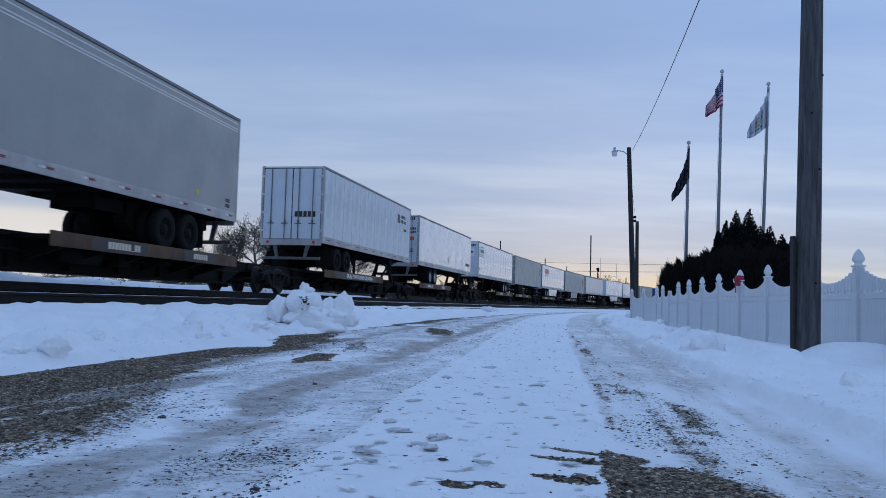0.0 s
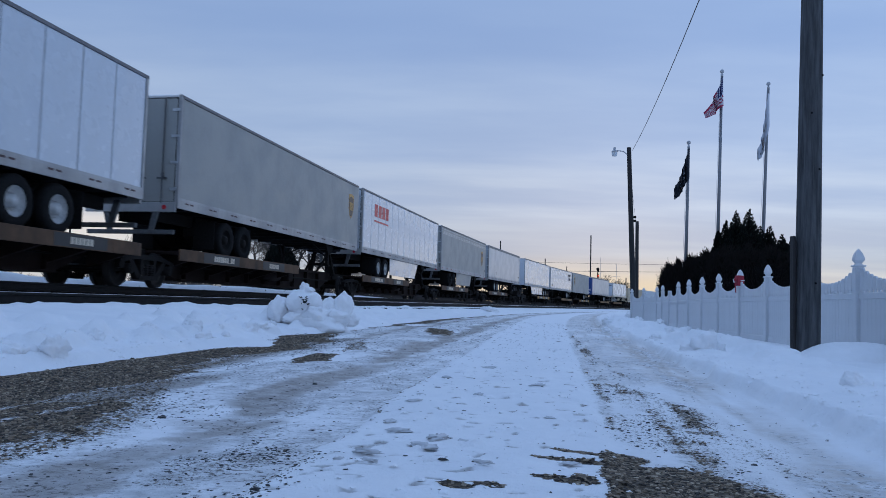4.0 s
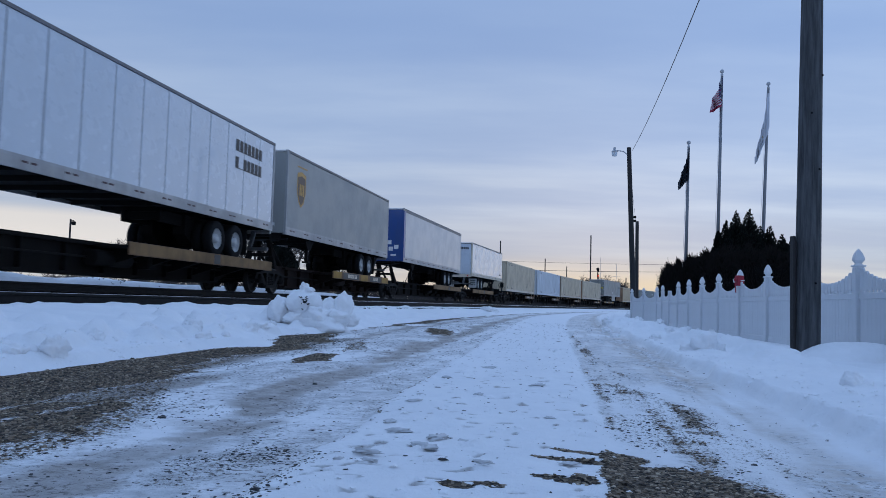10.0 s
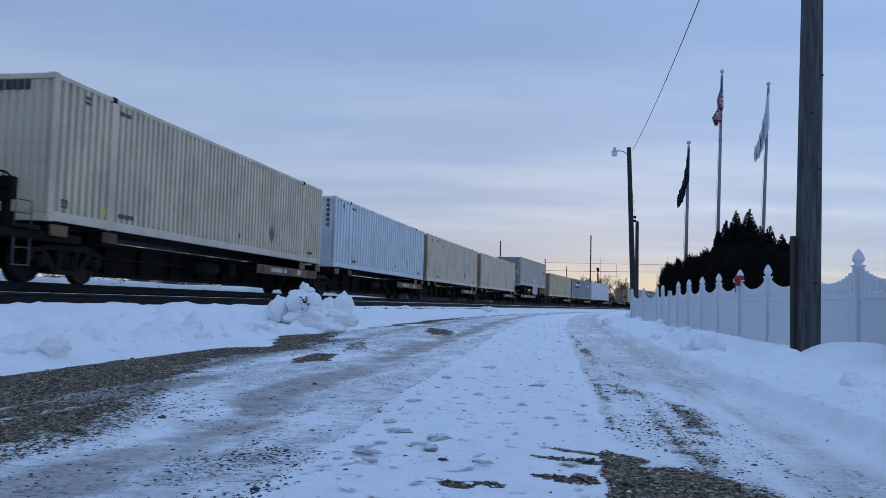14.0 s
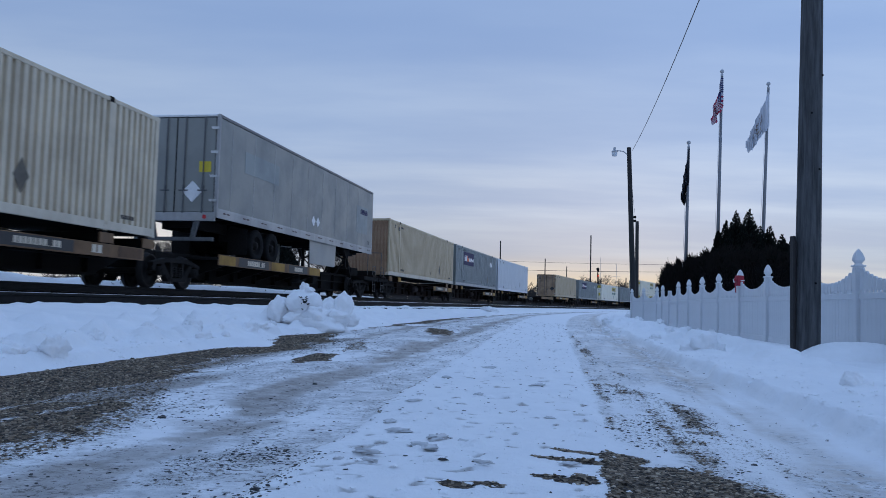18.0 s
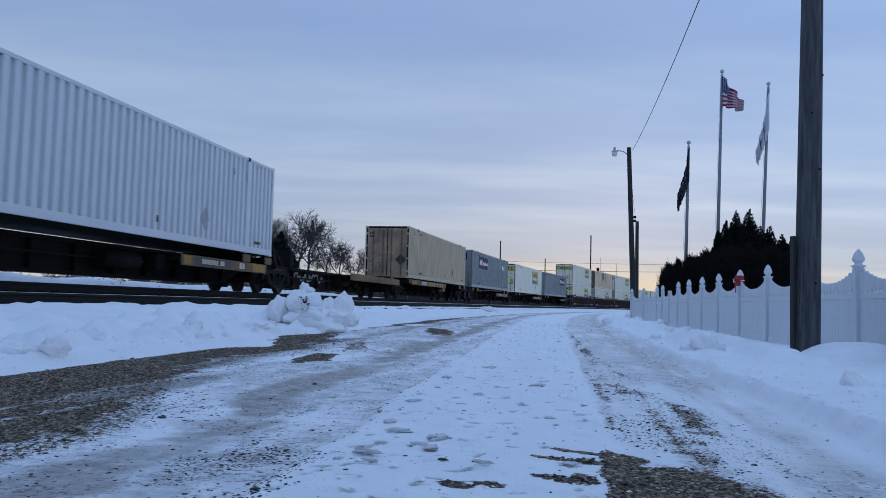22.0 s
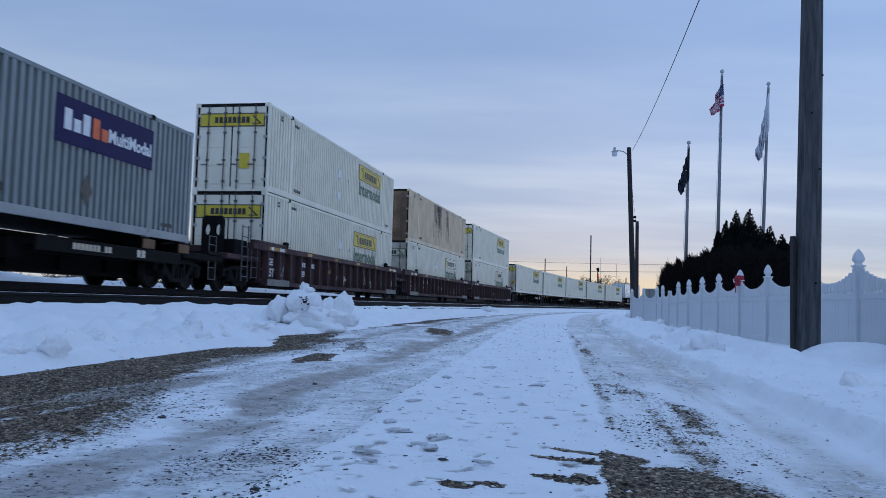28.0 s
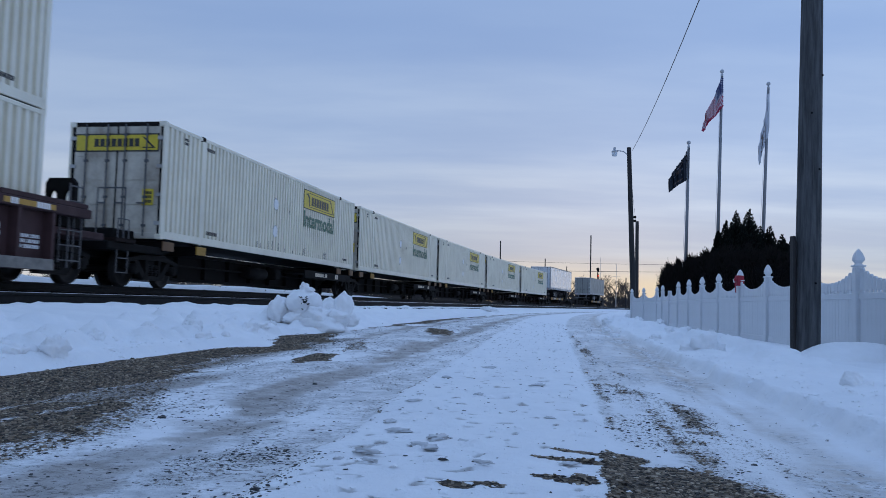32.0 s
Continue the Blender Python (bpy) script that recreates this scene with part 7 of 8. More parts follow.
# ---- fence, poles, flags ----
VINYL = plain("white vinyl", (0.64, 0.655, 0.675), 0.42, 0, 0.04, 3, 0.05)
POLE_WOOD = plain("weathered pole wood", (0.078, 0.080, 0.084), 0.95, 0, 0.6, 9, 0.9, 0.03, (3, 3, 0.22))
POLE_DARK = plain("dark pole wood", (0.022, 0.020, 0.020), 0.85, 0, 0.3, 9, 0.5, 0.02, (3, 3, 0.3))
GALV = plain("galvanised steel", (0.42, 0.43, 0.45), 0.4, 0.8, 0.15, 14)
POLE_PAINT = plain("dull flagpole metal", (0.20, 0.205, 0.22), 0.5, 0.3, 0.1, 8)
CABLE = plain("black cable", (0.012, 0.012, 0.013), 0.6, 0, 0.1, 8)


def fence():
    root = thing("picket_fence", "white vinyl picket fence with scalloped top and pointed post caps", "fence")
    pts = []
    p = Vector((4.867 - 2 * 1.83 * math.sin(0.09), 9.616 - 2 * 1.83 * math.cos(0.09), 0))
    for k in range(-2, 13):
        pts.append(p.copy())
        a = 0.102 + 0.0065 * max(k, -1) if k < 10 else 0.0
        p = p + Vector((math.sin(a), math.cos(a), 0)) * 1.83
    post_m = mesh_of("post", box(bmesh.new(), -0.052, 0.052, -0.052, 0.052, -0.15, 1.17, 0.008), VINYL)
    bm = bmesh.new()
    box(bm, -0.066, 0.066, -0.066, 0.066, 1.17, 1.195, 0.006)
    m45 = Matrix.Rotation(math.pi / 4, 4, "Z")
    lathe(bm, [(0.055, 1.195), (0.042, 1.215), (0.055, 1.235), (0.076, 1.262), (0.074, 1.29), (0.05, 1.35), (0.02, 1.395), (0.001, 1.41)], m45, 4)
    for f in bm.faces:
        f.smooth = False
    cap_m = mesh_of("post_cap", bm, VINYL)
    board_m = mesh_of("board", box(bmesh.new(), -0.010, 0.010, -0.0515, 0.0515, 0.08, 0.752, 0.003), VINYL)
    tops = {}
    n = 15
    for i in range(n):
        u = abs((i + 0.5) / n * 2 - 1)
        tall = 0.985 + 0.20 * u ** 2.2
        bm = bmesh.new()
        w = 0.050
        foot = 0.030
        prism(bm, [(-foot, 0.80), (foot, 0.80), (foot, 0.86), (w, 0.875), (w, tall - 0.03), (w * 0.6, tall - 0.006), (0, tall), (-w * 0.6, tall - 0.006), (-w, tall - 0.03), (-w, 0.875), (-foot, 0.86)], 0, -0.01, 0.01)
        tops[i] = mesh_of("picket", bm, VINYL)
    for k, p in enumerate(pts):
        z = 0.03
        low = Matrix.Diagonal((1, 1, 0.9, 1))
        turn = Matrix.Rotation(math.atan2(-(pts[min(k + 1, len(pts) - 1)] - pts[min(k, len(pts) - 2)]).x, (pts[min(k + 1, len(pts) - 1)] - pts[min(k, len(pts) - 2)]).y), 4, "Z")
        post = part("post", post_m, None, root, at=Matrix.Translation((p.x, p.y, z)) @ turn @ low)
        if k != 10:
            part("post_cap", cap_m, None, post)
        if k == len(pts) - 1:
            break
        a, b = p, pts[k + 1]
        L = (b - a).length
        panel = part("rail", box(bmesh.new(), -0.022, 0.022, 0.064, L - 0.064, 0.75, 0.83, 0.006), VINYL, root, at=Matrix.Translation((a.x, a.y, z)) @ turn @ low)
        part("rail", box(bmesh.new(), -0.022, 0.022, 0.064, L - 0.064, 0.02, 0.12, 0.006), VINYL, root, at=Matrix.Translation((a.x, a.y, z)) @ turn @ low)
        part("backing", box(bmesh.new(), -0.004, 0.004, 0.06, L - 0.06, 0.10, 0.74), VINYL, panel)
        for j in range(16):
            y = 0.064 + (j + 0.5) * (L - 0.128) / 16
            part("board", board_m, None, panel, at=Matrix.Translation((0, y, 0)))
        for i in range(n):
            y = 0.064 + (i + 0.5) * (L - 0.128) / n
            part("picket", tops[i], None, panel, at=Matrix.Translation((0, y, 0)))
    # red bow tied to a post
    q = pts[5]
    bow = thing("ribbon_bow", "red and white holiday bow tied round a fence post", "bow")
    bow.matrix_basis = Matrix.Translation((q.x - 0.07, q.y, 1.09)) @ Matrix.Diagonal((0.72, 0.72, 0.95, 1))
    CLOTH = plain("red ribbon", (0.30, 0.012, 0.03), 0.6, 0, 0.3, 20, 0.3)
    part("band", box(bmesh.new(), -0.012, 0.17, -0.09, 0.09, -0.10, 0.10, 0.01), CLOTH, bow)
    bm = lathe(bmesh.new(), [(0.012, 0), (0.035, 0.03), (0.042, 0.06), (0.03, 0.09), (0.001, 0.1)], Matrix.Translation((-0.04, 0, 0)) @ Matrix.Rotation(1.25, 4, "X"), 10)
    part("loop", bm, CLOTH, bow)
    part("tail", prism(bmesh.new(), [(-0.01, 0.0), (-0.06, 0.0), (-0.13, -0.24), (-0.09, -0.21), (-0.06, -0.24)], 0, -0.05, -0.042), CLOTH, bow)
    part("knot", box(bmesh.new(), -0.075, -0.01, -0.035, 0.035, -0.04, 0.04, 0.015), SIGN_WHITE, bow, "white knot")


fence()


def wooden_pole(base, top, r0, r1, label, name="utility_pole", mat=None, rings=10):
    root = thing(name, label, "pole")
    root.location = base
    d = Vector(top) - Vector(base)
    bm = bmesh.new()
    prev = None
    seg = 20
    for k in range(rings + 1):
        u = k / rings
        r = r0 + (r1 - r0) * u
        ring = []
        for i in range(seg):
            a = 2 * math.pi * i / seg
            rr = r * (1 + 0.03 * noise.noise(Vector((math.cos(a) * 2, math.sin(a) * 2, u * 3))))
            ring.append(bm.verts.new(d * u + Vector((rr * math.cos(a), rr * math.sin(a), 0))))
        if prev:
            for i in range(seg):
                bm.faces.new((prev[i], prev[(i + 1) % seg], ring[(i + 1) % seg], ring[i])).smooth = True
        prev = ring
    bm.faces.new(prev)
    part("shaft", bm, mat or POLE_WOOD, root)
    return root, d


def wire(name, label, a, b, sag, r, mat=None):
    bm = bmesh.new()
    pts = [Vector(a).lerp(Vector(b), k / 30) - Vector((0, 0, sag * 4 * (k / 30) * (1 - k / 30))) for k in range(31)]
    along = (pts[-1] - pts[0]).normalized()
    side = along.cross(Vector((0, 0, 1))).normalized()
    over = side.cross(along)
    rings = [[bm.verts.new(c + (side * math.cos(1.2566 * i) + over * math.sin(1.2566 * i)) * r) for i in range(5)] for c in pts]
    for u, v in zip(rings, rings[1:]):
        for i in range(5):
            bm.faces.new((u[i], u[(i + 1) % 5], v[(i + 1) % 5], v[i])).smooth = True
    return thing(name, label, "cable", bm=bm, material=mat or CABLE)


near_pole, d = wooden_pole((4.001, 9.0, -0.05), (4.152, 9.0, 8.25), 0.141, 0.088, "weathered grey-brown wooden utility pole standing in snow")
part("conduit", box(bmesh.new(), -0.165, -0.13, -0.045, 0.045, 0.0, 1.42, 0.008), POLE_DARK, near_pole, "dark strip of cable moulding")
for z, a in ((0.9, -1.4), (2.77, -1.9), (2.15, -1.2), (3.2, -1.0)):
    p = d * (z / d.z) + Vector((0.134 * math.cos(a), 0.134 * math.sin(a), 0))
    part("bolt", rod(bmesh.new(), p, p + Vector((0.012 * math.cos(a), 0.012 * math.sin(a), 0)), 0.012, n=6), CAR_BLACK, near_pole)

lamp_pole, d = wooden_pole((10.32, 44.0, 0.0), (9.94, 44.0, 9.25), 0.16, 0.115, "dark wooden pole with a yard lamp on a bent arm", "street_lamp", POLE_DARK)
bm = bmesh.new()
arm = [d + Vector((0, 0, -0.45)), d + Vector((-0.3, 0, -0.22)), d + Vector((-0.62, 0, -0.18)), d + Vector((-0.78, 0, -0.22))]
for u, v in zip(arm, arm[1:]):
    rod(bm, u, v, 0.03, n=8)
part("arm", bm, GALV, lamp_pole, "thin bent metal lamp arm")
h = arm[-1]
bm = bmesh.new()
lathe(bm, [(0.001, 0.22), (0.06, 0.21), (0.07, 0.05), (0.15, 0.02), (0.17, -0.03), (0.165, -0.05)], Matrix.Translation(h), 14)
part("lamp_head", bm, GALV, lamp_pole)
part("globe", lathe(bmesh.new(), [(0.155, -0.05), (0.15, -0.2), (0.12, -0.27), (0.001, -0.28)], Matrix.Translation(h), 14), plain("frosted lamp globe", (0.62, 0.64, 0.66), 0.3, 0, 0.05, 5), lamp_pole, "unlit frosted globe")
for z in (5.2, 5.4):
    part("bracket", box(bmesh.new(), -0.22, 0.05, -0.05, 0.05, z, z + 0.12), CAR_BLACK, lamp_pole)
wooden_pole((14.25, 60.0, 0.1), (14.23, 60.0, 6.95), 0.15, 0.12, "dark wooden pole behind the lamp pole", "utility_pole", POLE_DARK)
wire("overhead_wire", "thin black overhead wire between two poles", (10.13, 44, 9.1), (4.32, 9.0, 8.1), 0.42, 0.012)
wire("service_wire", "thin black wire running down between poles", (9.97, 43.9, 8.6), (14.23, 60, 6.6), 0.5, 0.008)


def at_depth(x, y, depth):
    """A place that many metres ahead, by its bearing in the view."""
    w = STAND.to_3x3() @ Vector(((x - 784) / 1450.25, (441 - y) / 1450.25, -1))
    return EYE + w * (depth / w.y)


# far poles and the signal beyond the train
for x, y, dist, r in ((1046, 417, 170, 0.16), (886, 427, 150, 0.14), (965, 458, 190, 0.15), (1003, 472, 230, 0.15), (1108, 492, 180, 0.14)):
    t = at_depth(x, y, dist)
    wooden_pole((t.x, t.y, 0.0), t, r, r * 0.75, "distant dark wooden utility pole", "utility_pole", POLE_DARK, 3)
for x, y, dist in ((1091, 467, 260), (1063, 456, 320)):
    t = at_depth(x, y, dist)
    ob = thing("antenna_mast", "thin distant lattice antenna mast", "mast")
    ob.location = (t.x, t.y, 0)
    part("mast", rod(bmesh.new(), (0, 0, 0), (0, 0, t.z), 0.14, 0.06, n=4), GALV, ob)
    part("cross_arm", rod(bmesh.new(), (-1.2, 0, t.z * 0.72), (1.2, 0, t.z * 0.72), 0.06, n=4), GALV, ob)
a, b = at_depth(700, 470, 210), at_depth(1300, 482, 170)
wire("power_line", "distant power line across the sky", a, b, 0.5, 0.045)
a, b = at_depth(700, 455, 260), at_depth(1300, 470, 210)
wire("power_line", "distant power line across the sky", a, b, 0.5, 0.035)


def signal(x, y, dist, lit, label):
    t = at_depth(x, y, dist)
    root = thing("railway_signal", label, "signal")
    root.location = (t.x, t.y, 0)
    part("mast", rod(bmesh.new(), (0, 0, 0), (0, 0, t.z + 0.2), 0.09, n=10), CAR_BLACK, root)
    head = part("head", box(bmesh.new(), -0.19, 0.19, -0.4, -0.1, t.z - 0.3, t.z + 0.45, 0.1), CAR_BLACK, root)
    part("back_plate", lathe(bmesh.new(), [(0.001, 0), (0.28, 0), (0.28, 0.03), (0.001, 0.03)], Matrix.Translation((0, -0.08, t.z + 0.25)) @ Matrix.Rotation(math.pi / 2, 4, "X"), 16), CAR_BLACK, root)
    for k in range(2):
        z = t.z + 0.3 - k * 1.3
        glow = lit and k == 1
        part("lens", lathe(bmesh.new(), [(0.10, 0), (0.08, 0.05), (0.001, 0.07)], Matrix.Translation((0, -0.455, z)) @ Matrix.Rotation(math.pi / 2, 4, "X"), 14), RED_GLOW if glow else SIGN_BLACK, head, "glowing red lens" if glow else "")
        part("hood", lathe(bmesh.new(), [(0.13, 0), (0.13, 0.2)], Matrix.Translation((0, -0.45, z)) @ Matrix.Rotation(math.pi / 2, 4, "X"), 14), CAR_BLACK, head)
    part("lower_head", box(bmesh.new(), -0.18, 0.18, -0.4, -0.1, t.z - 1.25, t.z - 0.75, 0.1), CAR_BLACK, root)
    part("ladder", box(bmesh.new(), 0.16, 0.19, -0.03, 0.3, 0.3, t.z - 0.6), CAR_BLACK, root)


def glow_red(nt, b):
    b.inputs["Base Color"].default_value = (0.6, 0.02, 0.01, 1)
    b.inputs["Emission Color"].default_value = (1.0, 0.08, 0.03, 1)
    b.inputs["Emission Strength"].default_value = 3.0


RED_GLOW = material("red signal light", glow_red)
signal(1058, 479, 150, True, "black railway signal with a lit red lens")
t = at_depth(125, 388, 75)
yard_pole, d = wooden_pole((t.x, t.y, 0.2), t, 0.10, 0.08, "thin dark pole with a small floodlight beyond the yard", "utility_pole", POLE_DARK, 3)
part("floodlight", box(bmesh.new(), 0.15, 0.48, -0.2, 0.1, d.z - 0.55, d.z - 0.2, 0.06), CAR_BLACK, yard_pole)
part("bracket", rod(bmesh.new(), (0, 0, d.z - 0.15), (0.32, 0, d.z - 0.12), 0.03, n=6), CAR_BLACK, yard_pole)


# ---- flags: cloth in small stiff pieces that fold and swing on their poles ----
STRIPE_RED = plain("flag red", (0.34, 0.025, 0.07), 0.8, 0, 0.15, 6, 0.1)
FLAG_WHITE = plain("flag white", (0.56, 0.58, 0.63), 0.8, 0, 0.06, 6, 0.1)
FLAG_BLUE = plain("flag blue", (0.02, 0.03, 0.12), 0.8, 0, 0.15, 6, 0.1)
FLAG_BLACK = plain("flag black", (0.012, 0.018, 0.030), 0.8, 0, 0.2, 6, 0.1)
CREST = plain("faded crest", (0.16, 0.11, 0.09), 0.8, 0, 0.5, 5, 0.1)
CLOTH = {"nation": (2.05, 1.24, 16, 13), "state": (2.35, 1.42, 34, 5), "black": (2.05, 1.24, 36, 4)}   # length, height, columns, rows


def cloth_piece(kind, k, j):
    """The piece of a flag's cloth in column k from the pole and row j from the top, with its share of the pattern."""
    fly, hoist, cols, rows = CLOTH[kind]
    w, h = fly / cols * 0.60, hoist / rows * 0.53
    u, v = (k + 0.5) / cols, (j + 0.5) / rows
    bm = bmesh.new()
    rnd = random.Random(k * 7 + j * 31)

    def quad(x0, x1, z0, z1, m, lift=0.0):
        for y in (-0.003 - lift, 0.003 + lift):
            bm.faces.new([bm.verts.new(c) for c in ((x0 * w, y, z0 * h), (x1 * w, y, z0 * h), (x1 * w, y, z1 * h), (x0 * w, y, z1 * h))]).material_index = m
    if kind == "nation":
        quad(-1, 1, -1, 1, 2 if j < 7 and k < 6 else j % 2)
        if j < 7 and k < 6:
            quad(-0.35, 0.35, -0.45, 0.45, 1, 0.002)
    elif kind == "state":
        torn = k >= cols - 2 or (k > 26 and j == rows - 1)
        quad(-1, rnd.uniform(-0.2, 0.9) if torn else 1, -rnd.uniform(0.1, 1) if torn else -1, 1, 0)
        if (u - 0.5) ** 2 / 0.05 + (v - 0.45) ** 2 / 0.09 < 1:
            quad(-rnd.uniform(0.2, 0.9), rnd.uniform(0.2, 0.9), -rnd.uniform(0.2, 0.9), rnd.uniform(0.2, 0.9), 3 if v > 0.5 and rnd.random() < 0.4 else 1, 0.002)
        if j == rows - 1 and 9 < k < 29:
            quad(-0.5, 0.4, 0.0, 0.5, 2, 0.002)
    else:
        quad(-1, 1, -1, 1, 0)
        x, z = (u - 0.5) * fly, (v - 0.46) * hoist
        d = math.hypot(x, z)
        if 0.27 < d < 0.42:
            quad(-0.9, 0.9, -0.15, 0.08, 1, 0.002)
        elif d < 0.2:
            quad(-0.4, 0.3, -0.4, 0.5, 2, 0.002)
        if 10 <= k <= 25 and j in (0, rows - 1):
            quad(-0.6, 0.4, -0.2, 0.2, 2, 0.002)
    me = bpy.data.meshes.new("cloth_piece")
    bm.to_mesh(me)
    bm.free()
    for m in {"nation": [STRIPE_RED, FLAG_WHITE, FLAG_BLUE], "state": [FLAG_WHITE, CREST, SIGN_BLACK, SIGN_GOLD], "black": [FLAG_BLACK, FLAG_WHITE, CREST]}[kind]:
        me.materials.append(m)
    return me


def flagpole(x0, y0, x1, y1, dist, kind, label, drop):
    top, low = at_depth(x0, y0, dist), at_depth(x1, y1, dist)
    k = (top.z - 0.05) / (top.z - low.z)
    base = top + (low - top) * k
    root = thing("flagpole", "tall metal flagpole with a ball finial", "flagpole", "flagpoles")
    root.location = base
    d = top - base
    part("shaft", rod(bmesh.new(), (0, 0, 0), d - Vector((0, 0, 0.25)), 0.085, 0.05, n=14), POLE_PAINT, root)
    part("truck", lathe(bmesh.new(), [(0.04, -0.26), (0.055, -0.25), (0.055, -0.17), (0.02, -0.15), (0.02, -0.08)], Matrix.Translation(d), 10), GALV, root)
    bm = bmesh.new()
    bmesh.ops.create_uvsphere(bm, u_segments=12, v_segments=8, radius=0.085, matrix=Matrix.Translation(d - Vector((0, 0, 0.04))))
    part("finial", bm, GALV, root)
    part("halyard", rod(bmesh.new(), (-0.12, 0, 1.2), d + Vector((-0.06, 0, -0.3)), 0.006, n=4), FLAG_WHITE, root)
    flag = thing("flag", label, "flag", "flags")
    flag.location = base + d * ((d.z - drop) / d.z) + Vector((0, -0.06, 0))
    FLAGS.append((kind, [[part("cloth_piece", cloth_piece(kind, k, j), None, flag) for j in range(CLOTH[kind][3])] for k in range(CLOTH[kind][2])]))


flagpole(1278, 125, 1270, 440, 33.5, "nation", "red, white and blue striped flag with a starred blue corner, waving", 0.27)
flagpole(1360, 147, 1350, 432, 33.5, "state", "tattered white flag with a dark crest, hanging", 0.38)
flagpole(1219, 251, 1214, 452, 33.5, "black", "black flag with pale markings, hanging", 0.27)

# time, reach of the free end to the right and its drop, in hundredths of a metre
SWAY = {
    "nation": [0, -47, 34, 1, 14, 26, 2, 47, 21, 3, 22, 26, 3.5, -36, 43, 5.5, -75, 21, 6, -81, 17, 7, -62, 12, 8, 75, -8, 9, -43, 30, 10, -30, 21, 11, -47, 43, 12, -34, 43, 13, 4, 64,
               14, 0, 60, 14.5, -64, 34, 16.5, -17, 90, 17, 38, 60, 18, -30, 60, 19, 4, 34, 20, -77, 21, 21, -60, 26, 22, 64, 9, 23, -51, 9, 24, -107, 17, 25, -68, 30, 25.5, -120, 30,
               28, -26, 26, 29, -136, 26, 30, -64, 64, 31, -81, 43, 32, -60, 81],
    "state": [0, -55, 60, 1, 50, 70, 2, -78, 100, 3, 40, 112, 3.5, -20, 134, 5.5, 46, 122, 6, 85, 95, 7, 34, 140, 8, -30, 132, 9, -22, 140, 10, -18, 140, 11, 40, 134, 12, -38, 144,
              13, 2, 136, 14, -26, 136, 14.5, -4, 130, 16.5, -34, 146, 17, -42, 140, 18, -66, 105, 19, -17, 140, 20, -17, 140, 21, 6, 144, 22, -14, 144, 23, 34, 144, 24, 0, 148, 25, -17, 148,
              25.5, -12, 148, 28, -20, 132, 29, 0, 140, 30, -17, 144, 31, -30, 132, 32, 0, 140],
    "black": [0, -38, 92, 1, 42, 70, 2, 5, 86, 3, 6, 60, 3.5, -50, 84, 5.5, 4, 100, 6, 4, 92, 7, -58, 60, 8, -18, 40, 9, 0, 66, 10, -12, 56, 11, -30, 112, 12, -12, 112, 13, -30, 112,
              14, -17, 112, 14.5, 20, 100, 16.5, 0, 104, 17, 30, 92, 18, 0, 104, 19, -5, 104, 20, -26, 104, 21, -8, 104, 22, -22, 124, 23, -50, 98, 24, -46, 114, 25, -8, 104,
              25.5, -17, 106, 28, -18, 70, 29, -46, 114, 30, -30, 92, 31, -68, 84, 32, -58, 62]}


def fly_flags():
    times = np.arange(0, 32.01, 0.5)
    for kind, pieces in FLAGS:
        fly, hoist, cols, rows = CLOTH[kind]
        row = np.array(SWAY[kind], float).reshape(-1, 3)
        reach_at, low_at = np.interp(times, row[:, 0], row[:, 1]) * 0.0134, np.interp(times, row[:, 0], row[:, 2]) * 0.0134 + {"nation": 0.0, "state": -0.30, "black": -0.36}[kind]
        keys = [[[] for _ in range(rows)] for _ in range(cols)]
        step = fly / cols
        for t, reach, drop in zip(times, reach_at, low_at):
            limp = 1 - min(1.0, abs(reach) / (0.75 * fly))
            taper = min(0.85, 0.10 + 1.4 * limp)
            drop = max(drop, 0.05)
            reach = reach + {"nation": 0.24, "state": 0.42, "black": 0.30}[kind] * (1 if reach > 0.02 else -1) * limp ** 3
            # the cloth's edges at each column line, from the pole out
            u = np.linspace(0, 1, cols + 1)
            fall = u ** (0.75 + 0.25 * (1 - limp))
            upper, lower = -(drop + taper * hoist) * fall, -hoist - drop * fall + 0.05 * limp * np.sin(7 * u + 3.1 * t)
            x = reach * u + 0.05 * np.sin(6.0 * u - 3.7 * t) * u
            mid = (upper + lower) / 2
            slack = np.sqrt(np.clip(step ** 2 - np.diff(x) ** 2 - np.diff(mid) ** 2, (0.12 * step) ** 2, None))
            side = np.clip(1.25 * np.sin(2 * math.pi * (np.arange(cols) + 0.5) / 8 + 0.8 * t), -1, 1)
            y = np.concatenate([[0], np.cumsum(slack * side)])
            # rows hang between the edges, swung a little sideways against each other
            v = (np.arange(rows) + 0.5) / rows
            for k in range(cols):
                z0, z1 = upper[k] + (lower[k] - upper[k]) * v, upper[k + 1] + (lower[k + 1] - upper[k + 1]) * v
                sway = 0.16 * limp * (v - 0.4) * math.sin(1.9 * t + len(kind))
                for j in range(rows):
                    a = Vector((x[k] + sway[j] * u[k], y[k], z0[j]))
                    b = Vector((x[k + 1] + sway[j] * u[k + 1], y[k + 1], z1[j]))
                    along = (b - a)
                    along.z *= 1 - 0.4 * limp if kind == "nation" else 0.0
                    along.normalize()
                    up = Vector((-sway[j] * 0.5 if kind == "nation" else 0.0, 0.0, 1.0))
                    up = (up - along * up.dot(along)).normalized()
                    out = up.cross(along)
                    m = Matrix((along, out, up)).transposed().to_4x4()
                    m.translation = (a + b) / 2 + out * (0.0025 * j)
                    keys[k][j].append((float(t), m))
        for k in range(cols):
            for j in range(rows):
                walk(pieces[k][j], keys[k][j])

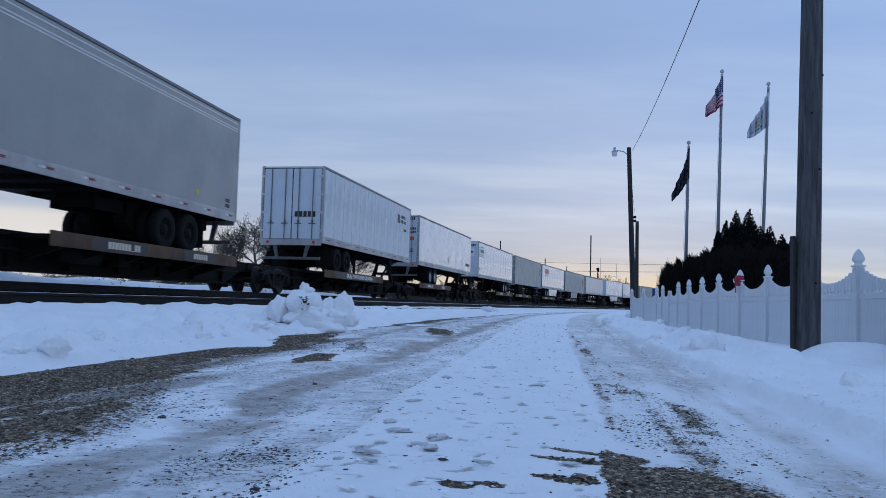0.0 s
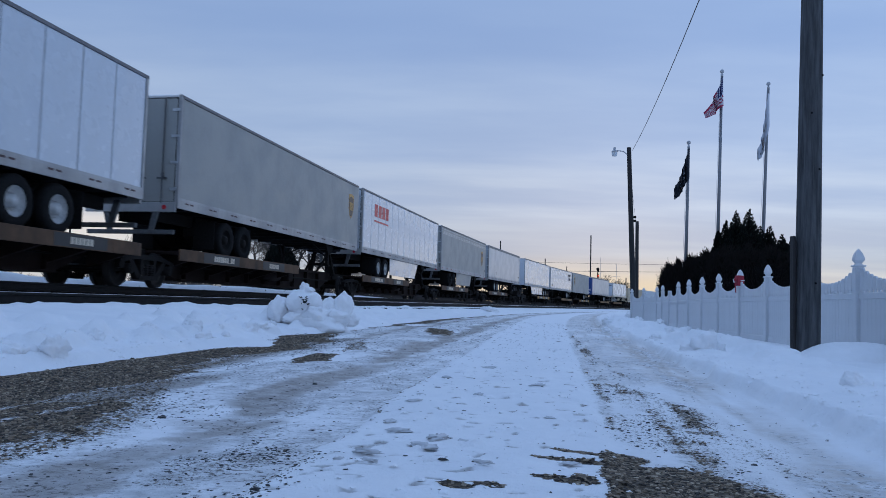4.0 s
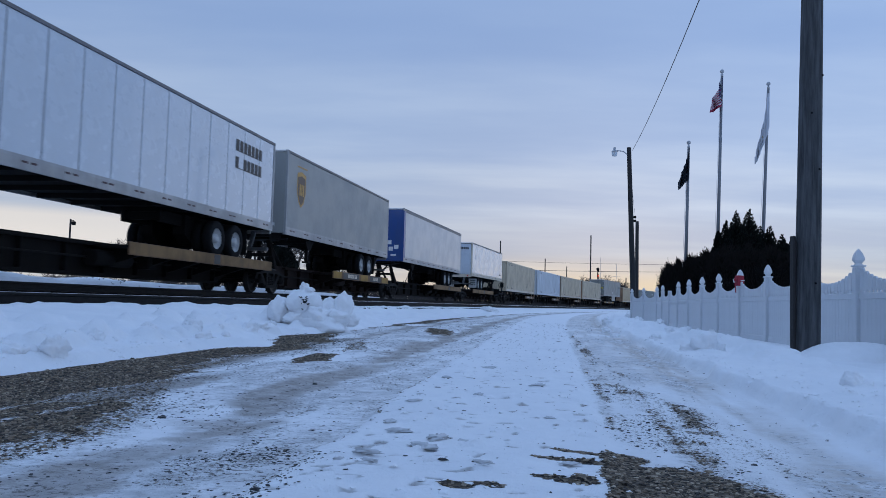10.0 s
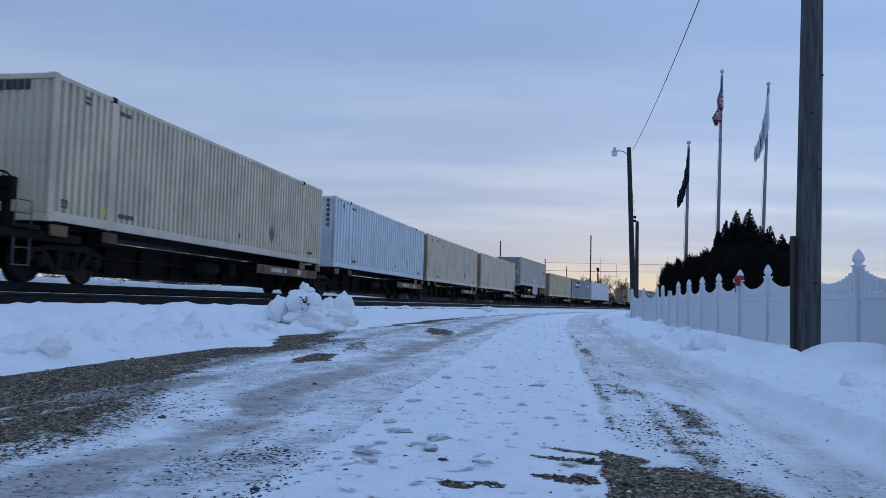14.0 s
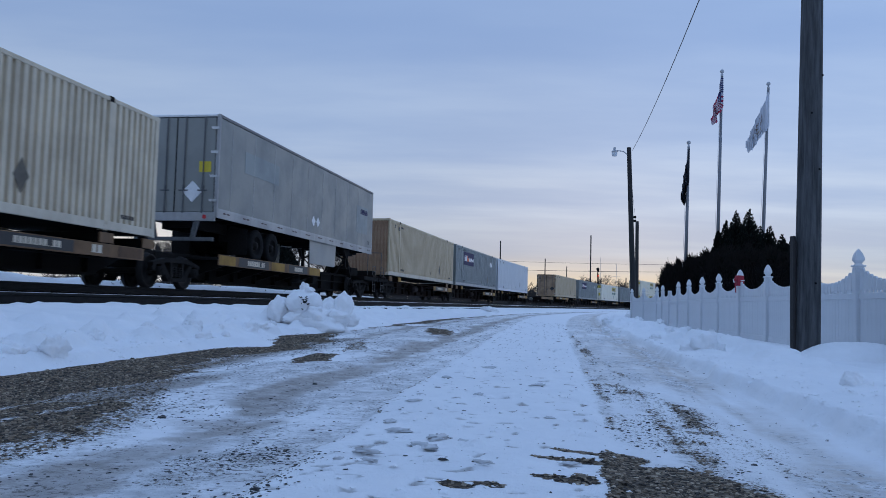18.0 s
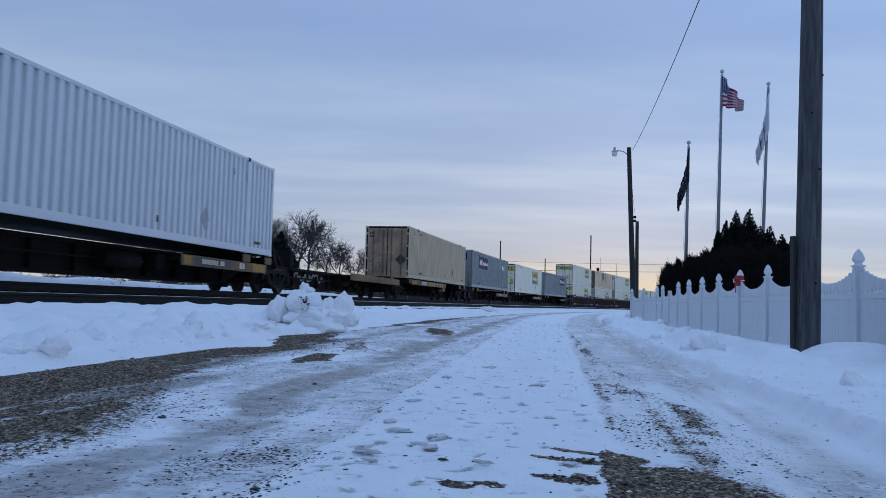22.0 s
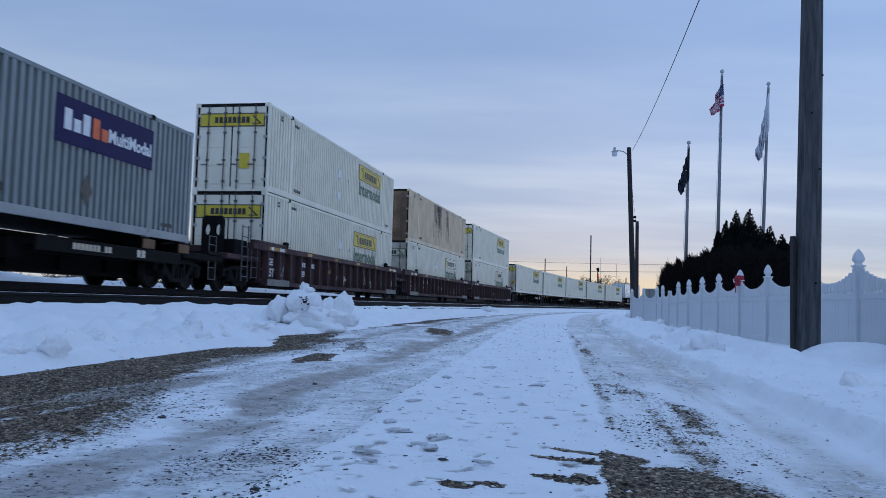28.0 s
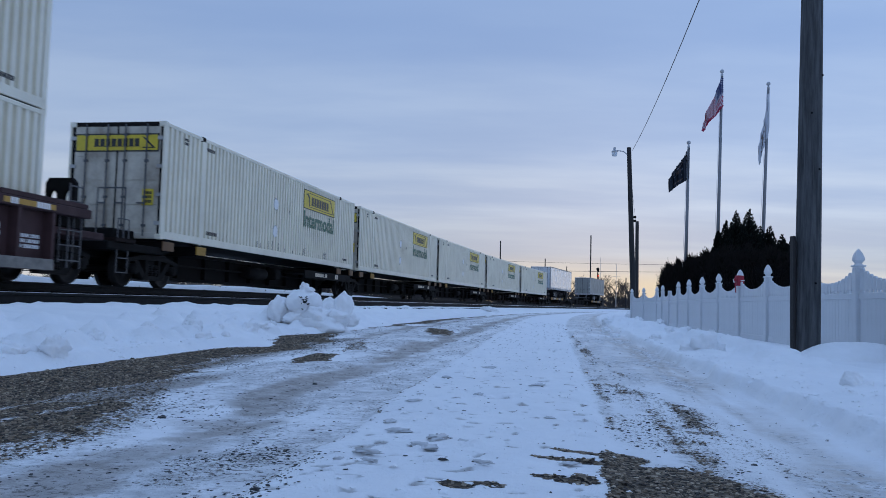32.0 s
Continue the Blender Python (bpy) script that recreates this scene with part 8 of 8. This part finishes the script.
# ---- trees and shrubs ----
BARK = plain("grey-brown bark", (0.05, 0.042, 0.038), 0.9, 0, 0.3, 6, 0.5, 0.02)
TWIG_DARK = plain("dark hedge twigs", (0.017, 0.0145, 0.0135), 0.9, 0, 0.25, 4, 0, spec=0.1)
TWIG = plain("bare twigs", (0.045, 0.037, 0.033), 0.9, 0, 0.25, 4, 0)


def leaf_material():
    def build(nt, b):
        g = nt.nodes.new("ShaderNodeNewGeometry")
        c = ramp_of(nt, g.outputs["Random Per Island"], [(0.0, (0.004, 0.006, 0.0055)), (0.6, (0.0085, 0.0115, 0.0105)), (1.0, (0.018, 0.021, 0.017))])
        nt.links.new(c, b.inputs["Base Color"])
        b.inputs["Roughness"].default_value = 0.9
        b.inputs["Specular IOR Level"].default_value = 0.08
    return material("evergreen sprays", build)


NEEDLE = leaf_material()
# near-black colour that stands in for the shade deep inside crowns and shrubs
SHADE_CORE = plain("crown shade core", (0.006, 0.006, 0.0058), 0.95, 0, 0.3, 6, 0, spec=0.05)


def sticks(segments):
    """Three-sided tapered sticks from rows of (a, b, ra, rb), as vertex and face arrays."""
    a, b = np.array([s[0] for s in segments], float), np.array([s[1] for s in segments], float)
    ra, rb = np.array([s[2] for s in segments])[:, None], np.array([s[3] for s in segments])[:, None]
    w = b - a
    w /= np.linalg.norm(w, axis=1)[:, None] + 1e-9
    ref = np.where(np.abs(w[:, 2:3]) > 0.9, np.array([[1.0, 0, 0]]), np.array([[0, 0, 1.0]]))
    u = np.cross(w, ref)
    u /= np.linalg.norm(u, axis=1)[:, None] + 1e-9
    v = np.cross(w, u)
    V = []
    for k in range(3):
        c, s = math.cos(2.094 * k), math.sin(2.094 * k)
        V.append((a + (u * c + v * s) * ra, b + (u * c + v * s) * rb))
    verts = np.stack([V[0][0], V[1][0], V[2][0], V[0][1], V[1][1], V[2][1]], 1)
    f = np.array([(0, 1, 4, 3), (1, 2, 5, 4), (2, 0, 3, 5)])
    faces = (f[None] + (np.arange(len(a)) * 6)[:, None, None]).reshape(-1, 4)
    return verts.reshape(-1, 3), faces


def mesh_from(name, verts, faces, mat):
    me = bpy.data.meshes.new(name)
    me.from_pydata(verts.tolist(), [], faces.tolist())
    me.materials.append(mat)
    return me


def grow(rs, p, d, length, r, depth, out, spread=0.6, up=0.12):
    n = 3
    q = Vector(p)
    d = Vector(d)
    for k in range(n):
        nd = (d + Vector((rs.uniform(-1, 1), rs.uniform(-1, 1), rs.uniform(-0.6, 1))) * 0.16 + Vector((0, 0, up * 0.4))).normalized()
        e = q + nd * (length / n)
        out.append((q[:], e[:], r * (1 - 0.22 * k / n), r * (1 - 0.22 * (k + 1) / n)))
        if depth > 0 and (k > 0 or depth < 4):
            for _ in range(2 if depth > 1 else 3):
                side = nd.orthogonal().normalized()
                side.rotate(Matrix.Rotation(rs.uniform(0, 6.28), 3, nd))
                b = (nd * (1 - spread * 0.5) + side * spread * rs.uniform(0.6, 1.2)).normalized()
                grow(rs, e, b, length * rs.uniform(0.52, 0.72), r * 0.52, depth - 1, out, spread, up)
        q, d = e, nd


def bare_tree_parts(seed, height, depth=4):
    rs = random.Random(seed)
    limbs = []
    grow(rs, (0, 0, height * 0.16), (0, 0, 1), height * 0.36, height * 0.016, depth, limbs, 0.75)
    return limbs


TREES = {}


def bare_tree(x, y, dist, seed, label="bare leafless tree with fine twigs beyond the tracks"):
    t = at_depth(x, y, dist)
    height = t.z - 0.1
    key = seed % 4
    if key not in TREES:
        limbs = bare_tree_parts(key + 3, 10.0)
        top = max(s[1][2] for s in limbs)
        k = 10.0 / top
        limbs = [(tuple(c * k for c in a), tuple(c * k for c in b), ra * k, max(rb * k, 0.014)) for a, b, ra, rb in limbs]
        TREES[key] = (mesh_of("trunk", rod(bmesh.new(), (0, 0, -0.2), (0, 0, 1.75 * k), 0.26, 0.17, n=9), BARK), mesh_from("crown", *sticks(limbs), TWIG))
    root = thing("bare_tree", label, "tree", "bare trees")
    root.matrix_basis = Matrix.Translation((t.x, t.y, 0.1)) @ Matrix.Rotation(seed * 1.7, 4, "Z") @ Matrix.Diagonal((height / 10 * (1.0 + 0.15 * math.sin(seed)),) * 2 + (height / 10, 1))
    part("trunk", TREES[key][0], None, root)
    part("crown", TREES[key][1], None, root)


for k, (x, y, dist) in enumerate(((238, 412, 120), (268, 409, 126), (305, 415, 130), (334, 424, 135), (360, 428, 130), (398, 396, 115), (424, 392, 122), (455, 380, 108), (488, 372, 112), (522, 368, 106),
                                  (548, 376, 116), (580, 414, 125), (604, 418, 122), (628, 436, 135), (826, 462, 140), (846, 478, 150), (1028, 484, 300), (1068, 484, 280), (1096, 492, 330), (1110, 496, 300), (1040, 490, 330))):
    bare_tree(x, y, dist, k)


def far_woods():
    rs = random.Random(21)
    segs = []
    for k in range(420):
        ang = -0.75 + 1.7 * k / 420 + rs.uniform(-0.01, 0.01)
        dist = rs.uniform(300, 420)
        hgt = rs.uniform(6, 11) * (0.7 if ang > 0.23 else 1)
        base = Vector((math.sin(ang) * dist, math.cos(ang) * dist, 0))
        segs.append((base[:], (base + Vector((0, 0, hgt * 0.5)))[:], 0.3, 0.2))
        for j in range(56):
            a = base + Vector((rs.uniform(-2, 2), 0, hgt * rs.uniform(0.0, 0.6)))
            b = a + Vector((rs.uniform(-1, 1) * hgt * 0.42, rs.uniform(-1, 1) * 1.5, rs.uniform(0.05, 0.42) * hgt))
            segs.append((a[:], b[:], 0.2, 0.08))
    ob = new("far_woods", mesh_from("far_woods", *sticks(segs), TWIG))
    tagged(ob, "far line of bare woods on the horizon", "trees", kind="stuff")


far_woods()


def brush():
    """Low bare brush along the far side of the yard."""
    rs = random.Random(33)
    segs = []
    for k in range(3500):
        s, q = rs.uniform(-30, 420), rs.uniform(-110, -62)
        tall = 0.10 + 0.75 * float(fbm(np.array([s * 0.09]), np.array([q * 0.05]), 3)[0]) ** 2.0 * 1.6
        x, y = line_np(np.array([s]), np.array([q]))
        a = Vector((float(x[0]), float(y[0]), 0.1))
        for j in range(4):
            b = a + Vector((rs.uniform(-1.2, 1.2), rs.uniform(-1.2, 1.2), rs.uniform(0.8, 4.2) * tall))
            segs.append((a[:], b[:], 0.09, 0.03))
    ob = new("brush", mesh_from("brush", *sticks(segs), TWIG))
    tagged(ob, "low bare brush along the far side of the yard", "brush", kind="stuff")


brush()


def weeds():
    """Dead stalks and scraps that stick out of the snow ridge beyond the main track."""
    rs = random.Random(61)
    segs = []
    for k in range(4200):
        s, q = rs.uniform(45, 330), rs.uniform(-10, -3.4)
        x, y = line_np(np.array([s]), np.array([q]))
        a = Vector((float(x[0]), float(y[0]), 0.3))
        tall = 0.5 + 0.4 * rs.random() ** 2 * smooth(45, 90, np.array(s))
        for j in range(3):
            segs.append((a[:], (a + Vector((rs.uniform(-0.3, 0.3), rs.uniform(-0.3, 0.3), tall * rs.uniform(0.5, 1.0))))[:], 0.03, 0.012))
    for k in range(260):
        s, q = rs.uniform(4, 60), rs.uniform(-4.6, -2.3)
        if rs.random() < 0.5:
            s = rs.choice((7.0, 9.5, 13.5, 16.0, 24.0, 31.0)) + rs.gauss(0, 0.5)
        x, y = line_np(np.array([s]), np.array([q]))
        a = Vector((float(x[0]), float(y[0]), height_at(s, q) - 0.01))
        for j in range(4):
            b = a + Vector((rs.uniform(-0.05, 0.05), rs.uniform(-0.05, 0.05), rs.uniform(0.02, 0.08)))
            segs.append((a[:], b[:], 0.006, 0.003))
    ob = new("weeds", mesh_from("weeds", *sticks(segs), WEED))
    tagged(ob, "dead weed stalks and low brush beyond the main track", "weeds", kind="stuff")


weeds()


def sprays(rs, pts, normals, size):
    """Small flat sprays of needles, each a bent pair of triangles, at points that face along normals."""
    n = len(pts)
    u = np.cross(normals, rs.normal(size=(n, 3)))
    u /= np.linalg.norm(u, axis=1)[:, None] + 1e-9
    up = normals * 0.55 + np.array([0, 0, 0.8]) + rs.normal(size=(n, 3)) * 0.35
    up /= np.linalg.norm(up, axis=1)[:, None]
    s = size * rs.uniform(0.6, 1.4, (n, 1))
    v = np.stack([pts - u * s * 0.35, pts + u * s * 0.35, pts + up * s + u * s * 0.12, pts + up * s * 0.5 - u * s * 0.55], 1)
    f = (np.array([(0, 1, 2), (0, 2, 3)])[None] + (np.arange(n) * 4)[:, None, None]).reshape(-1, 3)
    return v.reshape(-1, 3), f


def conifer(x, y, dist, width, seed, low=0.1):
    t = at_depth(x, y, dist)
    h = t.z - low
    rs = np.random.RandomState(seed)
    root = thing("evergreen_tree", "dark pointed evergreen behind the fence", "tree", "evergreens")
    root.location = (t.x, t.y, low)
    part("trunk", rod(bmesh.new(), (0, 0, 0), (0, 0, h * 0.9), 0.12, 0.02, n=7), BARK, root)
    n = 11000
    u = 1 - np.sqrt(rs.rand(n))
    u = np.clip(u, 0.0, 0.995)
    a = rs.uniform(0, 2 * math.pi, n)
    prof = np.minimum(1.0, (1 - u) * 2.0) ** 1.0
    clump = 0.86 + 0.2 * vnoise(a * 2.2 + seed, u * 16) + 0.08 * rs.rand(n)
    r = width * prof * clump * rs.uniform(0.75, 1.0, n)
    p = np.stack([r * np.cos(a), r * np.sin(a), u * h], -1)
    nr = np.stack([np.cos(a), np.sin(a), np.full(n, 0.25)], -1)
    part("crown", mesh_from("crown", *sprays(rs, p, nr, 0.075 if h < 8 else 0.3), NEEDLE), None, root)
    # an added solid cone fills the crown, its shade put into the colour
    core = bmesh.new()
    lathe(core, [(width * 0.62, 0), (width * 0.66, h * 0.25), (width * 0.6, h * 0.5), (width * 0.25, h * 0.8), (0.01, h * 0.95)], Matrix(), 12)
    part("shade_core", core, SHADE_CORE, root)


def shrub(x, y, dist, width, seed, low=0.05):
    t = at_depth(x, y, dist)
    h = t.z - low
    rs = np.random.RandomState(seed)
    root = thing("shrub", "dense dark clipped shrub behind the fence", "shrub", "shrubs")
    root.location = (t.x, t.y, low)
    # added dark filling, painted as the shade behind the twigs
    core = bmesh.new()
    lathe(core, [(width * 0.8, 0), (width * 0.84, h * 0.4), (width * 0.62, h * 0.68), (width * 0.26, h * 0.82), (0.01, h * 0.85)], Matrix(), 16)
    part("shade_core", core, SHADE_CORE, root)
    n = 5600
    th, a = np.arccos(rs.rand(n) ** 0.8), rs.uniform(0, 2 * math.pi, n)
    d = np.stack([np.sin(th) * np.cos(a), np.sin(th) * np.sin(a), np.cos(th)], -1)
    lump = 0.9 + 0.16 * vnoise(a * 2 + seed, th * 4)
    p = d * np.array([width, width, h]) * lump[:, None] * 0.9
    e = p + d * rs.uniform(0.05, 0.20, (n, 1)) + np.array([0, 0, 0.05]) + rs.normal(size=(n, 3)) * 0.06
    segs = [(tuple(i), tuple(j), 0.012, 0.006) for i, j in zip(p, e)]
    part("twig_shell", mesh_from("twig_shell", *sticks(segs), TWIG_DARK), None, root)
    part("foliage", mesh_from("foliage", *sprays(rs, p[:3600], d[:3600], 0.11), NEEDLE), None, root)


for k, (x, y, dist, w) in enumerate(((1303, 374, 31, 0.72), (1326, 371, 30.5, 0.8), (1285, 391, 31.5, 0.6), (1271, 408, 32, 0.5), (1362, 401, 31, 0.75), (1384, 416, 31, 0.7), (1398, 431, 31, 0.7), (1345, 400, 33, 0.8), (1312, 395, 33, 1.0), (1410, 446, 31, 0.6))):
    conifer(x, y, dist, w, 40 + k)
for k, (x, y, dist, w) in enumerate(((1184, 465, 36, 0.45), (1203, 459, 34.5, 0.65), (1228, 449, 33, 0.85), (1258, 440, 31.5, 0.95), (1292, 432, 29, 1.1), (1330, 430, 29, 1.1), (1366, 433, 29, 1.0), (1398, 442, 29, 0.9), (1415, 455, 29, 0.8))):
    shrub(x, y, dist, w, 70 + k)
conifer(497, 412, 105, 2.4, 90)

motions()
